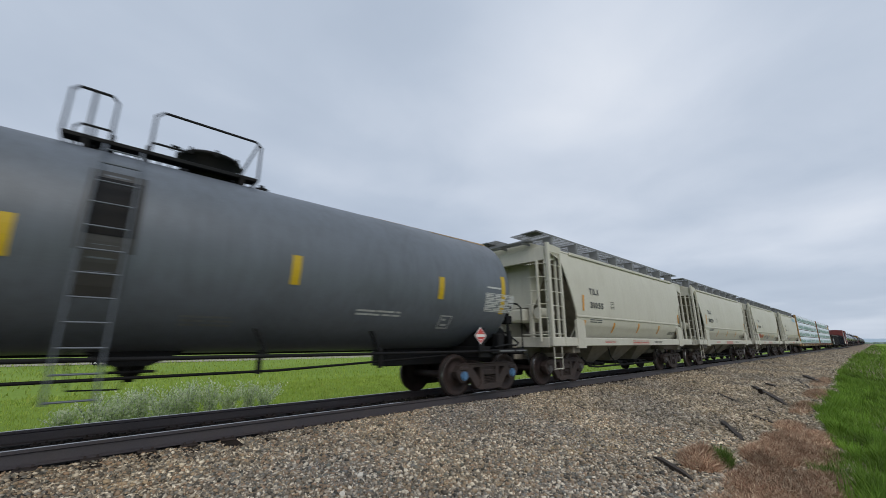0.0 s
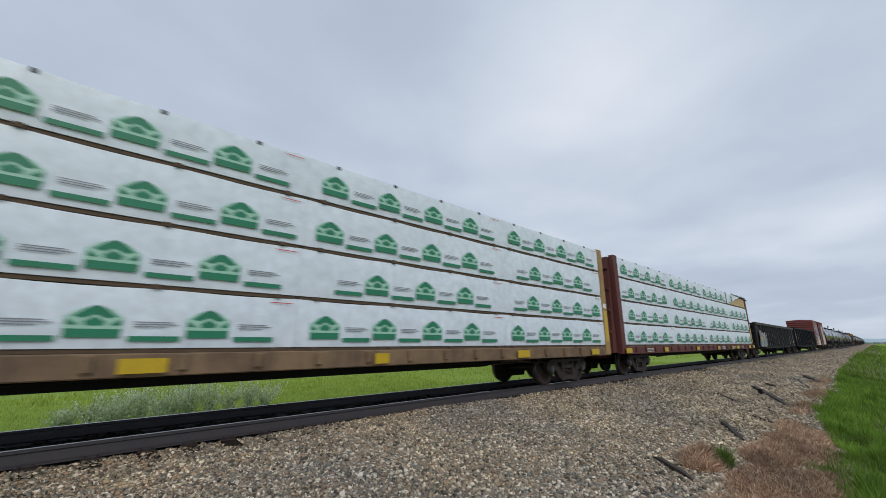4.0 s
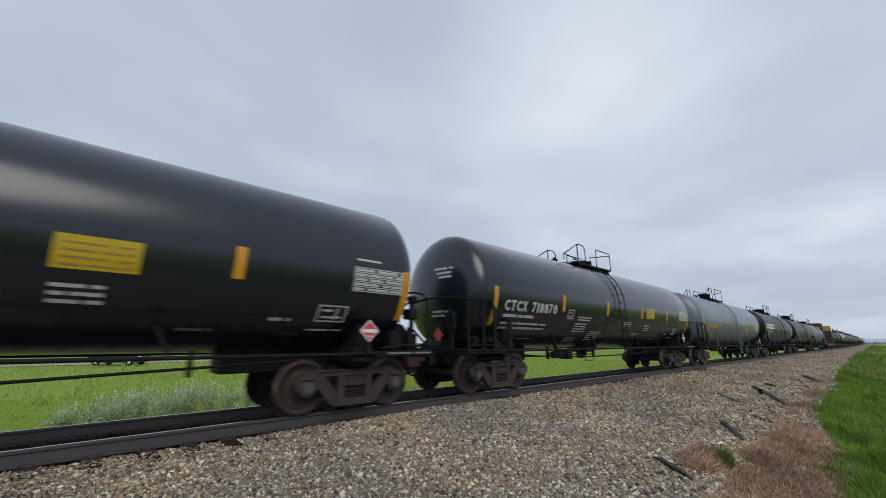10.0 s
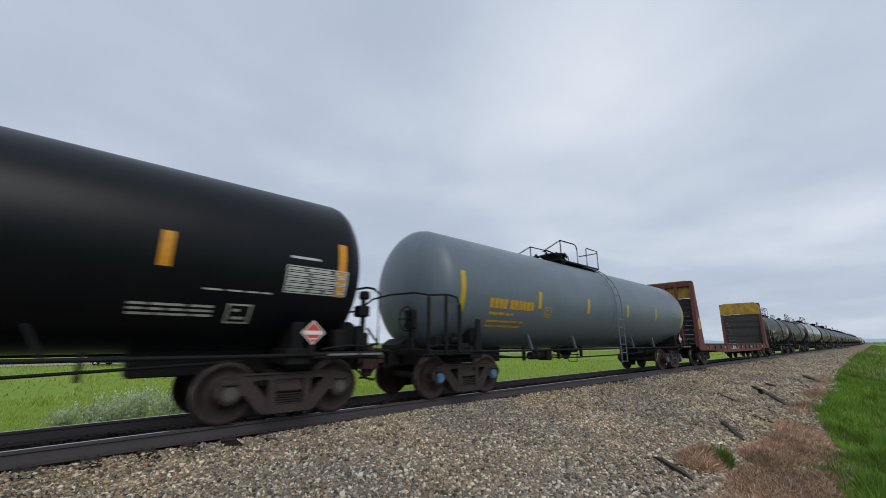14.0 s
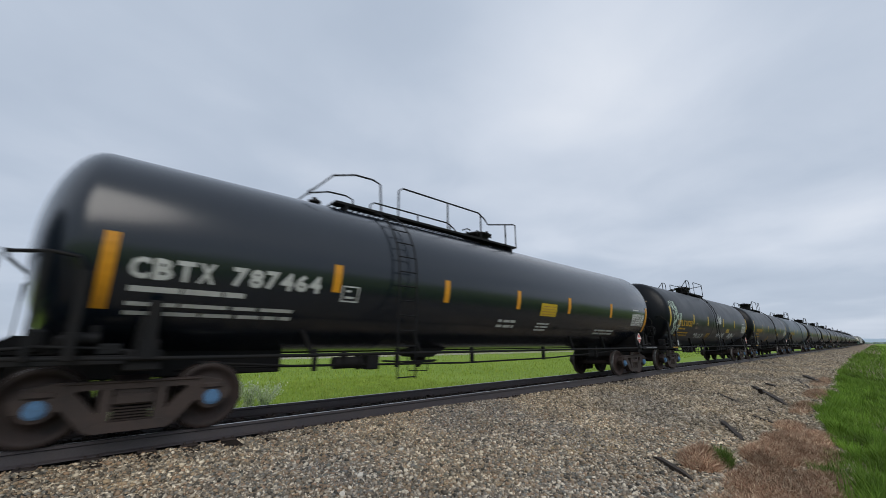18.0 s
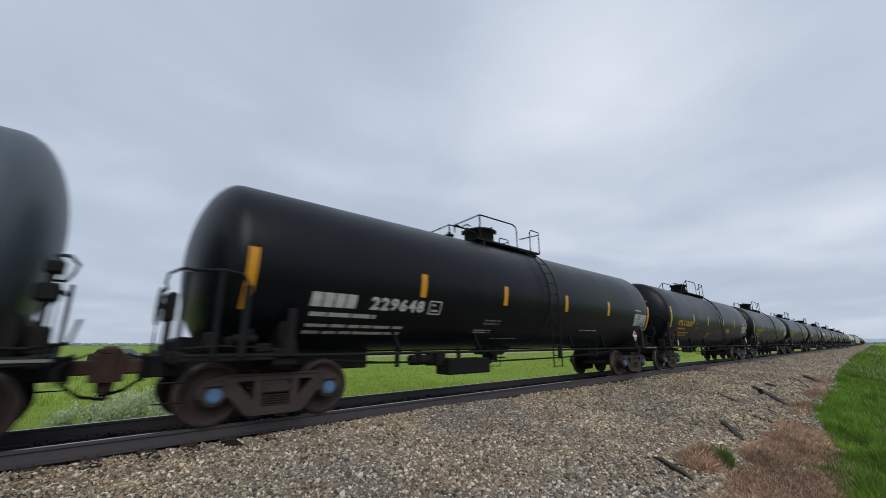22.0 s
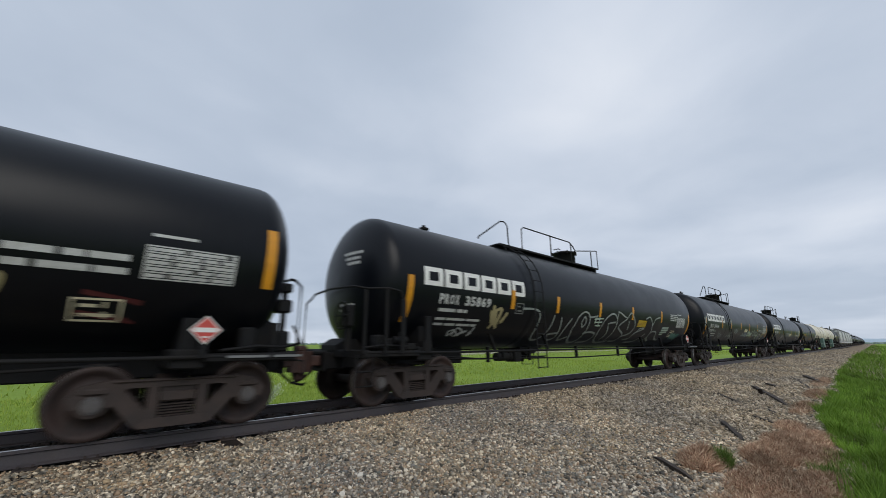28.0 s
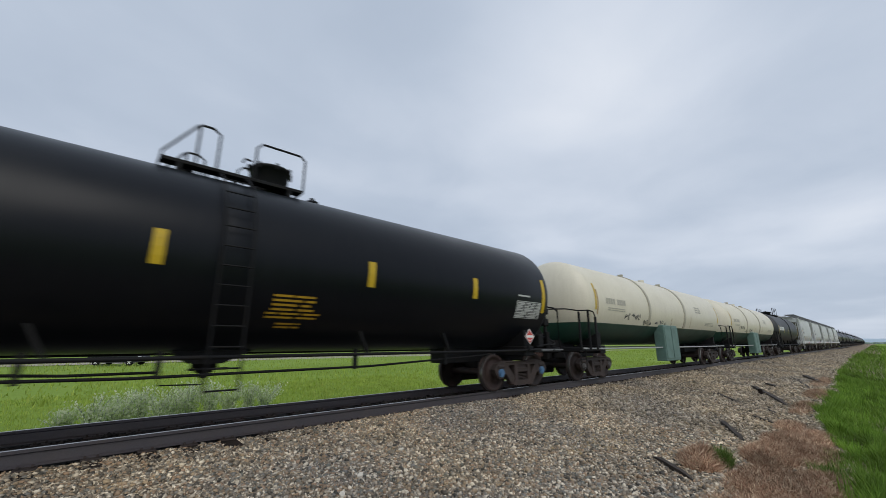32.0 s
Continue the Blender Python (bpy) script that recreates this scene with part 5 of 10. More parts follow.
def make_hop_sill(L):
    def make(g):
        g.box(-L / 2 + 0.62, L / 2 - 0.62, -1.58, -1.44, 1.11, 1.36, 0.015)
    return make


def make_hop_end_sill(g):
    """End sill with its platform plate; left end, origin at the coupling face."""
    g.box(0.62, 0.74, -1.438, 1.438, 1.08, 1.37, 0.015)
    g.box(0.75, 1.95, -1.438, 1.438, 1.30, 1.345)


def make_hop_stub(g):
    g.box(0.55, 4.0, -0.28, 0.28, 0.72, 1.12, 0.02)
    g.box(1.9, 2.3, -1.438, 1.438, 0.90, 1.2, 0.02)


def make_hop_gusset(g):
    g.prism([(1.95, 1.05), (2.42, 1.05), (2.42, 1.86), (2.15, 1.92), (1.95, 1.88)], "y", -1.60, -1.52)


def make_hop_end(g):
    """End frame at the left: corner posts, cross plates, centre column and brake platform; origin at the coupling face."""
    for y in (-1.40, 1.40):
        g.box(1.22, 1.29, y - 0.035, y + 0.035, 1.36, 4.0, 0.01)
        g.box(0.68, 0.75, y - 0.035, y + 0.035, 1.36, 4.0, 0.01)
        g.prism([(0.70, 3.55), (0.70, 4.02), (1.5, 4.02), (1.25, 3.70)], "y", y - 0.03, y + 0.03)
    g.box(0.66, 0.72, -1.42, 1.42, 3.62, 4.03, 0.01)
    for y in (-0.48, 0.48):
        g.box(1.15, 1.27, y - 0.06, y + 0.06, 1.36, 3.7, 0.01)
    g.prism([(1.2, 3.5), (1.3, 3.98), (1.9, 3.3), (1.35, 2.4), (1.2, 2.3)], "y", -0.55, 0.55)
    g.box(0.95, 1.9, -0.35, 0.35, 1.85, 2.25, 0.05)
    g.cyl((1.15, -0.75, 2.12), (1.85, -0.75, 2.12), 0.16, 12)
    g.box(0.60, 1.1, -1.25, -0.55, 1.42, 1.46)


def make_hop_ladder(g):
    g.box(0.60, 0.71, -1.60, -1.52, 1.12, 4.12, 0.008)
    g.box(1.23, 1.30, -1.60, -1.53, 1.12, 3.86, 0.006)
    g.prism([(0.60, 3.70), (0.60, 4.12), (1.42, 4.06), (1.40, 3.92), (1.30, 3.72), (1.18, 3.72), (0.78, 3.84), (0.72, 3.76)], "y", -1.535, -1.50)
    for z in (1.75, 2.35, 2.95, 3.45):
        g.box(0.655, 0.70, -1.53, -1.40, z, z + 0.06, 0.006)
    for k in range(7):
        g.tube([(0.64, -1.58, 1.45 + 0.4 * k), (1.25, -1.58, 1.45 + 0.4 * k)], 0.013, 5)
    for x in (0.62, 1.02):
        g.tube([(x, -1.58, 1.1), (x, -1.58, 0.48)], 0.014, 5)
    g.tube([(0.62, -1.58, 0.5), (1.02, -1.58, 0.5)], 0.014, 5)
    g.tube([(0.62, -1.58, 0.8), (1.02, -1.58, 0.8)], 0.014, 5)
    g.box(0.45, 0.51, -1.30, -1.24, 1.24, 3.60, 0.006)
    for z in (1.5, 1.9, 2.3, 2.7, 3.1, 3.5):
        g.tube([(0.66, -1.45, z), (0.48, -1.27, z), (0.48, -0.85, z)], 0.013, 5)


def make_board(L):
    """Running board along the roof edge on upright brackets."""
    def make(g):
        a = L / 2 - 0.55
        for s in (-1, 1):
            for k in range(16):
                y = s * (0.31 + 0.063 * k)
                g.box(-a, a, y - 0.004, y + 0.004, 4.508, 4.530)
            g.box(-a, a, s * 1.285, s * 1.30, 4.49, 4.54)
            n = int(2 * a / 0.30)
            for i in range(n + 1):
                x = -a + 2 * a * i / n
                g.box(x - 0.005, x + 0.005, s * 0.30, s * 1.285, 4.510, 4.528)
            for i in range(8):
                x = -L / 2 + 1.36 + (L - 2.72) * i / 7
                g.box(x - 0.035, x + 0.035, s * 0.72, s * 1.28, 4.46, 4.497)
                g.prism([(s * 1.0, 4.15), (s * 1.30, 4.06), (s * 1.30, 4.48), (s * 1.0, 4.48)], "x", x - 0.05, x + 0.05)
            for e in (-1, 1):
                g.box(e * (a - 0.52), e * a, s * 0.70, s * 1.28, 4.532, 4.545)
        for e in (-1, 1):
            for k in range(3):
                x = e * (a + 0.20 - 0.12 * k)
                g.box(x - 0.035, x + 0.035, -1.15, 1.15, 4.20, 4.24)
            for y in (-0.9, 0.0, 0.9):
                g.box(e * (a - 0.30), e * (a + 0.22), y - 0.025, y + 0.025, 4.14, 4.20)
    return make


def make_hatch_cover(L):
    def make(g):
        a = L / 2 - 1.6
        g.box(-a, a, -0.35, 0.35, 4.27, 4.42, 0.03)
    return make


def hopper_car(start, L=13.32, paint="hopper", label="", seed=0, tape="orange", caps="capgrey", marks=("####", "#####")):
    car = begin_car("covered_hopper", label, "hopper car", start, L, trucks=2.0, cap=caps)
    K, P, o = round(L, 2), M[paint], L / 2
    for s in (-1, 1):
        part("side_sheet", shared(("hside", K, s, paint), "side_sheet", P, make_hop_side(L, s)), car)
        part("side_belt", shared(("hbelt", K, s, paint), "side_belt", P, make_hop_belt(L, s)), car)
    part("roof", shared(("hroof", K, paint), "roof", P, make_hop_roof(L)), car)
    part("slope_sheet", shared(("hslope", K), "slope_sheet", M["hopperdark"], make_hop_slopes(L)), car, "grimy slope sheets that funnel to the outlets")
    for turn in (0, 180):
        part("side_sill", shared(("hsill", K, paint), "side_sill", P, make_hop_sill(L)), car, "", (0, 0, 0), turn)
        part("end_sill", shared(("hesill", paint), "end_sill", P, make_hop_end_sill), car, "", (-o if not turn else o, 0, 0), turn)
        part("stub_sill", shared("hstub", "stub_sill", M["hopperdark"], make_hop_stub), car, "", (-o if not turn else o, 0, 0), turn)
    for u, turn in ((-o, 0), (o - 4.37, 0), (o, 180), (-o + 4.37, 180)):
        part("gusset", shared(("hgus", paint), "gusset", P, make_hop_gusset), car, "", (u, 0, 0), turn)
    part("hatch_cover", shared(("hatch", K, paint), "hatch_cover", P, make_hatch_cover(L)), car, "long roof hatch cover")
    part("running_board", shared(("hboard", K), "running_board", M["boardsteel"], make_board(L)), car, "dark see-through grating running board")
    b = o - 3.8
    for k in range(3):
        part("discharge_gate", shared("hgate", "discharge_gate", M["under"], make_gate), car, "", (-b + 2 * b * (k + 0.5) / 3, 0, 0))
    for s in (-1, 1):
        t = 0 if s < 0 else 180
        part("end_frame", shared(("hend", paint), "end_frame", P, make_hop_end), car, "end frame with posts and brake gear", (s * o, 0, 0), t)
        part("ladder", shared(("hladder", paint), "ladder", P, make_hop_ladder), car, "", (s * o, 0, 0), t)
    part("train_pipe", shared(("hpipe", K), "train_pipe", M["under"], lambda g: g.tube([(-o + 3.3, -0.9, 0.72), (-o + 3.7, -0.95, 0.44), (-2.5, -0.98, 0.40), (2.5, -0.98, 0.42), (o - 3.9, -0.95, 0.44), (o - 3.4, -0.9, 0.66)], 0.035, 6).tube([(-2.0, -1.2, 1.05), (-1.85, -1.2, 0.72), (-1.5, -1.15, 0.58), (-1.2, -1.05, 0.46)], 0.022, 5).tube([(2.3, -1.2, 1.05), (2.45, -1.2, 0.72), (2.8, -1.15, 0.58), (3.1, -1.05, 0.46)], 0.022, 5)), car)
    sk = Skin(L, flat=1.57)
    bulge = lambda z: next((ya + (yb - ya) * (z - za) / (zb - za) for (za, ya), (zb, yb) in zip(HOP_SIDE, HOP_SIDE[1:]) if za <= z <= zb), 1.57) if z > 1.36 else 1.585
    sk.at = lambda u, z, lift=0.006: (u - o, -(bulge(z) + lift), z)
    cut = sk.rect

    def rect(g, u0, u1, z0, z1, lift=0.008, lean=0.0):
        n = max(1, int((z1 - z0) / 0.1))
        for i in range(n):
            cut(g, u0 + lean * i / n, u1 + lean * i / n, z0 + (z1 - z0) * i / n, z0 + (z1 - z0) * (i + 1) / n, lift)
    sk.rect = rect
    for u, z, h in ((2.43, 2.2, 0.5), (2.48, 1.5, 0.4), (4.55, 1.55, 0.33), (6.65, 1.57, 0.35), (8.72, 1.57, 0.32), (11.16, 2.08, 0.38), (11.02, 1.55, 0.33)):
        mark(car, "reflective_stripe", tape, lambda g: sk.rect(g, u, u + 0.11, z, z + h, 0.012, 0.03))
    lettering(car, sk, marks[0], 2.95, 3.62, 2.76, 0.20, "letterk", lift=0.011, label="dark grey stencilled character")
    lettering(car, sk, marks[1], 2.93, 3.88, 2.31, 0.20, "letterk", lift=0.011, label="dark grey stencilled character")
    mark(car, "stencil_box", "letterk", lambda g: [sk.rect(g, *q) for q in ((4.42, 4.68, 2.36, 2.375), (4.42, 4.68, 2.585, 2.6), (4.42, 4.435, 2.36, 2.6), (4.665, 4.68, 2.36, 2.6), (4.48, 4.62, 2.42, 2.44), (4.48, 4.62, 2.52, 2.54))])
    tagged(mark(car, "weight_stencil", "letterk", lambda g: sk.lines(g, 2.9, 3.75, 1.85, 2.06, 3, seed, 0.01, 0.4)), kind="stuff")
    mark(car, "sill_print", "red", lambda g: sk.lines(g, 5.9, 7.4, 1.15, 1.32, 3, seed + 1, 0.006, 0.35), "faded red small print on the sill")
    mark(car, "sill_print", "red", lambda g: sk.lines(g, 3.7, 4.5, 1.2, 1.3, 2, seed + 2, 0.006, 0.35), "faded red small print on the sill")
    mark(car, "sill_stencil", "letterk", lambda g: sk.lines(g, 8.0, 8.8, 1.2, 1.3, 2, seed + 5, 0.006, 0.35))
    mark(car, "side_stencil", "letterk", lambda g: sk.lines(g, 10.0, 11.0, 1.55, 1.7, 3, seed + 6, 0.01, 0.35))
    return car, sk


# ---------------------------------------------------------------- centre-beam flats with lumber
def make_cb_frame(L):
    def make(g):
        a = L / 2
        for s in (-1, 1):
            g.box(-a + 0.85, a - 0.85, s * 1.32, s * 1.46, 0.79, 1.08, 0.015)
            for i in range(22):
                x = -a + 1.6 + (L - 3.2) * i / 21
                g.box(x - 0.05, x + 0.05, s * 1.46, s * 1.52, 0.86, 1.06, 0.01)
        g.box(-a + 0.7, a - 0.7, -0.45, 0.45, 0.62, 1.08, 0.02)
        g.box(-a + 0.85, a - 0.85, -1.35, 1.35, 1.06, 1.12)
    return make


def make_cb_sag(L):
    def make(g):
        g.prism([(-L / 2 + 4.3, 0.84), (-L / 2 + 6.0, 0.60), (L / 2 - 6.0, 0.60), (L / 2 - 4.3, 0.84)], "y", -0.6, 0.6)
        g.tube([(-L / 2 + 4.5, -1.1, 0.62), (0, -1.2, 0.84), (L / 2 - 4.0, -1.1, 0.66)], 0.02, 5)
    return make


def make_end_panel(g):
    """Sloping end wall of a centre-beam; origin at the coupling face."""
    g.prism([(0.22, 0.85), (0.84, 0.85), (0.84, 4.40), (0.50, 4.44)], "y", -1.22, 1.22)


def make_straight_panel(g):
    g.box(0.60, 0.80, -1.22, 1.22, 0.85, 4.40, 0.01)


def make_corner_post(g):
    g.box(0.56, 0.87, -1.425, -1.225, 0.80, 4.50, 0.02)


def make_bundle(w, h, seed):
    """A wrapped pack of boards, slightly slack; origin at its lower left corner, near face at y = 0, depth along +y."""
    def make(g):
        rr = random.Random(seed)
        n, m = 14, 5
        vs = []
        for j in range(m + 1):
            for i in range(n + 1):
                e = 0 if i in (0, n) or j in (0, m) else 1
                wave = 0.012 * noise.noise((i * 0.9 + seed * 3.1, j * 0.8, seed)) + 0.01 * math.sin(i * 0.8 + j + seed)
                sag = 0.02 * math.sin(math.pi * (i / n * 3 % 1)) if j == m else 0
                vs.append((w * i / n, -abs(e * wave) + (0.012 if j in (0, m) else 0), h * j / m - sag))
        fs = [(j * (n + 1) + i, j * (n + 1) + i + 1, (j + 1) * (n + 1) + i + 1, (j + 1) * (n + 1) + i) for j in range(m) for i in range(n)]
        g.add(vs, fs, True)
        g.box(0.0, w, 0.014, 1.2, 0.004, h - 0.025)
    return make


def make_emblem_wall(g):
    """Pale green field of the printed emblem, on the wrap's face."""
    g.add([(x, 0, z) for x, z in ((-0.27, -0.10), (0.27, -0.10), (0.27, 0.05), (0.13, 0.155), (-0.13, 0.155), (-0.27, 0.05))], [(0, 1, 2, 3, 4, 5)])


def make_emblem(g):
    """Dark green base bar, roof and lozenge of the printed emblem."""
    for q in (((-0.26, -0.19), (0.26, -0.19), (0.26, -0.09), (-0.26, -0.09)),
              ((-0.20, 0.06), (-0.11, 0.035), (0.0, 0.085), (0.11, 0.035), (0.20, 0.06), (0.07, 0.17), (0.0, 0.195), (-0.07, 0.17)),
              ((0.0, 0.055), (-0.10, -0.005), (-0.08, -0.05), (0.08, -0.05), (0.10, -0.005)),
              ((-0.25, 0.03), (-0.20, 0.0), (-0.15, -0.03), (-0.17, -0.05), (-0.25, -0.04)), ((0.25, 0.03), (0.25, -0.04), (0.17, -0.05), (0.15, -0.03), (0.20, 0.0))):
        n = len(q)
        s = sum(q[i][0] * q[(i + 1) % n][1] - q[(i + 1) % n][0] * q[i][1] for i in range(n))
        g.add([(x, -0.003, z) for x, z in q], [tuple(range(n)) if s > 0 else tuple(range(n))[::-1]])


def make_wrap_print(g):
    for z, w in ((0.0, 0.46), (0.028, 0.40), (-0.03, 0.34)):
        g.add([(0, 0, z), (w, 0, z), (w, 0, z + 0.013), (0, 0, z + 0.013)], [(0, 1, 2, 3)])


def make_wrap_band(g):
    g.add([(0, 0, 0), (0.56, 0, 0), (0.56, 0, 0.065), (0, 0, 0.065)], [(0, 1, 2, 3)])


def make_batten(w):
    def make(g):
        g.box(0, w, 0.03, 1.1, -0.055, -0.003)
        for i in range(4):
            x = 0.3 + (w - 0.6) * i / 3
            g.box(x - 0.05, x + 0.05, -0.03, 1.15, -0.058, 0.0)
    return make


def centerbeam(start, L, post, label, torn, seed):
    car = begin_car("centerbeam_flatcar", label, "lumber car", start, L, trucks=2.7, cap="capgrey")
    o, K = L / 2, round(L, 2)
    base = M["rusttan"] if post == "tan" else M["oxide"]
    part("deck_frame", shared(("cbf", K, post), "deck_frame", base, make_cb_frame(L)), car, "weathered deck frame with winch brackets")
    part("centre_sill", shared(("cbs", K), "centre_sill", M["under"], make_cb_sag(L)), car)
    for s in (-1, 1):
        # On the ochre car a darker brown steel paints the end wall's shade.
        e = part("end_bulkhead", shared(("cbb", post, s), "end_bulkhead", M["cast" if post == "tan" else "oxide"], make_end_panel if s < 0 else make_straight_panel), car, "tall steel end wall", (s * o + (0.16 if s > 0 else 0), 0, 0), 0 if s < 0 else 180)
        for z in (1.6, 2.4, 3.2, 4.0) if s < 0 else ():
            part("wall_rib", shared(("cbr", post), "wall_rib", M["cast" if post == "tan" else "oxide"], lambda g: g.box(-0.07, 0.05, -1.2, 1.2, -0.06, 0.06, 0.01)), e, "", (0.22 + 0.28 * (z - 0.85) / 3.6, 0, z))
        for k in (0, 1):
            part("corner_post", shared(("cbp", post, k), "corner_post", M[post], make_corner_post if not k else (lambda g: g.box(0.56, 0.87, 1.225, 1.425, 0.80, 4.50, 0.02))), e)
    for s in (-1, 1):
        part("brake_stand", shared("cbbrake", "brake_stand", M["under"], lambda g: g.box(0.5, 0.62, -0.9, -0.4, 1.9, 2.4, 0.03).cyl((0.45, -0.65, 2.15), (0.5, -0.65, 2.15), 0.26, 14).tube([(0.58, -1.1, 0.6), (0.58, -1.1, 2.6)], 0.02)), car, "", (s * o, 0, 0), 0 if s < 0 else 180)
    zs = (1.14, 1.96, 2.82, 3.71)
    w = (L - 0.90 - 0.72) / 4
    first = (0.48, 0.78, 0.95, 0.50)
    for r, z in enumerate(zs):
        h = (zs[r + 1] - z - 0.055) if r < 3 else 0.75
        for c in range(4):
            x = -o + 0.90 + c * w
            kind = (r + c) % 3
            if torn and r == 3 and c == 3:
                b = part("wrapped_lumber", shared("bareb", "wrapped_lumber", M["batten"], lambda g: g.box(0, w - 0.05, 0.05, 1.2, 0.0, 0.64)), car, "bare yellow boards under torn black and white wrap", (x, -1.40, z))
                for k in range(9):
                    part("board", shared(("bd", k % 3), "board", M["lumber"], lambda g: g.box(0.0, w - 0.1 - 0.05 * (k % 3), 0.0, 0.3, 0.0, 0.066, 0.004)), b, "", (0.02 * (k % 2), 0.004 * (k % 3), 0.01 + 0.0695 * k))
                part("loose_wrap", shared("flap", "loose_wrap", M["wrap"], make_flap), b, "crumpled white wrap hanging loose over the boards", (0, 0, 0))
                part("torn_wrap", shared("tornw", "torn_wrap", M["wrapblack"], make_torn(w)), b, "black torn plastic along the top edge")
                part("emblem", shared("house", "emblem", M["wrapgreen"], make_emblem), b, "green printed emblem", (1.2, -0.062, 0.40))
                part("wrap_band", shared("wband", "wrap_band", M["wrapgreen"], make_wrap_band), b, "", (0.30, -0.062, 0.075))
            else:
                b = part("wrapped_lumber", shared(("bun", round(w, 2), round(h, 2), kind), "wrapped_lumber", M["wrap"], make_bundle(w - 0.006, h, kind)), car, "pack of lumber in white printed plastic wrap", (x, -1.40, z))
                for k in range(-1, 5):
                    hx = first[r] + 1.2 * k - (0.25 * c if r in (1, 2) else 0.0)
                    if torn and c == 3:
                        hx = (4.87, 4.30, 4.55, 4.5)[r] - 1.2 * (k + 1)
                    if 0.3 < hx < w - (0.3 if c < 3 else 0.42):
                        part("emblem_field", shared("ewall", "emblem_field", M["wrappale"], make_emblem_wall), b, "", (hx, -0.026, 0.32))
                        part("emblem", shared("house", "emblem", M["wrapgreen"], make_emblem), b, "green printed emblem", (hx, -0.027, 0.32))
                    if 0.0 < hx + 0.36 < w - 0.6:
                        part("wrap_print", shared("wprint", "wrap_print", M["ggrey"], make_wrap_print), b, "", (hx + 0.38, -0.027, 0.29))
                        part("wrap_band", shared("wband", "wrap_band", M["wrapgreen"], make_wrap_band), b, "", (hx + 0.33, -0.027, 0.085))
                part("red_print", shared("redprint", "red_print", M["red"], lambda g: g.add([(0, 0, 0), (0.34, 0, 0), (0.34, 0, 0.014), (0, 0, 0.014)], [(0, 1, 2, 3)])), b, "", (w - 0.45, -0.027, h - 0.09))
                if r == 3:
                    for k in range(4):
                        part("corner_guard", shared("cguard", "corner_guard", M["gblack"], lambda g: g.box(-0.035, 0.035, -0.012, 0.10, -0.05, 0.008, 0.006)), b, "", (0.55 + 1.3 * k, 0, h - 0.015))
            part("batten", shared(("bat", round(w, 2)), "batten", M["batten"], make_batten(w - 0.05)), car, "", (x, -1.40, z))
    far = Geo()
    far.box(-o + 0.95, o - 0.65, 0.15, 1.40, 1.13, 4.42, 0.03)
    part("far_stack", far.mesh("far_stack", M["wrap"]), car, "wrapped lumber on the far side")
    sk = Skin(L, flat=1.46)
    stripes = ((0.60, 0.54), (4.07, 0.25), (5.9, 0.26), (9.4, 0.5), (13.0, 0.3), (17.2, 0.5), (21.0, 0.5)) if not torn else ((0.6, 0.5), (4.4, 0.4), (8.8, 0.4), (12.61, 0.45), (15.79, 0.31), (16.99, 0.65), (20.47, 0.55), (21.83, 0.52))
    for u, wd in stripes:
        mark(car, "deck_stripe", "yellow", lambda g: sk.rect(g, u, u + wd, 0.84, 1.02, 0.066))
    for u in ((3.2, 4.4, 7.4) if not torn else (2.5, 13.5, 16.2, 18.2)):
        mark(car, "deck_lettering", "letterw", lambda g: sk.lines(g, u, u + 0.65, 0.86, 1.02, 3, seed, 0.066))
    for z, h, m in ((1.25, 1.05, "yellow"), (2.38, 0.16, "white")):
        mark(car, "post_stripe", m, lambda g: sk.rect(g, L - 0.68, L - 0.46, z, z + h, -0.032))
    return car


def make_flap(g):
    """White wrap over the near half of the bare pack, its lower edge torn upwards along the pack."""
    n, m = 40, 6
    vs = []
    for i in range(n + 1):
        x = 3.7 * i / n
        low = float(np.interp(x, [0, 0.5, 1.0, 1.6, 2.5, 3.3, 3.7], [0.0, 0.01, 0.13, 0.25, 0.47, 0.58, 0.64])) + 0.03 * noise.noise((i * 0.7, 2, 0))
        top = 0.735 + 0.025 * noise.noise((i * 0.35, 7, 0))
        for j in range(m + 1):
            z = low + (top - low) * j / m
            vs.append((x, -0.03 - 0.035 * abs(noise.noise((x * 2.2, z * 5.0, 4.0))) - (0.02 if j == 0 else 0), z))
        vs += [(x, 0.3, top + 0.02), (x, 1.2, top)]
    k = m + 3
    g.add(vs, [(k * i + j, k * i + k + j, k * i + k + j + 1, k * i + j + 1) for i in range(n) for j in range(k - 1)], True)


def make_torn(w):
    """Crumpled black plastic along the top of the pack, drooping at its far end."""
    def make(g):
        n = 34
        vs = []
        for i in range(n + 1):
            x = 1.3 + (w - 0.85) * i / n
            f = i / n
            lift = 0.05 * noise.noise((i * 0.5, 0, 0)) + 0.05 * f * math.sin(i * 0.6)
            top = 0.75 + lift - 0.22 * max(0, (f - 0.85) / 0.15) ** 2
            drop = (0.035 + 0.15 * f) * (0.6 + 0.7 * abs(noise.noise((i * 1.1, 3, 0))))
            out = -0.075 - 0.05 * f * abs(noise.noise((i * 0.8, 9, 0)))
            vs += [(x, out, top - drop), (x, out - 0.01, top - 0.4 * drop), (x, -0.03, top - 0.01), (x, 0.15, top + 0.01), (x, 1.2, top + 0.02)]
        g.add(vs, [(5 * i + k, 5 * i + 5 + k, 5 * i + 6 + k, 5 * i + 1 + k) for i in range(n) for k in range(4)], True)
    return make


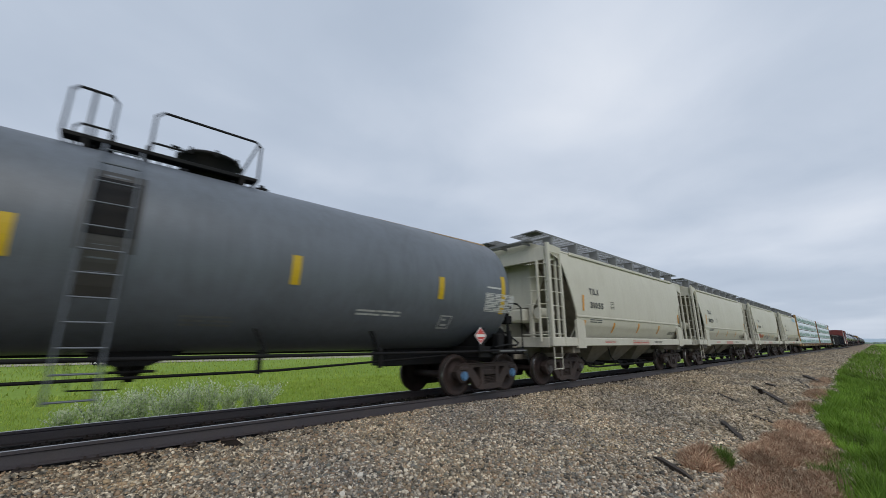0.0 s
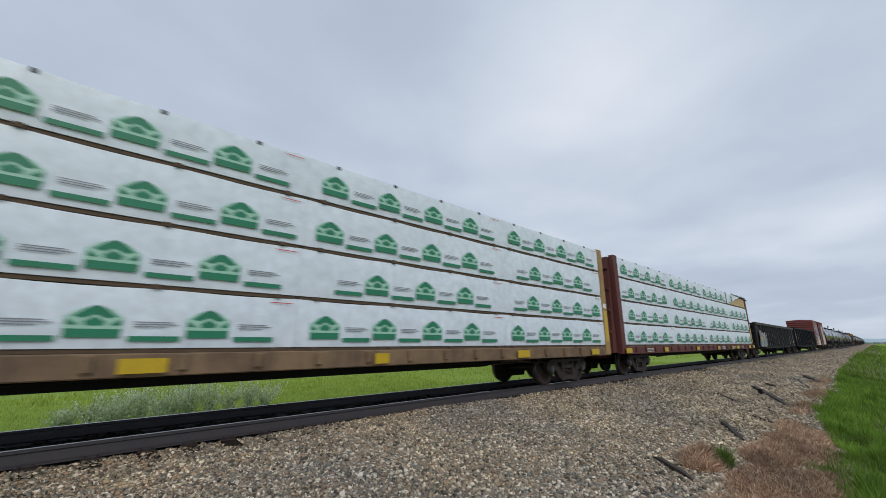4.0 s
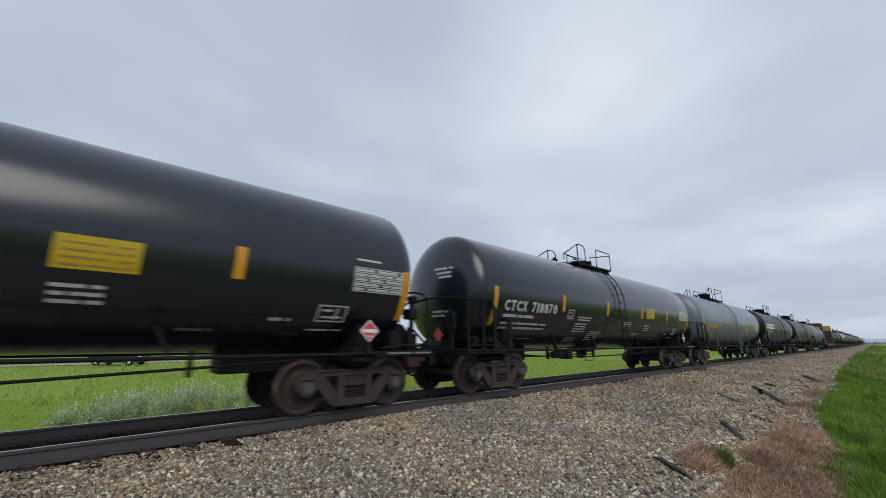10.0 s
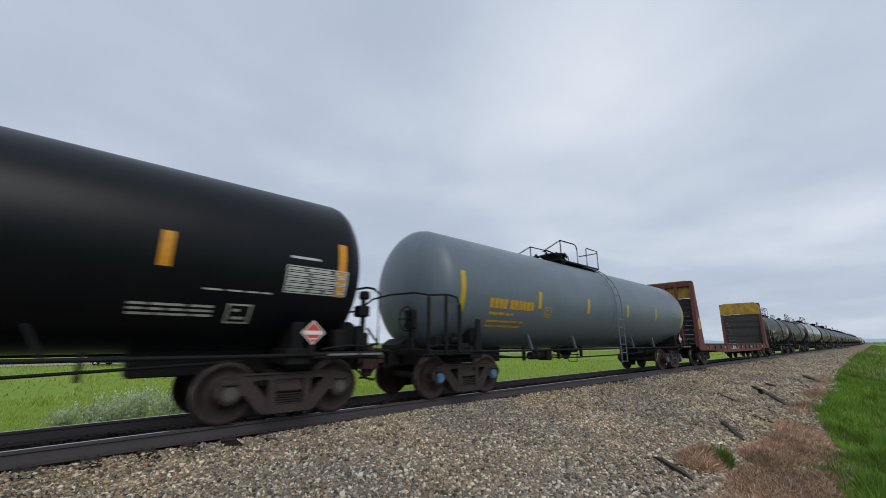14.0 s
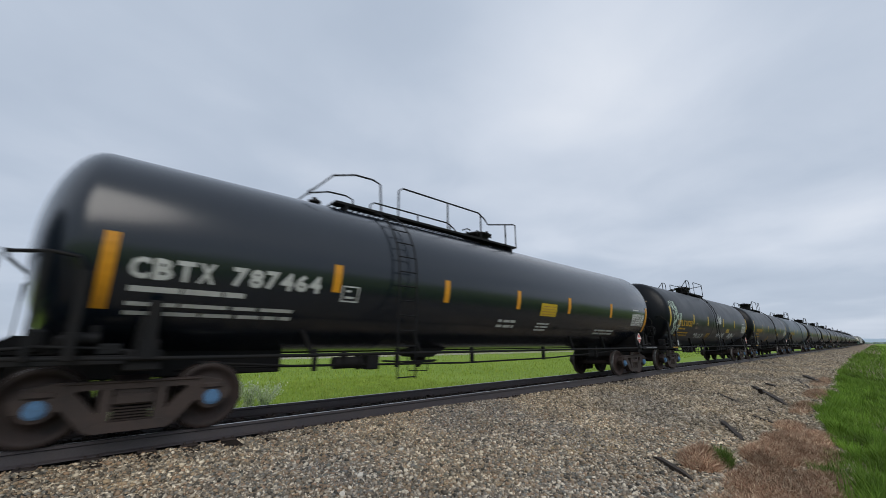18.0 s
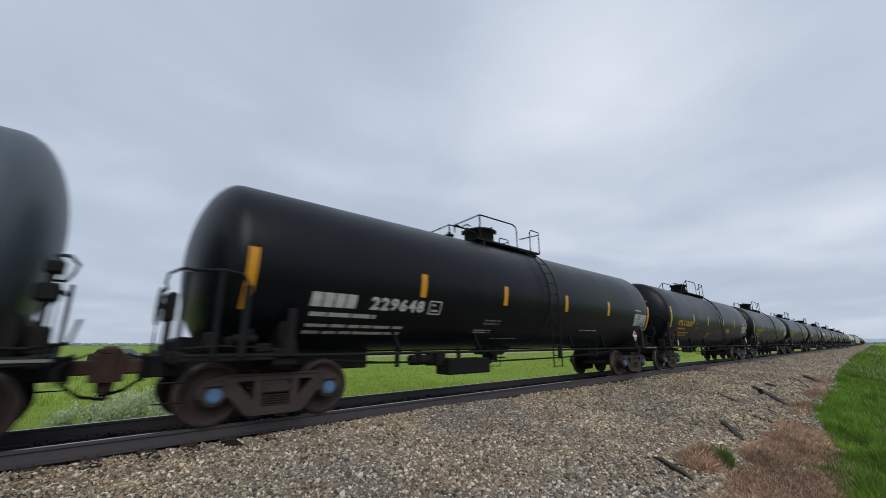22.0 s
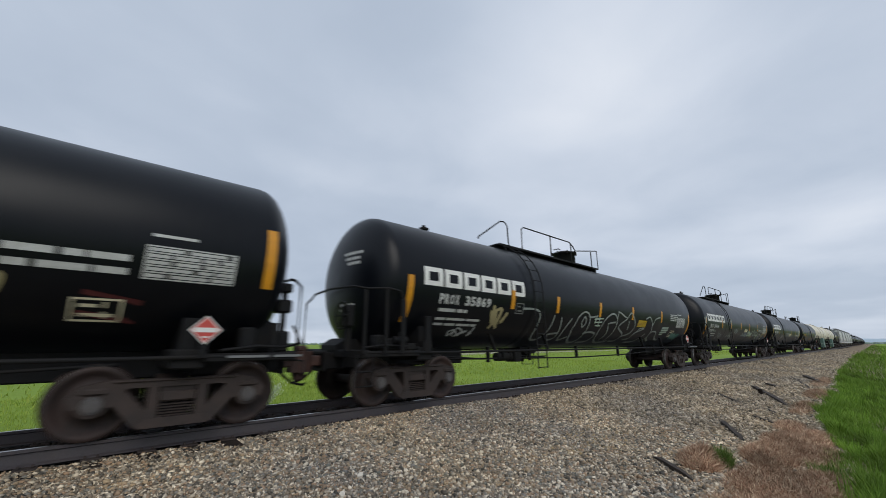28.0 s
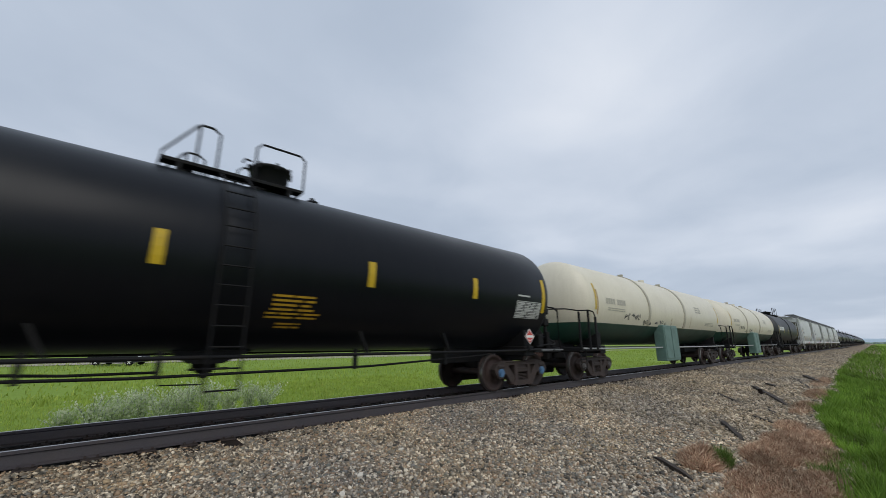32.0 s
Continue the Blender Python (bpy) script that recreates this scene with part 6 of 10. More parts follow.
# ---------------------------------------------------------------- gondolas
def make_gon_side(L, s, z0, z1, ends, low):
    def make(g):
        a = L / 2 - ends
        b = a - 2.9
        poly = [(-a, z0 + low), (-b - 0.3, z0 + low), (-b, z0), (b, z0), (b + 0.3, z0 + low), (a, z0 + low), (a, z1), (-a, z1)]
        g.prism(poly, "y", s * 1.44, s * 1.49)
        g.box(-a - 0.04, a + 0.04, s * 1.40, s * 1.60, z1 - 0.13, z1, 0.02)
        g.box(-a, a, s * 1.42, s * 1.54, z0 + low, z0 + low + 0.10, 0.01)
    return make


def make_gon_rib(h):
    def make(g):
        g.prism([(-0.09, -1.49), (0.09, -1.49), (0.055, -1.59), (-0.055, -1.59)], "z", 0, h)
    return make


def make_gon_end(z0, z1, ribs):
    """Left end wall; origin at the coupling face."""
    def make(g):
        g.box(0, 0.06, -1.44, 1.44, z0, z1, 0.01)
        for k in range(ribs):
            z = z0 + 0.18 + (z1 - z0 - 0.4) * k / (ribs - 1)
            g.prism([(-0.10, z - 0.02), (-0.10, z + 0.10), (0.0, z + 0.17), (0.0, z - 0.08)], "y", -1.40, 1.40)
        g.box(-0.10, 0.08, -1.58, 1.58, z1 - 0.12, z1, 0.02)
        for y in (-1.45, 1.45):
            g.box(-0.09, 0.09, y - 0.08, y + 0.08, z0 - 0.05, z1, 0.01)
        for k in range(5):
            g.tube([(-0.14, -1.45, z0 + 0.25 + 0.36 * k), (-0.14, -0.95, z0 + 0.25 + 0.36 * k)], 0.013, 5)
    return make


def gondola(start, L, paint, label, z0, z1, ribs, load, ends=0.8, low=0.10):
    car = begin_car("gondola_car", label, "gondola car", start, L, trucks=2.1, cap="capgrey")
    o, P = L / 2, M[paint]
    for s in (-1, 1):
        part("side_wall", Geo.mesh(fill(make_gon_side(L, s, z0, z1, ends, low)), "side_wall", P), car)
    rib = shared(("rib", paint, z1), "side_rib", P, make_gon_rib(z1 - z0 - low - 0.14))
    for u in ribs:
        part("side_rib", rib, car, "", (u - o, 0, z0 + low + 0.01))
        part("side_rib", rib, car, "", (u - o, 0, z0 + low + 0.01), 180)
    for s in (-1, 1):
        part("end_wall", shared(("gend", z0, z1, paint), "end_wall", P, make_gon_end(z0 + low, z1, 4)), car, "ribbed end wall", (s * (o - ends), 0, 0), 0 if s < 0 else 180)
    part("floor", fill(lambda g: g.box(-o + ends, o - ends, -1.44, 1.44, z0 + low, z0 + low + 0.08)).mesh("floor", M["under"]), car)
    part("centre_sill", fill(lambda g: g.box(-o + 0.6, o - 0.6, -0.3, 0.3, 0.62, z0 + low, 0.02)).mesh("centre_sill", M["under"]), car)
    for s in (-1, 1):
        for z in (z0 + 0.3, z0 + 0.7, z0 + 1.1, z0 + 1.5):
            part("grab_iron", shared(("grab", paint), "grab_iron", P, lambda g: g.tube([(-0.21, -1.50, 0), (-0.21, -1.56, 0), (0.21, -1.56, 0), (0.21, -1.50, 0)], 0.012, 5)), car, "", (s * (o - ends - 0.35), 0, z))
        part("corner_step", fill(lambda g: g.tube([(s * (o - ends - 0.1), -1.5, z0 + low), (s * (o - ends - 0.1), -1.5, 0.45), (s * (o - ends - 0.5), -1.5, 0.45), (s * (o - ends - 0.5), -1.5, z0 + low)], 0.014, 5)).mesh("corner_step", M["under"]), car)
    part("brake_pipe", fill(lambda g: g.tube([(-o + 3.2, -1.2, 0.75), (-o + 6, -1.25, 0.66), (o - 6, -1.25, 0.66), (o - 3.2, -1.2, 0.75)], 0.018, 5).box(-0.8, -0.2, -1.3, -1.1, 0.55, 0.72, 0.02)).mesh("brake_pipe", M["under"]), car)
    if load:
        g = Geo()
        n, m = 60, 6
        vs = []
        for i in range(n + 1):
            for j in range(m + 1):
                e = 1 - abs(j / m * 2 - 1) ** 4
                edge = min(1, i / 3, (n - i) / 3)
                vs.append((-o + ends + 0.1 + (L - 2 * ends - 0.2) * i / n, -1.42 + 2.84 * j / m, z1 - 0.06 + edge * e * (0.10 + 0.14 * (0.5 + noise.noise((i * 0.25, j * 0.5, 7))))))
        g.add(vs, [(i * (m + 1) + j, (i + 1) * (m + 1) + j, (i + 1) * (m + 1) + j + 1, i * (m + 1) + j + 1) for i in range(n) for j in range(m)], False)
        for s in (-1, 1):
            part("top_chord", fill(lambda g: g.box(-o + ends - 0.05, o - ends + 0.05, s * 1.40, s * 1.615, z1 - 0.16, z1 + 0.045, 0.02)).mesh("top_chord", M["chord"]), car, "rust-brown top chord")
        part("load", g.mesh("load", M["scrap"]), car, "heaped grey-brown load showing over the sides")
    return car, Skin(L, flat=1.49)


def fill(make):
    g = Geo()
    make(g)
    return g


# ---------------------------------------------------------------- the boxcar
def boxcar(start, L, label):
    car = begin_car("boxcar", label, "boxcar", start, L, trucks=2.25, cap="capgrey")
    o = L / 2
    a, z0, z1 = o - 0.88, 0.85, 4.40
    P = M["boxcar"]
    body = part("body", fill(lambda g: g.box(-a, a, -1.50, 1.50, z0, z1, 0.02)).mesh("body", P), car, "oxide-red steel body with smooth sheet sides")
    part("roof", fill(lambda g: g.prism([(-1.53, z1 - 0.02), (1.53, z1 - 0.02), (1.53, z1 + 0.05), (0, z1 + 0.16), (-1.53, z1 + 0.05)], "x", -a - 0.02, a + 0.02)).mesh("roof", P), car)
    for i in range(15):
        x = -a + 0.5 + (2 * a - 1.0) * i / 14
        part("roof_seam", shared("seam", "roof_seam", P, lambda g: g.prism([(-1.50, z1 + 0.05), (0, z1 + 0.16), (1.50, z1 + 0.05), (1.50, z1 + 0.09), (0, z1 + 0.20), (-1.50, z1 + 0.09)], "x", -0.03, 0.03)), car, "", (x, 0, 0))
    for s in (-1, 1):
        for k in range(11):
            z = z0 + 0.25 + (z1 - z0 - 0.5) * k / 10
            part("end_corrugation", shared("corr", "end_corrugation", P, lambda g: g.prism([(0.0, -0.09), (-0.09, -0.02), (-0.09, 0.05), (0.0, 0.10)], "y", -1.40, 1.40)), car, "", (s * a, 0, z), 0 if s < 0 else 180)
    part("side_sill", fill(lambda g: [g.box(-a, a, s * 1.49, s * 1.51, z0 - 0.02, z0 + 0.01, 0.004) for s in (-1, 1)]).mesh("side_sill", P), car)
    part("under_sill", fill(lambda g: g.box(-o + 0.6, -o + 3.4, -0.35, 0.35, 0.62, 0.95, 0.02).box(o - 3.4, o - 0.6, -0.35, 0.35, 0.62, 0.95, 0.02).box(-o + 3.4, o - 3.4, -0.3, 0.3, 0.81, 0.95, 0.02)).mesh("under_sill", M["under"]), car)
    part("brake_gear", fill(lambda g: (g.cyl((2.75, -0.9, 0.66), (3.25, -0.9, 0.66), 0.12, 12), g.tube([(3.25, -0.9, 0.62), (5.2, -1.0, 0.60)], 0.022, 5), g.tube([(1.0, -0.85, 0.74), (2.75, -0.9, 0.66)], 0.02, 5), g.tube([(-4.5, -1.3, 0.62), (0, -1.35, 0.72), (4.5, -1.3, 0.62)], 0.02, 5), g.box(-4.6, -4.4, -1.3, -0.9, 0.5, 0.9), g.box(3.9, 4.0, -1.2, -0.9, 0.6, 0.9, 0.02))).mesh("brake_gear", M["under"]), car)
    # the door: u 6.81 to 9.86
    d0, d1 = 6.85 - o, 9.82 - o
    door = part("door", fill(lambda g: g.box(d0, d1, -1.585, -1.50, z0 + 0.07, z1 - 0.12, 0.012)).mesh("door", P), car, "oxide-red sliding door with pressed ribs")
    for k in range(5):
        z = z0 + 0.55 + 0.62 * k
        part("door_rib", fill(lambda g: g.prism([(-1.585, z - 0.05), (-1.62, z - 0.02), (-1.62, z + 0.02), (-1.585, z + 0.05)], "x", d0 + 0.15, d1 - 0.15)).mesh("door_rib", P), door)
    for x in (d0 + 0.06, d1 - 0.06, (d0 + d1) / 2 - 0.1, (d0 + d1) / 2 + 0.12):
        part("door_post", fill(lambda g: g.box(x - 0.045, x + 0.045, -1.63, -1.586, z0 + 0.12, z1 - 0.12, 0.01)).mesh("door_post", P), door)
    for k in range(6):
        part("lock_rod", fill(lambda g: g.tube([(d0 + 0.45 + 0.42 * k, -1.64, z0 + 0.2), (d0 + 0.45 + 0.42 * k, -1.64, z0 + 1.25)], 0.018, 5)).mesh("lock_rod", P), door) if k in (1, 2, 3, 4) else None
    part("door_track", fill(lambda g: g.box(d0 - 0.2, a * 0.70, -1.66, -1.53, z1 - 0.06, z1 + 0.02, 0.01).box(d0 - 0.1, d1 + 0.1, -1.62, -1.50, z0 + 0.0, z0 + 0.05, 0.008)).mesh("door_track", P), car, "door rails above and below")
    part("door_gasket", fill(lambda g: g.box(d0 - 0.075, d0 - 0.012, -1.56, -1.50, z0 + 0.07, z1 - 0.08, 0.006).box(d1 + 0.012, d1 + 0.06, -1.56, -1.50, z0 + 0.07, z1 - 0.08, 0.006).box(d0, d1, -1.592, -1.50, z1 - 0.115, z1 - 0.065, 0.004)).mesh("door_gasket", M["under"]), door, "dark rubber seal round the door")
    for x in (d0 + 0.3, d1 - 0.35, (d0 + d1) / 2 + 0.5):
        part("door_hanger", fill(lambda g: g.box(x - 0.06, x + 0.06, -1.64, -1.586, z1 - 0.3, z1 - 0.06, 0.01)).mesh("door_hanger", M["oxide"]), door)
    for u in (0.98, L - 1.55):
        part("corner_ladder", fill(lambda g: [g.tube([(u - o, -1.51, z), (u - o, -1.57, z), (u - o + 0.5, -1.57, z), (u - o + 0.5, -1.51, z)], 0.013, 5) for z in [z0 + 0.25 + 0.4 * k for k in range(5)]]).mesh("corner_ladder", P), car, "rungs at the corner")
        part("corner_step", fill(lambda g: g.tube([(u - o, -1.5, z0), (u - o, -1.5, 0.42), (u - o + 0.5, -1.5, 0.42), (u - o + 0.5, -1.5, z0)], 0.014, 5)).mesh("corner_step", M["under"]), car)
    for u, z in ((3.0, 1.62), (5.6, 4.0), (11.2, 3.9), (13.0, 3.8)):
        part("panel_seam", fill(lambda g: g.box(u - o, u - o + (0.9 if u != 3.0 else 0.02), -1.507, -1.50, z, z + 0.025)).mesh("panel_seam", P), car)
    return car, Skin(L, flat=1.50)


# ---------------------------------------------------------------- the bulkhead flat
def bulkhead_flat(start, L, label):
    car = begin_car("bulkhead_flatcar", label, "flatcar", start, L, trucks=2.6, cap="capgrey")
    o = L / 2
    P = M["oxide"]
    part("side_sill", fill(lambda g: [g.prism([(-o + 0.8, 1.08), (-o + 0.8, 0.82), (-o + 3.8, 0.78), (-o + 5.2, 0.66), (o - 5.2, 0.66), (o - 3.8, 0.78), (o - 0.8, 0.82), (o - 0.8, 1.08)], "y", s * 1.38, s * 1.46) for s in (-1, 1)]).mesh("side_sill", P), car)
    for i in range(64):
        x = -o + 1.5 + (L - 3.0) * i / 63
        part("deck_board", shared("deckb", "deck_board", M["darkwood"], lambda g: g.box(-0.125, 0.125, -1.40, 1.40, 1.09, 1.15, 0.006)), car, "", (x, 0, 0))
    part("centre_sill", fill(lambda g: g.box(-o + 0.6, o - 0.6, -0.35, 0.35, 0.62, 1.08, 0.02)).mesh("centre_sill", M["under"]), car)
    for i in range(14):
        u = 2.2 + (L - 4.4) * i / 13
        part("stake_pocket", shared("pocket", "stake_pocket", P, lambda g: g.box(-0.06, 0.06, -1.53, -1.46, 0.86, 1.07, 0.01)), car, "", (u - o, 0, 0))
    for s in (-1, 1):
        b = part("bulkhead", fill(lambda g: [g.prism([(-o + 0.85, 1.0), (-o + 1.75, 1.0), (-o + 1.38, 4.42), (-o + 1.22, 4.42)], "y", y - 0.09, y + 0.09) for y in (-1.34, 1.34)] + [g.box(-o + 1.22, -o + 1.36, -1.40, 1.40, 4.2, 4.5, 0.02)] + [g.box(-o + 1.05, -o + 1.2, y - 0.06, y + 0.06, 1.0, 4.4, 0.01) for y in (-0.6, 0.0, 0.6)]).mesh("bulkhead", P if s < 0 else M["oxide"]), car, "tall braced end bulkhead", (0, 0, 0), 0 if s < 0 else 180)
        for k in range(10):
            part("bulkhead_board", shared("bhb", "bulkhead_board", M["darkwood"], lambda g: g.box(-o + 1.385, -o + 1.45, -1.30, 1.30, 0.0, 0.235, 0.006)), b, "", (0, 0, 1.16 + 0.24 * k))
        top = fill(lambda g: g.prism([(-1.42, 3.58), (1.42, 3.58), (1.42, 4.25), (1.1, 4.55), (-1.1, 4.55), (-1.42, 4.25)], "x", -o + 1.39, -o + 1.47)).mesh("bulkhead_top", M["yellowsteel"])
        part("bulkhead_top", top, b, "rust-stained yellow steel top")
    sk = Skin(L, flat=1.46)
    for u in (2.0, 5.5, 9.5, 12.5, 16.5):
        mark(car, "reflective_stripe", "orange", lambda g: sk.rect(g, u, u + 0.55, 0.88, 1.0, 0.006))
    lettering(car, sk, "#### ####", 7.0, 8.8, 0.82, 0.20, "letterw")
    mark(car, "bulkhead_stripe", "yellow", lambda g: g.box(-o + 1.2, -o + 1.45, -1.436, -1.43, 1.9, 2.5))
    return car


# ---------------------------------------------------------------- cream and green tank cars
def cream_tank(start, L, label, seed):
    car = begin_car("insulated_tank_car", label, "tank car", start, L, cap="capgrey", group="cars of the train")
    o, R, tz = L / 2, 1.50, 2.62
    K = round(L, 2)

    level = 1.88

    def jacket(upper):
        """The part of the shell over or under a level line."""
        g = Geo()
        a = o - 0.78
        prof = [(-a + 0.62 * (1 - math.sin(t * math.pi / 18)), R * math.cos(t * math.pi / 18)) for t in range(9, -1, -1)]
        prof[0] = (-a, 0.001)
        prof = prof + [(0, R)] + [(-x, r) for x, r in prof[::-1]]
        g.lathe(prof, 48, "x", (0, 0, tz))
        me = g.mesh("tank_shell" if upper else "lower_jacket", M["cream" if upper else "green"])
        bm = bmesh.new()
        bm.from_mesh(me)
        bmesh.ops.bisect_plane(bm, geom=bm.verts[:] + bm.edges[:] + bm.faces[:], plane_co=(0, 0, level), plane_no=(0, 0, 1), clear_inner=upper, clear_outer=not upper)
        bm.to_mesh(me)
        bm.free()
        return me
    part("tank_shell", jacket(True), car, "cream upper jacket")
    part("lower_jacket", jacket(False), car, "dark green lower jacket")
    for u, w in ((6.25, 0.09), (10.65, 0.11)):
        part("jacket_band", shared(("jband", K, u), "jacket_band", M["creamband"], lambda g: g.lathe([(-o + u - w, R - 0.01), (-o + u - w + 0.01, R + 0.035), (-o + u + w - 0.01, R + 0.035), (-o + u + w, R - 0.01)], 48, "x", (0, 0, tz), False, (-28, 208))), car)
        part("band_lug", shared(("blug", K, u), "band_lug", M["creamband"], lambda g: g.box(-o + u - 0.06, -o + u + 0.06, -0.55, -0.35, 4.04, 4.16, 0.01)), car)
    part("side_pipe", shared(("pipe", K), "side_pipe", M["grating"], make_side_pipe(L)), car)
    for s in (-1, 1):
        part("end_handrail", shared("endrail", "end_handrail", M["under"], make_end_rail), car, "", (s * o, 0, 0), 0 if s < 0 else 180)
        part("end_frame", shared("sill", "end_frame", M["under"], make_sill), car, "", (s * o, 0, 0), 0 if s < 0 else 180)
    cab = part("valve_cabinet", shared("cabinet", "valve_cabinet", M["palegreen"], lambda g: g.box(-0.85, 0.85, -1.52, -1.1, 0.45, 1.95, 0.02)), car, "grey-green valve cabinet on the side", (8.3 - o, 0, 0))
    for x in (-0.42, 0.42):
        part("cabinet_door", shared("cabdoor", "cabinet_door", M["palegreen"], lambda g: g.box(-0.38, 0.38, -1.545, -1.523, 0.55, 1.88, 0.008)), cab, "", (x, 0, 0))
    part("hatch_box", shared("chatch", "hatch_box", M["cream"], lambda g: g.cyl((-o + 2.0 + 6.9, -0.3, 4.05), (-o + 2.0 + 6.9, -0.3, 4.2), 0.14, 10)), car)
    sk = Skin(L, R, tz)
    for u in (1.62, L - 1.62):
        mark(car, "end_stripe", "yellow", lambda g: sk.rect(g, u - 0.06, u + 0.06, 2.3, 3.2))
    lettering(car, sk, "#### ####", 2.35, 3.95, 2.55, 0.20, "fadedink", label="faded stencilled character")
    tagged(mark(car, "stencil_print", "fadedink", lambda g: (sk.lines(g, 2.5, 3.9, 2.32, 2.46, 2, seed), sk.lines(g, 12.4, 13.3, 2.70, 3.05, 3, seed + 4, fill=0.7), sk.lines(g, 14.0, 15.6, 2.1, 2.3, 3, seed + 2)), "faded grey stencilled lettering"), kind="stuff")
    mark(car, "spray_tag", "letterk", lambda g: (scribble(sk, g, 3.9, 5.4, 2.08, 2.32, 6, 0.035, seed), scribble(sk, g, 5.7, 6.6, 1.93, 2.12, 4, 0.03, seed + 6), scribble(sk, g, 7.0, 8.2, 1.98, 2.16, 4, 0.03, seed + 7)), "thin black spray scribble")
    for u, z0, z1, w in ((1.74, 2.15, 3.0, 0.07), (8.9, 1.95, 2.3, 0.05), (11.6, 1.95, 2.5, 0.04)):
        mark(car, "rust_run", "tan", lambda g: sk.ribbon(g, [(u, z1), (u + 0.02, z0)], w), "rust stain running down")
    return car


# ---------------------------------------------------------------- the train, from its leading end
car, sk = tank_car(-8.7, 17.85, "greysoot", "grey sooty tank car with rust-stained top and dark grimy ladder", (7.8, 11.05, 14.25), "yellow", 8.65, (7.96, 8.47, 8.94, 10.52), (9.85, 0.45, 0.46), "blue", trucks=1.65)
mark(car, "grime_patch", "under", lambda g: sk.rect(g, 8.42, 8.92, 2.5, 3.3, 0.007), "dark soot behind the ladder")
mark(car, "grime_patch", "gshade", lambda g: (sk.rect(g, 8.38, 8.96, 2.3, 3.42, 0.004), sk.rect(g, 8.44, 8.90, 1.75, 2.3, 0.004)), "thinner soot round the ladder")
small_print(car, sk, 9.6, 10.3, 1.45, 1.62, 3, "letterg", 1)
small_print(car, sk, 12.3, 13.3, 1.72, 1.85, 2, "letterw", 2)
data_panel(car, sk, 15.7, 1.95, "letterw", 4)
spec_box(car, sk, 14.4, "letterw", 1.52)
placard(car, sk, 15.5, 1.37)
mark(car, "rust_patch", "tan", lambda g: (sk.ribbon(g, [(12.9, 3.93), (14.6, 3.93), (16.7, 3.92)], 0.05), sk.ribbon(g, [(14.6, 3.90), (16.5, 3.86)], 0.10)), "orange rust along the top")

HOP_LABEL = "weathered cream covered hopper with grey running boards and orange stripes"
for i in range(4):
    car, sk = hopper_car(9.05 + 13.32 * i, 13.32, "hopper", HOP_LABEL if i < 2 else ("weathered cream covered hopper with orange-red spray tag along its side" if i == 2 else "weathered cream covered hopper with blue spray tag under the eave"), i, marks=(("TILX", "31055"), ("TILX", "31129"), ("TILX", "31049"), ("GACX", "54947"))[i])
    if i == 2:
        mark(car, "spray_tag", "gred", lambda g: scribble(sk, g, 2.8, 4.5, 1.52, 1.84, 9, 0.06, 5, 0.012), "orange-red spray scribble")
        mark(car, "spray_tag", "ggrey", lambda g: (scribble(sk, g, 5.16, 5.77, 1.55, 1.86, 3, 0.045, 6, 0.012), scribble(sk, g, 6.21, 7.17, 1.48, 1.8, 5, 0.045, 7, 0.012)))
    if i == 3:
        mark(car, "spray_tag", "gblue", lambda g: scribble(sk, g, 9.0, 11.2, 3.45, 3.85, 5, 0.07, 9, 0.012), "pale blue spray tag")
        mark(car, "spray_tag", "gpurple", lambda g: (scribble(sk, g, 3.7, 4.3, 1.5, 1.72, 3, 0.05, 3, 0.012), scribble(sk, g, 5.4, 6.1, 1.5, 1.72, 3, 0.05, 4, 0.012)))

centerbeam(62.4, 22.95, "tan", "ochre centre-beam flatcar loaded with white-wrapped lumber bundles", False, 1)
centerbeam(85.35, 22.95, "oxide", "oxide-red centre-beam flatcar with lumber under torn black wrap", True, 2)

# first gondola, tagged with pale bubble letters
car, sk = gondola(108.3, 20.76, "gondola", "sooty black gondola car with pale bubble graffiti and full load", 0.76, 2.70, [2.49, 3.55] + [4.24 + 0.914 * k for k in range(14)] + [17.2, 18.27], True)
cloud = smooth_loop([(1.35, 1.30), (1.15, 1.05), (1.35, 0.98), (1.75, 0.92), (2.3, 0.93), (2.45, 1.0), (2.75, 0.93), (3.4, 0.92), (3.75, 1.0), (3.95, 1.15), (3.9, 1.42), (3.72, 1.62), (3.70, 1.95), (3.45, 2.02), (3.1, 1.90), (2.75, 1.98), (2.45, 1.90), (2.1, 2.08), (1.75, 2.13), (1.5, 1.95), (1.45, 1.6)], 5)
mark(car, "graffiti_fill", "gchalk", lambda g: sk.blob(g, cloud, 0.112), "thin patchy chalk-white spray fill")
mark(car, "graffiti_outline", "gdull", lambda g: (sk.ribbon(g, cloud + cloud[:1], 0.034, 0.118), sk.ribbon(g, [(u + 0.05 * noise.noise((u * 3, z * 3, 1)), z + 0.06 * noise.noise((u * 3, z * 3, 6))) for u, z in cloud + cloud[:1]], 0.03, 0.1185), sk.ribbon(g, smooth_loop([(2.5, 1.0), (2.55, 1.5), (2.42, 1.88)], 5, False), 0.07, 0.119), sk.ribbon(g, smooth_loop([(3.1, 1.1), (3.15, 1.5), (3.55, 1.6), (3.5, 1.2)], 5), 0.04, 0.119), sk.ribbon(g, smooth_loop([(1.75, 1.2), (1.9, 1.6), (2.2, 1.5)], 5), 0.04, 0.119)), "pale outline of bubble letters")
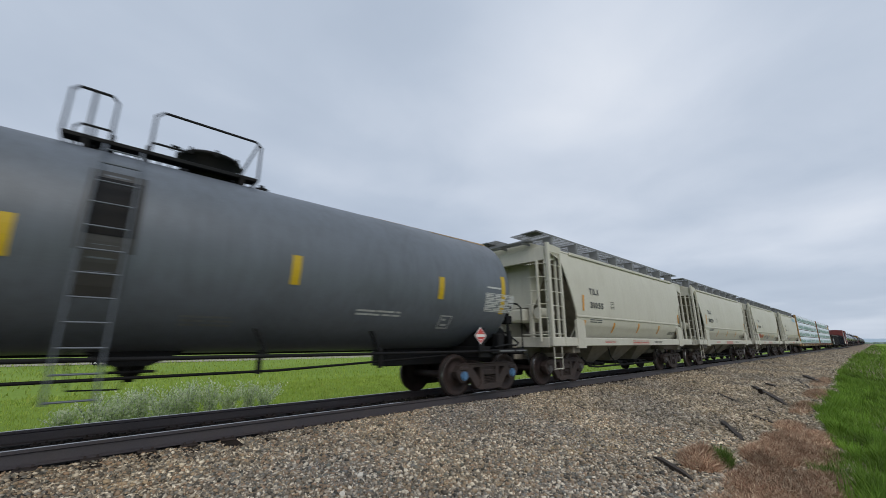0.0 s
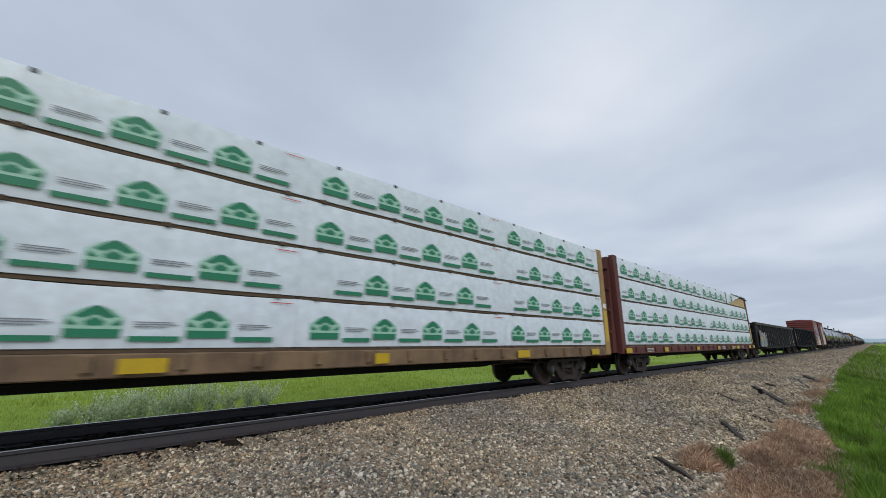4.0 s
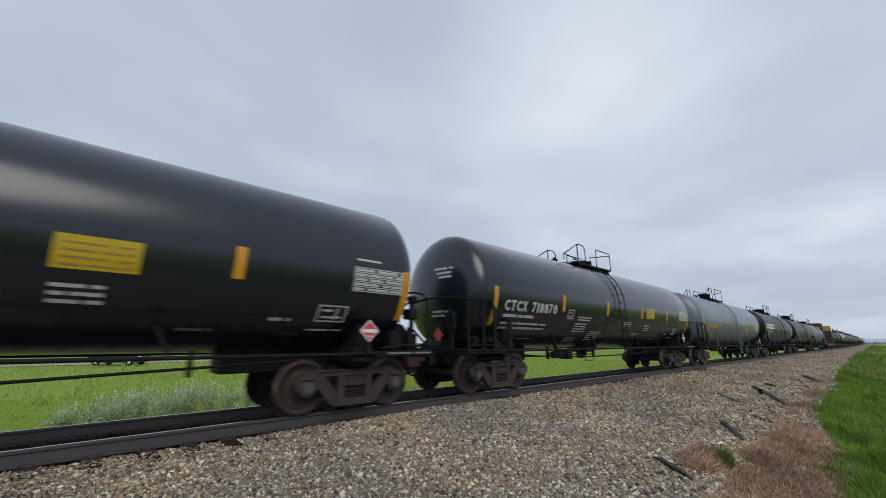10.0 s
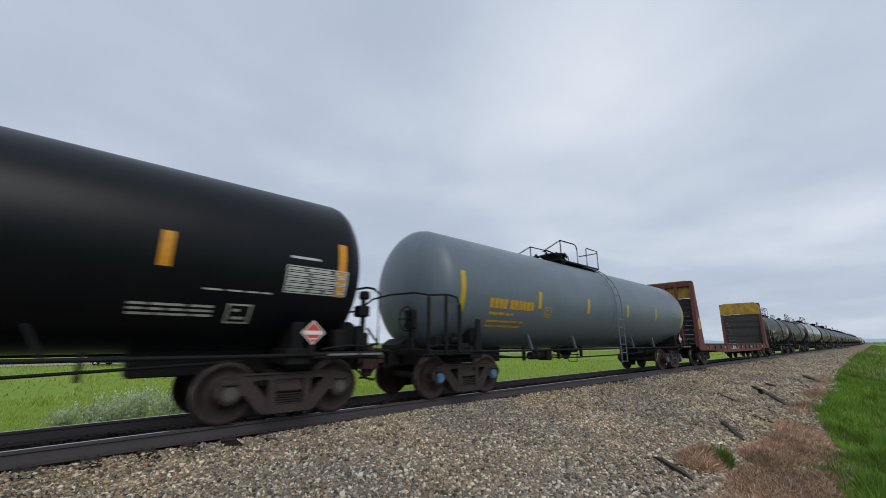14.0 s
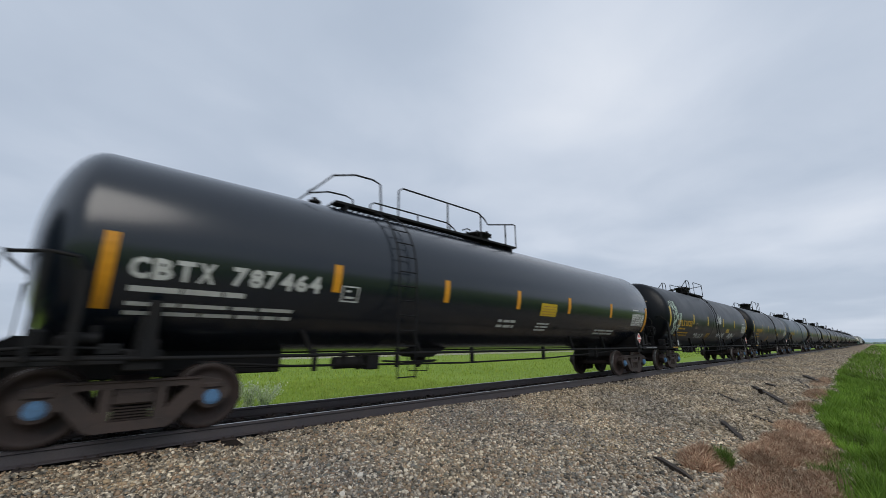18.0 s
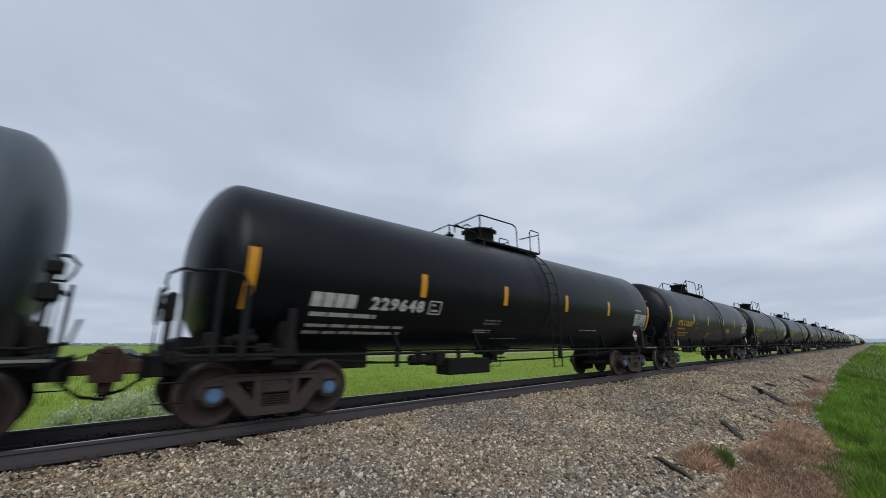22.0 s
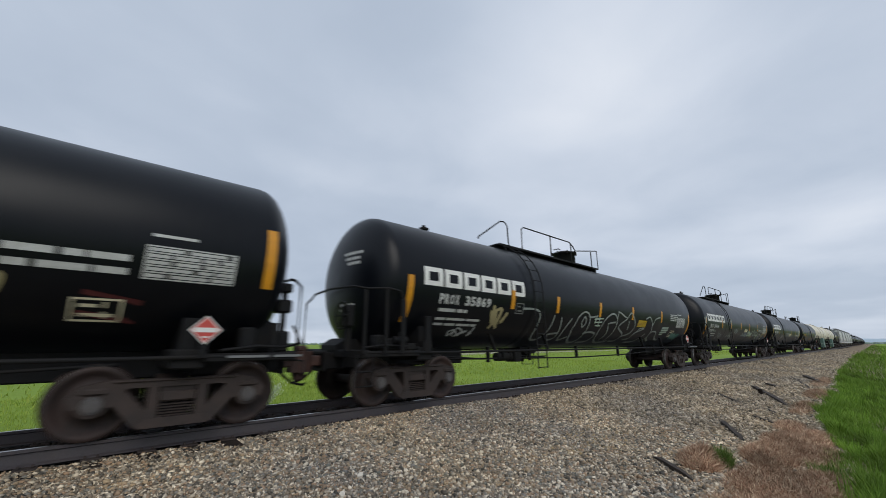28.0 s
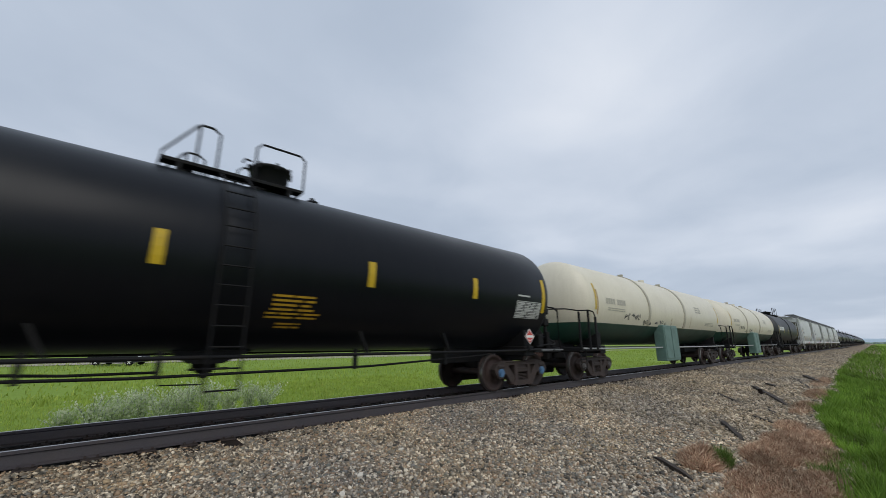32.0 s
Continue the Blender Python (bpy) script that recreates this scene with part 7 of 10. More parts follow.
for u, z, w, h, m in ((1.55, 1.47, 0.45, 0.20, "orange"), (1.95, 1.06, 0.2, 0.1, "gblue"), (4.62, 1.42, 0.40, 0.08, "orange"), (8.25, 1.21, 0.51, 0.09, "orange"), (12.06, 1.18, 0.48, 0.09, "orange"), (16.0, 1.18, 0.40, 0.11, "orange"), (19.07, 1.20, 0.52, 0.20, "orange"),
                      (6.48, 1.03, 0.25, 0.10, "gcream"), (8.36, 1.03, 0.24, 0.09, "gcream"), (12.2, 1.04, 0.2, 0.08, "gcream"), (16.82, 1.04, 0.22, 0.10, "gcream"), (18.88, 1.06, 0.22, 0.10, "gcream"), (5.64, 1.05, 0.39, 0.06, "letterw"), (5.69, 0.90, 0.33, 0.06, "letterw"), (9.35, 0.86, 0.4, 0.05, "letterw"), (18.54, 0.92, 0.29, 0.05, "letterw"), (18.98, 0.98, 0.40, 0.04, "letterw"), (18.98, 0.91, 0.40, 0.03, "letterw")):
    mark(car, "reflective_stripe" if m == "orange" else "sticker", m, lambda g: sk.rect(g, u, u + w, z, z + h, 0.012 if u > 3 else 0.128))
for word, u0, u1, z, h, m in (("519", 4.44, 5.02, 1.37, 0.20, "worntan"), ("284", 5.27, 5.94, 1.38, 0.20, "worntan"), ("AOK", 4.42, 5.04, 1.72, 0.22, "letterw")):
    lettering(car, sk, word, u0, u1, z, h, m, lift=0.012, label="worn stencilled character")
mark(car, "painted_panel", "bluepanel", lambda g: sk.rect(g, 5.29, 5.95, 1.72, 2.05, 0.012), "blue-grey painted patch")
for k in range(5):
    mark(car, "graffiti_line", "gwhite" if k % 2 else "gshade", lambda g: scribble(sk, g, 1.45 + 0.45 * k, 1.95 + 0.45 * k, 1.05, 1.9, 1, 0.04, 40 + k, 0.122))
    mark(car, "graffiti_line", "gwhite", lambda g: scribble(sk, g, 1.35 + 0.5 * k, 1.95 + 0.5 * k, 1.0, 1.95, 2, 0.025, 90 + k, 0.125))
mark(car, "spray_tag", "ggrey", lambda g: scribble(sk, g, 7.32, 7.85, 1.66, 1.94, 4, 0.05, 3, 0.012), "grey-white spray smudge")
mark(car, "spray_tag", "ggrey", lambda g: scribble(sk, g, 8.22, 8.8, 1.5, 1.82, 4, 0.035, 4, 0.012), "grey spray scribble")
star = [(9.90, 1.60), (10.33, 1.48), (10.80, 1.62), (10.68, 1.2), (10.82, 0.86), (10.35, 0.93), (9.96, 0.86), (10.03, 1.2)]
mark(car, "spray_star", "letterg", lambda g: sk.blob(g, star, 0.011), "grey four-pointed spray shape")
mark(car, "spray_star_outline", "gpale", lambda g: sk.ribbon(g, star + star[:1], 0.045, 0.014), "pale outline")
mark(car, "spray_tag", "gpale", lambda g: sk.ribbon(g, [(10.2, 2.1), (10.4, 1.95), (10.62, 2.15), (10.4, 1.95), (10.36, 1.82)], 0.06, 0.012), "pale forked stroke")
mark(car, "spray_tag", "gpale", lambda g: sk.ribbon(g, [(10.38, 2.36), (10.44, 2.24)], 0.07, 0.012))
for u0, u1, k in ((11.95, 12.75, 3), (12.85, 13.7, 5)):
    mark(car, "graffiti_letter", "gdusty", lambda g: scribble(sk, g, u0, u1, 1.15, 1.88, 2, 0.13, k, 0.012), "dusty white bubble letter")
for i, (u0, u1) in enumerate(((14.2, 15.0), (15.1, 15.9), (15.9, 16.7), (16.7, 17.3), (17.2, 17.8))):
    c, w, n = (u0 + u1) / 2, (u1 - u0) / 2, 8
    lump = smooth_loop([(c + w * (0.85 + 0.2 * noise.noise((k, i, 0))) * math.cos(k * 2 * math.pi / n) + 0.08, 1.47 + 0.44 * (0.9 + 0.25 * noise.noise((k, i, 5))) * math.sin(k * 2 * math.pi / n)) for k in range(n)], 4)
    mark(car, "graffiti_fill", "gchalk", lambda g: sk.blob(g, lump, 0.011), "dusty patchy white letter")
    mark(car, "graffiti_line", "gdusty", lambda g: scribble(sk, g, u0, u1, 1.1, 1.85, 2, 0.05, 160 + i, 0.0125), "dusty white stroke")
    mark(car, "graffiti_line", "gshade", lambda g: scribble(sk, g, u0 + 0.1, u1 - 0.1, 1.2, 1.75, 1, 0.07, 60 + i, 0.014), "dark inner stroke")
for q in ((17.52, 18.15, 1.52, 1.555), (17.55, 18.15, 1.21, 1.245), (18.12, 18.155, 1.245, 1.52), (17.85, 17.885, 1.245, 1.52), (17.6, 18.12, 1.38, 1.40)):
    mark(car, "stencil_frame", "letterw", lambda g: sk.rect(g, *q, 0.016), "white stencilled frame")
mark(car, "spray_tag", "gbluegrey", lambda g: scribble(sk, g, 17.49, 18.26, 1.80, 1.97, 5, 0.04, 12, 0.012), "pale blue-grey scribble")
mark(car, "spray_tag", "ggrey", lambda g: scribble(sk, g, 18.48, 18.82, 1.15, 1.75, 2, 0.06, 13, 0.012), "grey scribble")
mark(car, "spray_tag", "ggrey", lambda g: scribble(sk, g, 18.8, 19.5, 1.62, 1.85, 3, 0.04, 14, 0.012), "grey scribble")

# second gondola
car, sk = gondola(129.06, 21.33, "gondola2", "blue-black empty gondola car with tall yellow reflective stripes", 0.72, 2.84, [2.18 + 16.97 * k / 12 for k in range(13)], False)
for u, z, h in ((1.42, 1.30, 0.95), (4.35, 1.18, 0.40), (7.3, 1.14, 0.40), (10.2, 1.12, 0.40), (13.12, 1.12, 0.41), (16.0, 1.10, 0.41), (19.54, 1.31, 0.87)):
    mark(car, "reflective_stripe", "orange", lambda g: sk.rect(g, u, u + 0.14, z, z + h, 0.012))
lettering(car, sk, "UCRY", 2.45, 3.25, 1.96, 0.22, "letterw", lift=0.012, label="white stencilled character")
lettering(car, sk, "660118", 2.42, 3.28, 1.58, 0.22, "letterw", lift=0.012, label="white stencilled character")
mark(car, "small_stencil", "letterg", lambda g: (sk.lines(g, 2.45, 3.3, 1.0, 1.25, 3, 3, 0.012), sk.lines(g, 18.31, 18.76, 1.4, 1.73, 4, 4, 0.012), sk.lines(g, 17.3, 17.9, 1.05, 1.2, 2, 5, 0.012), sk.lines(g, 19.2, 20.2, 1.0, 1.06, 1, 6, 0.012)))
mark(car, "stencil_box", "letterg", lambda g: [sk.rect(g, *q, 0.012) for q in ((5.0, 5.35, 2.05, 2.07), (5.0, 5.35, 2.33, 2.35), (5.0, 5.02, 2.05, 2.35), (5.33, 5.35, 2.05, 2.35), (5.1, 5.25, 2.15, 2.25))])
for u, w, z in ((14.75, 0.62, 0.74), (15.87, 0.38, 0.84), (16.92, 0.36, 0.92)):
    mark(car, "sticker", "letterg", lambda g: sk.rect(g, u, u + w, z, z + 0.05, 0.06))
mark(car, "chalk_smudge", "bluepanel", lambda g: scribble(sk, g, 13.76, 14.43, 1.42, 1.60, 4, 0.06, 5, 0.012), "pale grey chalky smudge")
mark(car, "chalk_smudge", "bluepanel", lambda g: scribble(sk, g, 14.8, 15.2, 1.1, 1.6, 2, 0.05, 6, 0.012), "pale grey chalky smudge")

# the boxcar and its painted side
car, sk = boxcar(150.39, 16.65, "oxide-red boxcar with lilac bubble, cream, green and pink graffiti")
def strokes(skin, name, mat, lines, w, lift, label="", rounded=True):
    for i, q in enumerate(lines):
        mark(car, name, mat, lambda g: skin.ribbon(g, smooth_loop(q, 5, False) if rounded else q, w, lift + 0.0002 * i), label)


# upper left: dusty bubble letters with a pale rim
big = smooth_loop([(3.45, 2.50), (3.18, 2.85), (3.06, 3.35), (3.2, 3.85), (3.5, 4.0), (3.85, 3.98), (4.1, 3.84), (4.4, 3.92), (4.7, 3.90), (4.98, 3.76), (5.25, 3.80), (5.6, 3.80), (5.95, 3.66), (6.06, 3.36), (5.86, 3.14), (6.22, 3.12), (6.46, 2.85), (6.44, 2.5), (6.2, 2.25), (5.85, 2.20), (5.55, 2.30), (5.35, 2.55), (5.1, 2.62), (4.9, 2.46), (4.65, 2.40), (4.4, 2.52), (4.15, 2.62), (3.9, 2.48), (3.7, 2.42)], 5)
mark(car, "graffiti_fill", "gbubble", lambda g: sk.blob(g, big, 0.004), "dusty lilac and teal bubble letters")
mark(car, "graffiti_tone", "gpurple", lambda g: [sk.blob(g, smooth_loop(q, 4), 0.0052) for q in ([(3.4, 2.7), (3.9, 2.6), (4.0, 3.0), (3.5, 3.2)], [(4.2, 2.75), (4.6, 2.6), (4.75, 3.0), (4.3, 3.15)], [(5.4, 2.5), (6.2, 2.4), (6.25, 2.8), (5.6, 2.95)])])
strokes(sk, "graffiti_shade", "gdeep", ([(4.02, 2.62), (3.9, 3.1), (4.02, 3.82)], [(4.85, 2.5), (4.72, 3.0), (4.9, 3.74)], [(5.35, 2.6), (5.2, 3.0), (5.28, 3.72)], [(5.3, 3.0), (5.6, 3.12), (5.9, 3.14)], [(5.75, 2.5), (6.05, 2.62), (5.85, 2.85)], [(3.4, 3.0), (3.5, 3.4), (3.7, 3.6)], [(4.3, 2.9), (4.4, 3.3), (4.3, 3.6)], [(5.5, 3.35), (5.75, 3.45), (5.6, 3.6)], [(4.4, 3.1), (4.65, 3.15)]), 0.055, 0.0065, "dark strokes between the letters")
mark(car, "graffiti_line", "gdeep", lambda g: sk.ribbon(g, [(4.75 + 0.965 * (u - 4.75), 3.1 + 0.94 * (z - 3.1)) for u, z in big + big[:1]], 0.05, 0.008))
mark(car, "graffiti_outline", "gpale", lambda g: sk.ribbon(g, big + big[:1], 0.05, 0.009), "pale outline")
strokes(sk, "spray_tag", "gpale", ([(1.28, 2.95), (1.42, 3.25), (1.5, 3.66)], [(1.42, 3.3), (1.62, 3.28)], [(1.55, 3.05), (1.75, 3.15), (1.72, 3.42), (1.6, 3.3), (1.95, 3.2)], [(1.75, 3.18), (2.45, 3.12)], [(2.0, 3.55), (2.02, 3.2), (2.25, 3.5), (2.22, 3.2)], [(2.1, 3.1), (2.06, 2.85)], [(2.3, 3.5), (2.42, 3.2), (2.5, 3.45), (2.6, 3.2), (2.74, 3.5)]), 0.075, 0.006, "pale green spray tag", False)
# lower left: cream letters on sky blue
mark(car, "graffiti_cloud", "gblue", lambda g: sk.blob(g, smooth_loop([(2.9, 0.92), (3.0, 1.25), (3.05, 1.55), (3.4, 1.62), (3.62, 1.75), (3.78, 2.3), (4.2, 2.30), (4.6, 2.20), (5.2, 2.24), (5.7, 2.12), (6.1, 2.16), (6.72, 2.06), (6.78, 1.5), (6.78, 0.92)], 4), 0.004), "sky-blue spray background")
mark(car, "graffiti_light", "gpale", lambda g: [sk.rect(g, u, u + w, z, z + 0.09, 0.0052) for u, w, z in ((3.08, 0.5, 1.42), (3.2, 0.4, 1.22), (3.04, 0.45, 1.04))], "pale bars")
cream = smooth_loop([(3.45, 0.93), (3.5, 1.3), (3.62, 1.6), (3.78, 1.85), (4.05, 2.06), (4.5, 2.0), (5.0, 2.06), (5.5, 1.96), (5.9, 2.03), (6.3, 1.94), (6.6, 1.92), (6.58, 1.5), (6.62, 0.93)], 4)
mark(car, "graffiti_fill", "gcream", lambda g: sk.blob(g, cream, 0.0065), "cream spray letters")
mark(car, "graffiti_tone", "gochre", lambda g: [sk.blob(g, smooth_loop(q, 4), 0.0072) for q in ([(3.75, 1.5), (4.2, 1.58), (4.4, 1.5), (4.0, 1.42)], [(4.6, 1.75), (5.3, 1.78), (5.2, 1.68), (4.7, 1.66)], [(5.9, 1.2), (6.4, 1.25), (6.3, 1.12)])])
strokes(sk, "graffiti_line", "gblack", ([(3.78, 1.98), (4.15, 2.06), (4.55, 1.94), (4.95, 2.02), (5.45, 1.88), (5.95, 1.94), (6.55, 1.82)], [(3.8, 1.72), (4.2, 1.8), (4.6, 1.64), (5.0, 1.72), (5.4, 1.66)], [(3.72, 1.52), (4.05, 1.58), (4.35, 1.42), (4.6, 1.5)]), 0.055, 0.010, "black wavy strokes")
strokes(sk, "graffiti_line", "gshade", ([(3.6, 0.95), (3.66, 1.2), (3.85, 1.28), (4.0, 1.1), (4.0, 0.95)], [(4.3, 0.95), (4.32, 1.35), (4.5, 1.45)], [(4.62, 1.0), (4.62, 1.3), (4.85, 1.38), (4.9, 1.1), (4.7, 1.05)], [(5.1, 0.96), (5.12, 1.4), (5.3, 1.48)], [(5.5, 1.0), (5.48, 1.42)], [(5.62, 1.15), (5.9, 1.18), (6.0, 1.4)], [(6.12, 1.0), (6.15, 1.5), (6.35, 1.72), (6.52, 1.6), (6.36, 1.42), (6.5, 1.25), (6.3, 1.1)], [(5.3, 1.3), (5.75, 1.35)]), 0.028, 0.0112, "thin dark strokes")
mark(car, "graffiti_line", "gblack", lambda g: [sk.blob(g, smooth_loop(q, 4), 0.0105) for q in ([(3.78, 1.72), (4.05, 1.82), (4.15, 1.7), (3.9, 1.62)], [(4.66, 1.08), (4.82, 1.1), (4.84, 1.26), (4.7, 1.24)], [(3.72, 1.0), (3.92, 1.02), (3.9, 1.16), (3.76, 1.14)], [(5.62, 1.3), (5.78, 1.34), (5.76, 1.48), (5.66, 1.48)], [(6.2, 1.2), (6.34, 1.28), (6.28, 1.42)])])
mark(car, "board_patch", "batten", lambda g: [sk.rect(g, 5.5, 6.07, 1.55 + 0.07 * k, 1.60 + 0.07 * k, 0.012) for k in range(6)] + [sk.rect(g, 5.49, 6.08, 1.54, 1.97, 0.0116)], "grey-brown board patch")
# the door: worn dark green letters with pale faces
ds = Skin(16.65, flat=1.585)
dtop = [(9.80 - 0.12 * k, 1.93 + 0.16 * noise.noise((k * 0.6, 9.0, 2.0)) + 0.06 * noise.noise((k * 1.9, 2.0, 5.0))) for k in range(25)]
mark(car, "graffiti_cloud", "gdoor", lambda g: ds.blob(g, [(6.87, 0.94), (9.80, 0.94)] + dtop, 0.003), "worn dark green spray background on the door")
letters = ([(6.98, 1.2), (7.0, 1.82), (7.35, 1.88), (7.42, 1.62), (7.1, 1.55)], [(7.15, 1.5), (7.5, 1.2), (7.2, 1.08)], [(7.62, 1.1), (7.66, 1.8), (7.95, 1.84), (8.08, 1.5), (7.95, 1.16), (7.65, 1.12)], [(8.3, 1.08), (8.32, 1.8)], [(8.3, 1.78), (8.62, 1.6), (8.58, 1.12)], [(8.8, 1.15), (8.86, 1.78), (9.2, 1.86)], [(8.86, 1.5), (9.12, 1.5)], [(8.84, 1.14), (9.25, 1.1)], [(9.62, 1.8), (9.36, 1.7), (9.62, 1.4), (9.5, 1.12), (9.34, 1.16)])
strokes(ds, "graffiti_line", "gblack", [[(u + 0.04, z + 0.02) for u, z in q] for q in letters], 0.24, 0.005, "black edging")
strokes(ds, "graffiti_fill", "gteal", letters, 0.17, 0.008, "dull green spray letters")
strokes(ds, "graffiti_light", "gmintpale", [q[: max(2, len(q) - 1)] for q in letters], 0.075, 0.011, "pale green faces")
for u in (6.91, 8.235, 8.455, 9.76):
    mark(car, "painted_post_face", "gteal", lambda g: ds.rect(g, u - 0.036, u + 0.036, 0.98, 1.85, 0.0475))
# lower right: pink letters on a green cloud
top = [(9.92 + 0.16 * k, 2.08 + 0.34 * min(1.0, k / 6) + 0.13 * noise.noise((k * 0.55, 3.0, 1.0)) + 0.07 * noise.noise((k * 1.7, 1.0, 4.0))) for k in range(37)]
mark(car, "spray_haze", "gforest", lambda g: sk.blob(g, [(15.76, 0.95), (9.92, 0.95)] + [(u, z + 0.10 + 0.07 * noise.noise((u * 3, 7.0, 1.0))) for u, z in top], 0.0028), "thin dull green overspray")
mark(car, "graffiti_cloud", "ggreen", lambda g: sk.blob(g, [(15.76, 0.92), (13.0, 0.92), (9.92, 0.92)] + top, 0.004), "bright green spray background")
rr = random.Random(12)
for k in range(26):
    u, z, r = rr.uniform(10.1, 15.5), rr.uniform(1.05, 2.45), rr.uniform(0.10, 0.26)
    blotch = smooth_loop([(u + r * rr.uniform(0.6, 1.3) * math.cos(a), min(2.5, max(0.95, z + 0.7 * r * rr.uniform(0.5, 1.2) * math.sin(a)))) for a in (0, 1.05, 2.1, 3.14, 4.2, 5.2)], 4)
    mark(car, "spray_blotch", ("gmint", "ggreen", "gforest", "gmint", "ggreen")[k % 5], lambda g: sk.blob(g, blotch, 0.0045 + 0.00008 * k))
def speckle(g, line, count, reach, seed, lift):
    """Fine spray dots thinning out past a line of (u, z)."""
    rr = random.Random(seed)
    for _ in range(count):
        i = rr.randrange(len(line) - 1)
        f, d, r = rr.random(), rr.expovariate(1 / reach), rr.uniform(0.005, 0.020)
        u, z = line[i][0] + f * (line[i + 1][0] - line[i][0]), line[i][1] + f * (line[i + 1][1] - line[i][1]) + d - 0.03
        sk.blob(g, [(u - r, z), (u, z - r), (u + 1.2 * r, z), (u, z + 0.9 * r)], lift)


tagged(mark(car, "overspray", "ggreen", lambda g: speckle(g, top, 2600, 0.08, 5, 0.0043), "speckled green overspray"), kind="stuff")
tagged(mark(car, "overspray", "gforest", lambda g: speckle(g, top, 350, 0.05, 6, 0.0036), "speckled dark green overspray"), kind="stuff")
pinks = ([(10.42, 1.66), (10.5, 1.83), (10.68, 1.98), (10.92, 2.08), (11.22, 2.12), (11.56, 2.03), (11.82, 1.85), (11.89, 1.6), (11.82, 1.32), (11.66, 1.09), (11.48, 0.98), (11.29, 0.95), (11.06, 0.96), (10.96, 0.99), (11.02, 1.13), (10.92, 1.25), (10.86, 1.61), (10.72, 1.73), (10.57, 1.69)],
         [(12.1, 2.05), (12.38, 2.18), (12.74, 2.2), (12.92, 2.05), (12.87, 1.82), (12.64, 1.74), (12.47, 1.8), (12.22, 1.78)],
         [(11.9, 1.63), (12.16, 1.71), (12.39, 1.67), (12.33, 1.51), (12.27, 1.36), (12.43, 1.28), (12.58, 1.39), (12.87, 1.58), (12.83, 1.26), (12.59, 1.02), (12.1, 1.03), (11.88, 1.23)],
         [(13.01, 2.05), (13.35, 2.22), (13.7, 2.07), (13.87, 1.65), (13.79, 1.17), (13.5, 0.97), (13.14, 1.02), (12.98, 1.26), (12.9, 1.75)],
         [(13.92, 2.18), (14.22, 2.15), (14.34, 1.67), (14.49, 1.28), (14.64, 1.02), (13.91, 0.96), (13.82, 1.11), (14.06, 1.38)],
         [(14.81, 2.32), (15.07, 2.29), (15.12, 1.16), (14.85, 1.05), (14.75, 1.39), (14.48, 1.59), (14.58, 1.68), (14.83, 1.57)],
         [(15.3, 2.05), (15.56, 2.16), (15.62, 1.62), (15.48, 1.2), (15.22, 1.12), (15.26, 1.6)])
for i, q in enumerate(pinks):
    edge = smooth_loop(q, 3)
    cu, cz = sum(u for u, z in edge) / len(edge), sum(z for u, z in edge) / len(edge)
    mark(car, "graffiti_outline", "ghalo", lambda g: sk.blob(g, [(cu + 1.13 * (u - cu), max(0.94, cz + 1.10 * (z - cz))) for u, z in edge], 0.0056 + 0.0001 * i), "pale rose rim")
    mark(car, "graffiti_shadow", "gblack", lambda g: sk.blob(g, [(u + 0.045, max(0.94, z - 0.035)) for u, z in edge], 0.0066 + 0.0002 * i), "black drop shadow")
    mark(car, "graffiti_fill", "gpink", lambda g: sk.blob(g, edge, 0.0088 + 0.0002 * i), "patchy pink spray letter")
tints = (("gforest", 0.0112, [(11.24, 1.63), (11.54, 1.59), (11.74, 1.47), (11.66, 1.29), (11.49, 1.13), (11.32, 1.16)]), ("gmint", 0.0122, [(11.27, 1.47), (11.52, 1.47), (11.59, 1.34), (11.48, 1.2), (11.32, 1.23)]),
         ("gshade", 0.0112, [(13.33, 1.82), (13.48, 1.87), (13.61, 1.71), (13.57, 1.53), (13.42, 1.46), (13.32, 1.6)]), ("ggreen", 0.0122, [(13.42, 1.76), (13.52, 1.76), (13.56, 1.58), (13.46, 1.55)]),
         ("ggreen", 0.0112, [(12.28, 1.61), (12.53, 1.64), (12.59, 1.54), (12.43, 1.33), (12.29, 1.33)]), ("gcream", 0.0112, [(13.27, 2.18), (13.43, 2.24), (13.64, 2.15), (13.6, 2.0), (13.31, 1.96)]),
         ("grose", 0.0112, [(10.45, 1.66), (10.59, 1.84), (10.85, 1.88), (10.81, 1.77), (10.59, 1.67)]), ("grose", 0.0112, [(11.36, 1.87), (11.66, 1.83), (11.78, 1.68), (11.56, 1.76)]), ("grose", 0.0112, [(12.2, 2.0), (12.5, 1.92), (12.56, 1.84), (12.26, 1.86)]), ("grose", 0.0112, [(12.62, 1.3), (12.8, 1.42), (12.78, 1.2)]), ("grose", 0.0112, [(10.93, 1.2), (11.16, 1.12), (11.1, 1.02), (10.99, 1.04)]),
         ("gshade", 0.0052, [(10.11, 1.54), (10.2, 1.56), (10.36, 1.53), (10.41, 1.49), (10.13, 1.5)]), ("gshade", 0.0072, [(10.19, 1.16), (10.26, 1.22), (10.42, 1.23), (10.41, 1.16)]), ("gforest", 0.0072, [(10.4, 1.0), (10.49, 1.09), (10.68, 1.07), (10.62, 0.96), (10.43, 0.95)]), ("gteal", 0.0072, [(10.24, 2.1), (10.33, 2.19), (10.48, 2.18), (10.38, 2.09)]), ("gshade", 0.0125, [(13.3, 1.02), (13.5, 1.1), (13.62, 1.06), (13.5, 0.99)]))
for mat, lift, q in tints:
    mark(car, "graffiti_tone", mat, lambda g: sk.blob(g, smooth_loop(q, 3), lift))
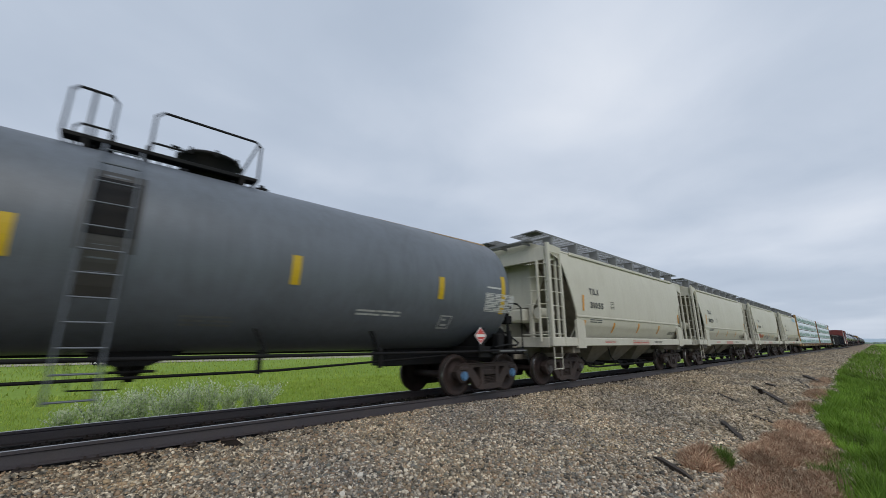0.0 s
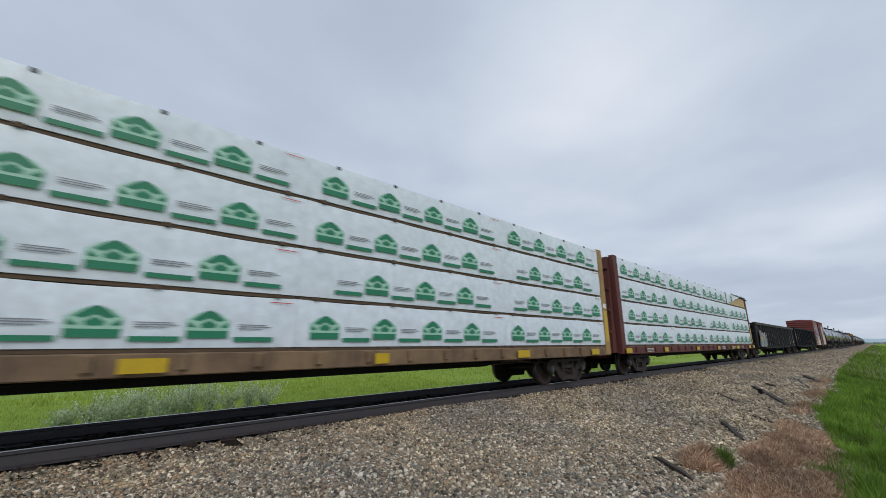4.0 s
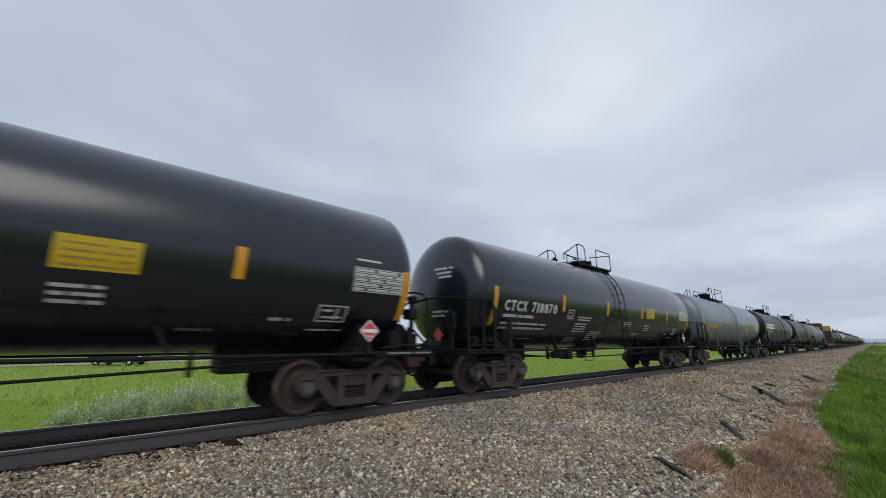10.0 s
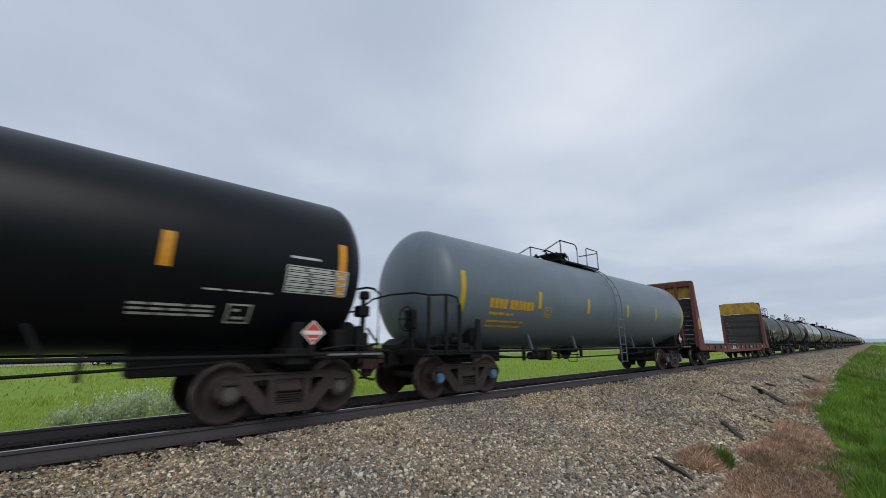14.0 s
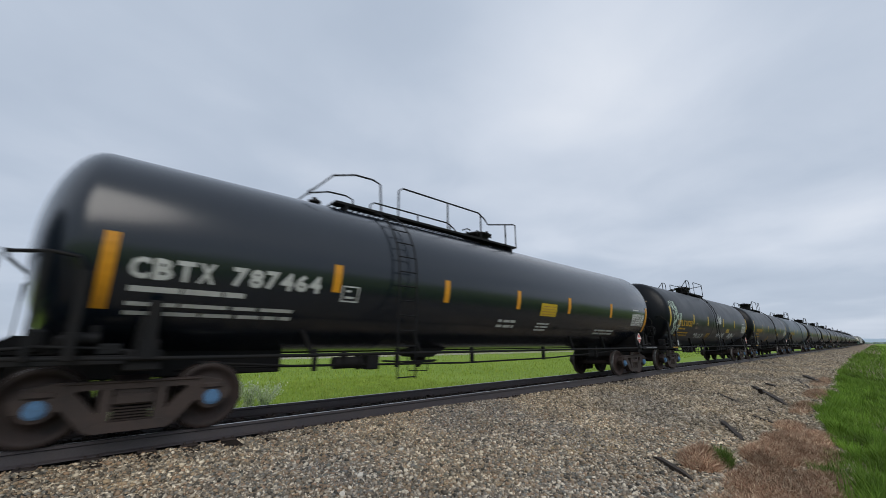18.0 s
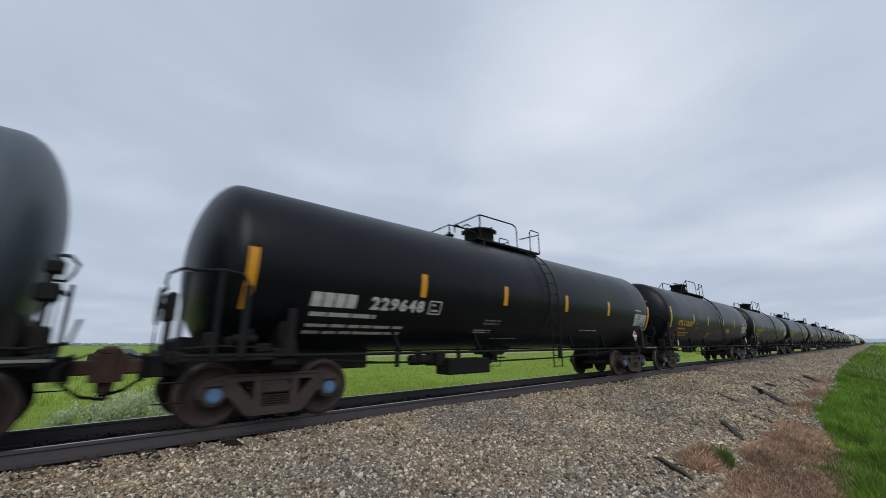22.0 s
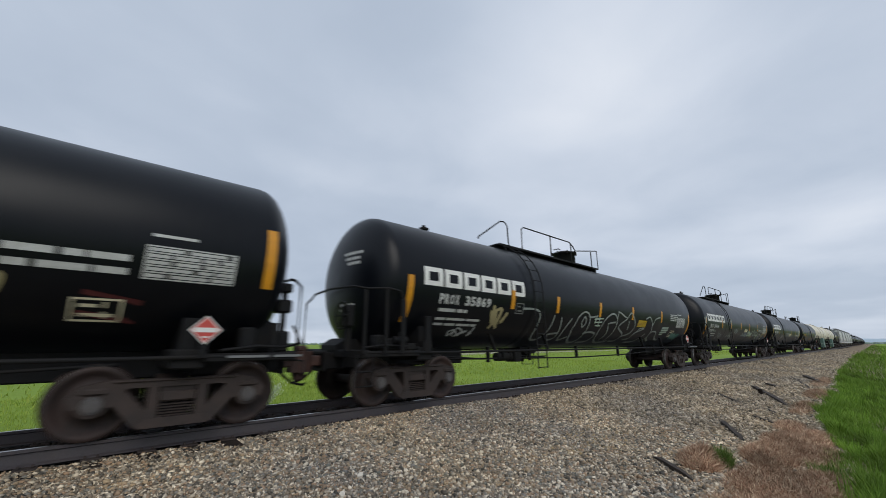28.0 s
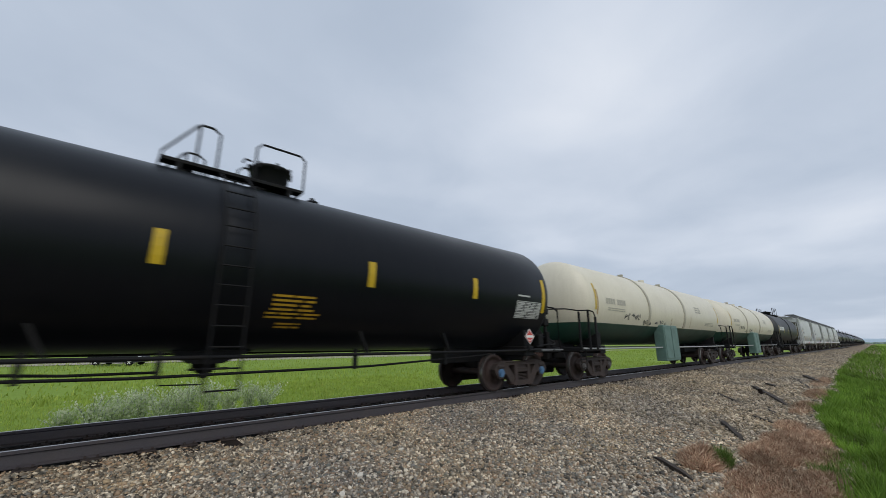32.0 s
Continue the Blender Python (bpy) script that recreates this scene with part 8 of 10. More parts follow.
strokes(sk, "graffiti_outline", "ghalo", ([(10.08, 1.5), (10.17, 1.59), (10.35, 1.57), (10.53, 1.48), (10.62, 1.34), (10.59, 1.21), (10.45, 1.1)], [(10.7, 1.2), (10.78, 1.45), (10.84, 1.6)]), 0.13, 0.0050, "dull pink ring")
strokes(sk, "graffiti_line", "gblack", ([(10.49, 1.9), (10.68, 2.0), (10.84, 1.97)], [(10.93, 2.01), (11.23, 2.0), (11.54, 1.91), (11.76, 1.68)], [(10.46, 1.63), (10.61, 1.69), (10.81, 1.77)], [(11.0, 1.84), (11.22, 1.84), (11.44, 1.79)], [(12.1, 2.12), (12.38, 2.21), (12.74, 2.21)], [(11.9, 1.67), (12.12, 1.75), (12.38, 1.72), (12.84, 1.61)], [(12.42, 2.01), (12.61, 2.0)], [(12.28, 1.08), (12.49, 1.12), (12.66, 1.08)], [(11.64, 1.09), (11.81, 1.3), (11.95, 1.43)], [(12.89, 1.83), (13.16, 1.84)], [(13.83, 2.14), (14.05, 2.17), (14.25, 2.05)], [(14.63, 2.15), (14.9, 1.87), (15.05, 1.7)],
        [(13.82, 0.98), (14.15, 1.0), (14.31, 1.06), (14.34, 0.96)], [(12.65, 0.95), (12.76, 1.17), (12.94, 1.36)], [(11.81, 1.26), (12.01, 1.56), (12.17, 1.66)], [(13.36, 1.42), (13.55, 1.42)], [(11.4, 1.09), (11.52, 1.17)], [(15.2, 1.9), (15.34, 1.7), (15.24, 1.4)], [(14.2, 1.5), (14.3, 1.3)]), 0.032, 0.0135, "thin black strokes")
strokes(sk, "graffiti_light", "white", ([(10.76, 2.1), (11.18, 2.165), (11.63, 2.07), (11.9, 1.85)], [(10.86, 1.67), (11.05, 1.64), (11.21, 1.67)], [(12.09, 2.19), (12.42, 2.25), (12.87, 2.18)], [(13.0, 2.11), (13.4, 2.27), (13.71, 2.16)], [(11.92, 1.69), (12.29, 1.78), (12.82, 1.65)], [(10.61, 1.17), (10.88, 1.1), (10.93, 0.97)], [(13.24, 0.97), (13.4, 0.95), (13.68, 0.96)], [(10.3, 1.3), (10.5, 1.32)]), 0.03, 0.0155, "white highlights")
# upper right: pale lilac bubble letters
lil = smooth_loop([(10.26, 3.66), (10.33, 3.32), (10.35, 3.06), (10.42, 2.71), (10.75, 2.66), (11.04, 2.72), (11.25, 2.59), (11.6, 2.52), (11.86, 2.60), (12.3, 2.48), (12.62, 2.44), (13.0, 2.50), (13.45, 2.44), (13.53, 2.95), (13.81, 3.0), (13.77, 3.65), (13.3, 3.72), (12.83, 3.80), (12.3, 3.72), (11.85, 3.79), (11.4, 3.70), (11.0, 3.82), (10.6, 3.76)], 5)
mark(car, "graffiti_shadow", "gshade", lambda g: sk.blob(g, [(u + 0.05, z - 0.08) for u, z in lil], 0.0035), "dark drop shadow")
mark(car, "graffiti_fill", "glilac", lambda g: sk.blob(g, lil, 0.0045), "pale lilac bubble letters")
bubbles = ([(10.45, 3.52), (10.95, 3.50), (10.55, 2.95), (11.0, 2.88)], [(11.35, 3.50), (11.55, 3.2), (11.42, 2.85), (11.2, 3.1), (11.3, 3.45)], [(11.78, 2.75), (11.85, 3.45), (12.05, 3.1), (12.25, 3.45), (12.3, 2.72)], [(12.9, 3.3), (12.65, 3.5), (12.55, 3.1), (12.62, 2.75), (12.95, 2.78)], [(12.6, 3.1), (12.88, 3.1)], [(13.05, 3.45), (13.65, 3.42)], [(13.35, 3.4), (13.25, 2.65)])
strokes(sk, "graffiti_shade", "gpurple", bubbles, 0.21, 0.0052, "grey-violet shading")
strokes(sk, "graffiti_light", "glight", [[(u - 0.02, z + 0.02) for u, z in q] for q in bubbles], 0.15, 0.0072, "pale letter faces")
mark(car, "graffiti_outline", "gpale", lambda g: sk.ribbon(g, lil + lil[:1], 0.04, 0.0092), "pale outline")
ring = [(14.17 + 0.31 * math.cos(k * math.pi / 10), 3.81 + 0.31 * math.sin(k * math.pi / 10)) for k in range(20)]
mark(car, "round_emblem", "gdusty", lambda g: sk.blob(g, ring, 0.005), "round faded cream emblem")
mark(car, "emblem_mark", "letterg", lambda g: (sk.ribbon(g, ring + ring[:1], 0.05, 0.007), sk.ribbon(g, [(13.98, 3.81), (14.36, 3.81)], 0.06, 0.007), sk.ribbon(g, [(14.17, 3.62), (14.17, 4.0)], 0.05, 0.0072)))
# lettering, stickers and tags at the leading end
lettering(car, sk, "####", 2.48, 3.58, 2.05, 0.26, "letterw", lift=0.005)
lettering(car, sk, "712", 1.99, 2.68, 1.60, 0.28, "letterw", lift=0.005)
lettering(car, sk, "7#6", 3.06, 3.74, 1.63, 0.28, "letterw", lift=0.005)
mark(car, "small_stencil", "letterg", lambda g: (sk.lines(g, 1.1, 1.35, 1.6, 1.8, 2, 4, 0.005), sk.lines(g, 2.2, 2.45, 2.5, 2.8, 2, 9, 0.005), sk.lines(g, 14.4, 15.0, 2.6, 2.8, 3, 6, 0.005)))
mark(car, "door_stencil", "letterw", lambda g: ds.lines(g, 8.2, 8.75, 3.2, 3.5, 3, 7, 0.006))
mark(car, "panel_frame", "oxide", lambda g: [sk.rect(g, *q, 0.006) for q in ((1.07, 1.56, 2.48, 2.505), (1.07, 1.56, 2.05, 2.075), (1.54, 1.565, 2.05, 2.5))], "dark frame of a side panel")
mark(car, "spray_blotch", "gbluegrey", lambda g: sk.blob(g, smooth_loop([(1.18, 2.12), (1.22, 2.3), (1.35, 2.24), (1.46, 2.28), (1.44, 2.14), (1.3, 2.16)], 4), 0.007), "small dull blue spray mark")
strokes(sk, "spray_tag", "gochre", ([(1.56, 1.62), (1.7, 1.9), (1.76, 1.64)], [(1.6, 1.7), (1.95, 1.72)], [(1.82, 1.6), (1.86, 1.82), (1.96, 1.66)]), 0.04, 0.006, "dull olive tag")
strokes(sk, "spray_tag", "letterw", ([(1.08, 1.4), (1.3, 1.44), (1.14, 1.28), (1.36, 1.3), (1.18, 1.14)], [(1.3, 1.42), (1.46, 1.36), (1.34, 1.2), (1.46, 1.14)]), 0.07, 0.006, "white drip tag")
strokes(sk, "spray_tag", "gpink", ([(1.56, 1.3), (1.6, 0.96), (1.72, 1.3), (1.78, 1.0)], [(1.82, 1.26), (1.86, 1.0), (1.98, 1.2)], [(1.62, 1.1), (2.08, 1.06)]), 0.06, 0.006, "pale pink tag")
strokes(sk, "spray_tag", "letterw", ([(2.1, 1.4), (2.6, 1.42)], [(2.15, 1.26), (2.55, 1.28)], [(2.3, 1.44), (2.28, 1.0)], [(2.12, 1.14), (2.5, 1.16)], [(2.45, 1.4), (2.46, 1.1)], [(2.1, 1.0), (2.6, 0.98)]), 0.06, 0.006, "white tag", False)
mark(car, "sticker", "gcream", lambda g: sk.rect(g, 1.12, 1.44, 0.90, 1.0, 0.013), "cream sticker")
mark(car, "reflective_stripe", "yellow", lambda g: sk.rect(g, 1.58, 2.10, 0.89, 1.08, 0.013), "broad yellow sticker")
for u, w, z, h in ((3.92, 0.45, 0.96, 0.08), (6.2, 0.45, 0.96, 0.10), (10.0, 0.42, 0.97, 0.10), (12.1, 0.42, 0.95, 0.09), (14.75, 0.55, 0.94, 0.17)):
    mark(car, "reflective_stripe", "tape", lambda g: sk.rect(g, u, u + w, z, z + h, 0.018), "orange reflective stripe")
for u in (7.4, 8.58):
    mark(car, "reflective_stripe", "tape", lambda g: ds.rect(g, u, u + 0.65, 0.97, 1.07, 0.016), "orange reflective stripe")

# glossy black tank cars
GLOSS = "glossy black tank car with white lettering and amber stripes"
for start, L, sd in ((167.04, 17.56, 1), (184.6, 17.3, 2)):
    car, sk = tank_car(start, L, "gloss", GLOSS, (4.65, 7.51, 10.46, 13.2), "orange", 8.45, (6.33, 7.9, 8.78, 10.0), (8.75, 0.34, 0.36), "capgrey", inset=0.74 if sd == 1 else 0.62, radius=1.53, lead_mark=1.5, end_mark=1.3, end_z=2.12)
    reporting_marks(car, sk, 1.85 if sd == 2 else 2.0, 4.3 if sd == 2 else 4.5, "CTCX 719013" if sd == 1 else "CTCX 718870", "letterw", sd, 2.02, 0.27, wide=1.08, gap=0.8)
    head_print(car, L, "letterw", 0.74 if sd == 1 else 0.62)
    spec_box(car, sk, 4.95, "letterw")
    for a, b, c, d, n in ((5.6, 6.45, 1.9, 2.05, 2), (5.55, 6.3, 1.55, 1.85, 4), (5.5, 6.2, 1.25, 1.4, 3), (6.7, 7.5, 1.3, 1.62, 5), (9.0, 9.6, 1.8, 2.0, 3), (10.1, 10.7, 1.5, 1.62, 2), (3.0, 3.7, 1.32, 1.36, 1)):
        small_print(car, sk, a, b, c, d, n, "letterw", sd + n)
    back, up = (0.0, 0.0) if sd == 1 else (0.30, 0.1)
    plate(car, sk, 11.22 - back, 12.04 - back, 2.06 + up, 2.46 + up, "yellow")
    small_print(car, sk, 11.25 - back, 11.75 - back, 1.67, 1.94, 3, "letterw", 9)
    small_print(car, sk, 13.8 - back, 14.14 - back, 1.56, 1.66, 1, "letterw", 8)
    small_print(car, sk, 12.6 - back, 13.05 - back, 1.38, 1.46, 1, "letterg", 5)
    small_print(car, sk, 14.47 - back, 15.13 - back, 1.42, 1.48, 1, "letterw", 6)
    data_panel(car, sk, 15.1 - back, 2.12 + up, "letterw", sd)
    spec_box(car, sk, 14.56 - back, "letterw", 1.57, 0.55)
    placard(car, sk, 15.5 - back, 1.42)
    g = Geo()
    g.prism([(-0.19, 1.35), (0, 1.16), (0.19, 1.35), (0, 1.54)], "x", -L / 2 + 0.72, -L / 2 + 0.725)
    part("head_placard", g.mesh("head_placard", M["red"]), car, "red hazard placard on the head", (0, -0.2, 0.05))

# grey-blue tank with yellow lettering
car, sk = tank_car(201.9, 17.54, "steelgrey", "dark grey-blue tank car with faded yellow lettering", (4.85, 7.4, 10.3, 13.65), "yellow", 8.3, (6.12, 7.75, 8.5, 10.2), (8.4, 0.28, 0.5), "capgrey")
reporting_marks(car, sk, 2.45, 4.35, "#### ######", "lettery", 9, 2.05, 0.24, wide=1.2)
mark(car, "printed_panel", "lettery", lambda g: (sk.lines(g, 4.5, 4.95, 2.55, 2.8, 4, 5), sk.lines(g, 4.5, 4.75, 1.9, 2.1, 2, 6)), "faded yellow label")
plate(car, sk, 11.45, 12.37, 1.93, 2.2, "yellow")
small_print(car, sk, 12.46, 13.28, 1.78, 1.86, 1, "lettery", 4)
small_print(car, sk, 13.85, 14.14, 1.64, 1.80, 3, "letterg", 6)
data_panel(car, sk, 14.65, 2.05, "letterw", 8)
part("air_reservoir", fill(lambda g: g.cyl((7.1, -1.2, 1.18), (8.0, -1.2, 1.18), 0.13, 14)).mesh("air_reservoir", M["grey"]), car, "small grey air reservoir")
placard(car, sk, 15.62, 1.38)


def brand_row(car, sk, u0, u1, z0, z1):
    """Six plain hollow white blocks in a row."""
    w = (u1 - u0) / 6
    for i in range(6):
        a, b, t, k = u0 + i * w + 0.03, u0 + (i + 1) * w - 0.03, 0.13, 0.10
        def draw(g):
            sk.rect(g, a, a + t, z0, z1)
            sk.rect(g, b - t, b, z0, z1)
            sk.rect(g, a + t, b - t, z1 - k, z1)
            sk.rect(g, a + t, b - t, z0, z0 + k)
        mark(car, "brand_block", "white", draw)


car, sk = tank_car(219.44, 17.66, "black", "black tank car with large white block emblem row", (4.72, 7.82, 10.53, 13.19), "yellow", 9.9, (6.9, 9.1, 9.75, 10.7), (9.3, 0.42, 0.45), "blue", lead_mark=1.61, end_mark=1.39, stripe_z=2.32, end_z=2.1)
brand_row(car, sk, 1.99, 5.44, 2.40, 2.79)
reporting_marks(car, sk, 2.41, 4.05, "PROX 48016", "letterw", 4, 2.05, 0.23, wide=0.85)
spec_box(car, sk, 5.05, "letterw", 1.9)
small_print(car, sk, 13.0, 13.6, 1.75, 1.95, 3, "letterw", 5)
data_panel(car, sk, 15.1, 1.97, "letterw", 8)
placard(car, sk, 15.73, 1.38)

car, sk = tank_car(237.1, 17.8, "black", "black tank car with outlined white spray tag on its side", (4.75, 7.56, 10.75, 13.72), "orange", 9.9, (6.9, 8.6, 9.1, 10.6), (8.6, 0.44, 0.55), "capgrey", lead_mark=1.47, stripe_z=2.45, end_z=2.46)
reporting_marks(car, sk, 2.55, 4.51, "TILX 361959", "letterw", 6, 2.02, 0.24)
head_print(car, 17.8)
spec_box(car, sk, 4.95, "letterw")
mark(car, "spray_tag", "gwhite", lambda g: [sk.ribbon(g, smooth_loop(q, 6), 0.045) for q in ([(4.9, 1.35), (5.0, 1.7), (5.3, 1.85), (5.5, 1.6), (5.3, 1.3), (5.0, 1.2)], [(5.5, 1.25), (5.6, 1.65), (5.85, 1.75), (5.9, 1.5), (5.7, 1.2)], [(5.95, 1.3), (6.05, 1.8), (6.3, 1.9), (6.4, 1.55), (6.2, 1.25)], [(6.45, 1.2), (6.6, 1.7), (6.9, 1.8), (6.8, 1.5), (6.95, 1.3), (6.7, 1.15)], [(7.0, 1.3), (7.2, 1.75), (7.5, 1.65), (7.4, 1.35), (7.7, 1.4), (7.5, 1.15)])] + [sk.ribbon(g, smooth_loop([(5.1, 1.5), (5.25, 1.6), (5.2, 1.4)], 4), 0.03)], "white outlined spray letters")
small_print(car, sk, 10.6, 11.6, 1.55, 1.6, 1, "letterw", 6)
small_print(car, sk, 13.43, 14.41, 1.58, 1.77, 3, "letterw", 7)
small_print(car, sk, 14.23, 15.17, 1.95, 2.0, 1, "letterw", 8)
spec_box(car, sk, 14.6, "letterw", 1.5)
data_panel(car, sk, 15.34, 2.0, "letterw", 9)
placard(car, sk, 15.87, 1.37)
placard(car, sk, 0.95, 1.37, "red", -0.7)

car, sk = tank_car(254.9, 18.0, "grey", "plain grey-blue tank car with small faded yellow lettering", (4.62, 7.38, 10.38, 13.18), "yellow", 9.35, (6.35, 8.5, 9.2, 10.1), (7.9, 0.42, 0.42), "blue")
reporting_marks(car, sk, 2.5, 4.35, "#### ######", "lettery", 9, 2.05, 0.24, wide=1.3, gap=0.6)
spec_box(car, sk, 4.9, "lettery")
data_panel(car, sk, 15.2, 1.9, "letterg", 5)
placard(car, sk, 15.9, 1.37)

bulkhead_flat(272.9, 20.35, "empty oxide-red bulkhead flatcar with yellow-topped end walls")

# two short weathered tanks
for i, start in enumerate((293.25, 306.75)):
    car, sk = tank_car(start, 13.48, "brownblack", "short weathered black tank car with orange sticker and white lettering", (4.4, 5.34, 7.68, 9.39), "orange", 6.15, (3.9, 5.6, 6.1, 7.3), (5.1, 0.12, 0.3), "blue" if i else "capgrey", tidy=False, inset=0.62, radius=1.36, lead_mark=1.42, end_mark=1.2)
    reporting_marks(car, sk, 2.34, 4.18, "TILX 151152" if i else "TILX 151020", "letterw", 12 + i, 2.06, 0.25)
    plate(car, sk, 4.2, 4.95, 1.35, 1.6, "orange")
    for a, b, c, d, n in ((4.4, 5.2, 1.62, 1.85, 3), (7.3, 8.3, 1.4, 1.7, 4), (9.2, 10.1, 1.55, 1.75, 3), (8.6, 9.1, 1.6, 1.68, 1)):
        small_print(car, sk, a, b, c, d, n, "letterw", 3 + n)
    data_panel(car, sk, 11.1, 2.12, "letterw", 3)
    spec_box(car, sk, 10.6, "gcream", 1.46, 0.54)
    small_print(car, sk, 9.77, 10.62, 1.9, 2.06, 1, "letterw", 7)
    if i == 0:
        plate(car, sk, 11.6, 12.2, 1.78, 1.92, "orange")
        mark(car, "spray_tag", "gred", lambda g: scribble(sk, g, 11.05, 11.5, 2.58, 2.70, 3, 0.05, 8), "small red spray smudge")
        mark(car, "spray_tag", "gwhite", lambda g: (scribble(sk, g, 4.4, 5.7, 1.75, 2.0, 6, 0.035, 4), scribble(sk, g, 6.7, 7.4, 1.55, 1.95, 5, 0.035, 6)), "thin white spray tags")
    else:
        mark(car, "sticker", "red", lambda g: sk.rect(g, 1.45, 1.6, 2.95, 3.05))
        plate(car, sk, 8.2, 8.8, 1.4, 1.62, "lettery")

# long glossy black tank
car, sk = tank_car(320.2, 19.73, "gloss", "long glossy black tank car with white lettering and yellow panel", (4.63, 7.26, 9.85, 12.39, 15.2), "orange", 6.07, (4.3, 6.47, 9.64, 10.94), (9.85, 0.36, 0.42), "blue", True, lead_mark=1.55, end_mark=1.45, stripe_z=2.31, end_z=2.1)
reporting_marks(car, sk, 1.75, 4.36, "CBTX 787464", "letterw", 15, 2.02, 0.28, wide=1.08, gap=0.8)
spec_box(car, sk, 4.75, "letterw")
plate(car, sk, 10.9, 11.7, 1.95, 2.3, "yellow")
small_print(car, sk, 9.2, 9.9, 1.6, 1.85, 2, "letterw", 3)
small_print(car, sk, 10.9, 11.5, 1.55, 1.8, 3, "letterw", 4)
small_print(car, sk, 14.4, 15.8, 1.5, 1.7, 2, "letterw", 5)
data_panel(car, sk, 17.0, 1.85, "letterw", 6)
placard(car, sk, 17.4, 1.37)

BLK = "matte black tank car with yellow lettering and reflective stripes"


def yellow_lettered(start, L, seed, deck=(6.5, 9.2, 9.9, 10.6), ladder=9.5, manway=(8.15, 0.38, 0.62), label=BLK, caps="blue", digits="######", lead_mark=1.56, stripe_z=2.37):
    car, sk = tank_car(start, L, "black", label, (4.8, 7.3, 10.5, 13.2), "yellow", ladder, deck, manway, caps, lead_mark=lead_mark, end_mark=1.24, stripe_z=stripe_z, end_z=2.38 if lead_mark < 1.8 else 2.5, panel=True)
    head_print(car, L, "worntan")
    up = stripe_z - 2.37
    reporting_marks(car, sk, 2.5, 4.6, "UTLX " + digits, "lettery", seed, 2.0 + 0.4 * up, 0.27, wide=1.45, gap=0.55)
    spec_box(car, sk, 5.2, "worntan")
    plate(car, sk, 11.4, 12.1, 1.82, 2.02, "yellow")
    mark(car, "tag_panel", "lettery", lambda g: sk.lines(g, 7.6, 8.2, 1.4, 1.75, 6, seed))
    data_panel(car, sk, L - 2.55, 1.85, "letterw", seed)
    mark(car, "grey_panel", "bluepanel", lambda g: sk.rect(g, 1.48, 1.95, 1.50, 1.70), "grey painted panel")
    mark(car, "sill_stripe", "lettery", lambda g: g.box(-L / 2 + 1.4, -L / 2 + 2.05, -1.413, -1.404, 0.99, 1.025), "yellow stripe on the end sill")
    mark(car, "post_plate", "letterw", lambda g: g.box(2.12 - L / 2 - 0.06, 2.12 - L / 2 + 0.06, -1.43, -1.422, 1.09, 1.32), "white plate on the bolster post")
    placard(car, sk, L - 1.95, 1.37)
    return car, sk


# black tank with pale spray letters
car, sk = yellow_lettered(339.93, 17.82, 1, (6.47, 8.0, 8.8, 10.5), 8.45, (8.85, 0.36, 0.52), "matte black tank car with pale blue spray letters and yellow lettering", digits="207352", lead_mark=1.45)
mark(car, "spray_tag", "gpale", lambda g: (scribble(sk, g, 1.75, 2.7, 1.5, 2.1, 5, 0.05, 21), scribble(sk, g, 1.5, 2.3, 2.7, 3.15, 4, 0.05, 22), scribble(sk, g, 1.8, 2.9, 2.0, 2.6, 6, 0.045, 23), scribble(sk, g, 1.7, 2.4, 2.4, 2.9, 4, 0.04, 29)), "pale green-white spray letters")
mark(car, "spray_tag", "gwhite", lambda g: (scribble(sk, g, 5.4, 7.0, 1.45, 1.68, 6, 0.05, 24), scribble(sk, g, 8.95, 9.9, 2.25, 2.85, 5, 0.08, 25), scribble(sk, g, 9.6, 11.2, 1.5, 1.8, 6, 0.06, 26), scribble(sk, g, 12.2, 13.8, 1.5, 1.8, 6, 0.06, 27)), "white spray tags")
yellow_lettered(357.75, 17.85, 2, digits="210616")
car, sk = tank_car(375.6, 17.9, "slate", "smooth dark slate-blue tank car with faded yellow lettering and blue caps", (4.79, 7.35, 10.42, 13.29), "yellow", 9.5, (6.5, 9.2, 9.9, 10.4), (8.15, 0.42, 0.5), "blue")
reporting_marks(car, sk, 2.4, 4.4, "NATX 310583", "lettery", 3, 2.05, 0.25, wide=1.35, gap=0.6)
spec_box(car, sk, 4.9, "lettery")
data_panel(car, sk, 15.1, 1.9, "letterg", 3)
placard(car, sk, 15.6, 1.37)
car, sk = tank_car(393.5, 17.92, "black", "matte black tank car with white lettering and amber stripes", (4.79, 7.5, 10.42, 13.2), "orange", 9.5, (6.5, 9.2, 9.9, 10.4), (8.15, 0.45, 0.55), "blue", lead_mark=1.41, end_mark=1.22, end_z=2.18)
reporting_marks(car, sk, 2.41, 4.9, "#### 229648", "letterw", 7, 1.82, 0.24, gap=1.3)
spec_box(car, sk, 5.02, "letterw", 1.80)
for a, b, c, d, n in ((6.7, 7.3, 1.45, 1.55, 2), (7.5, 8.6, 1.32, 1.35, 1), (11.6, 12.8, 1.6, 1.64, 1), (6.9, 7.5, 1.65, 1.8, 2)):
    small_print(car, sk, a, b, c, d, n, "letterg" if c > 1.6 else "letterw", n)
data_panel(car, sk, 15.42, 1.85, "letterw", 7)
placard(car, sk, 15.24, 1.46)
post = part("bolster_post", fill(lambda g: g.prism([(6.90, 0.98), (7.12, 0.98), (7.06, 1.72), (6.93, 1.72)], "y", -1.44, -1.38)).mesh("bolster_post", M["under"]), car, "tapered post over the truck")
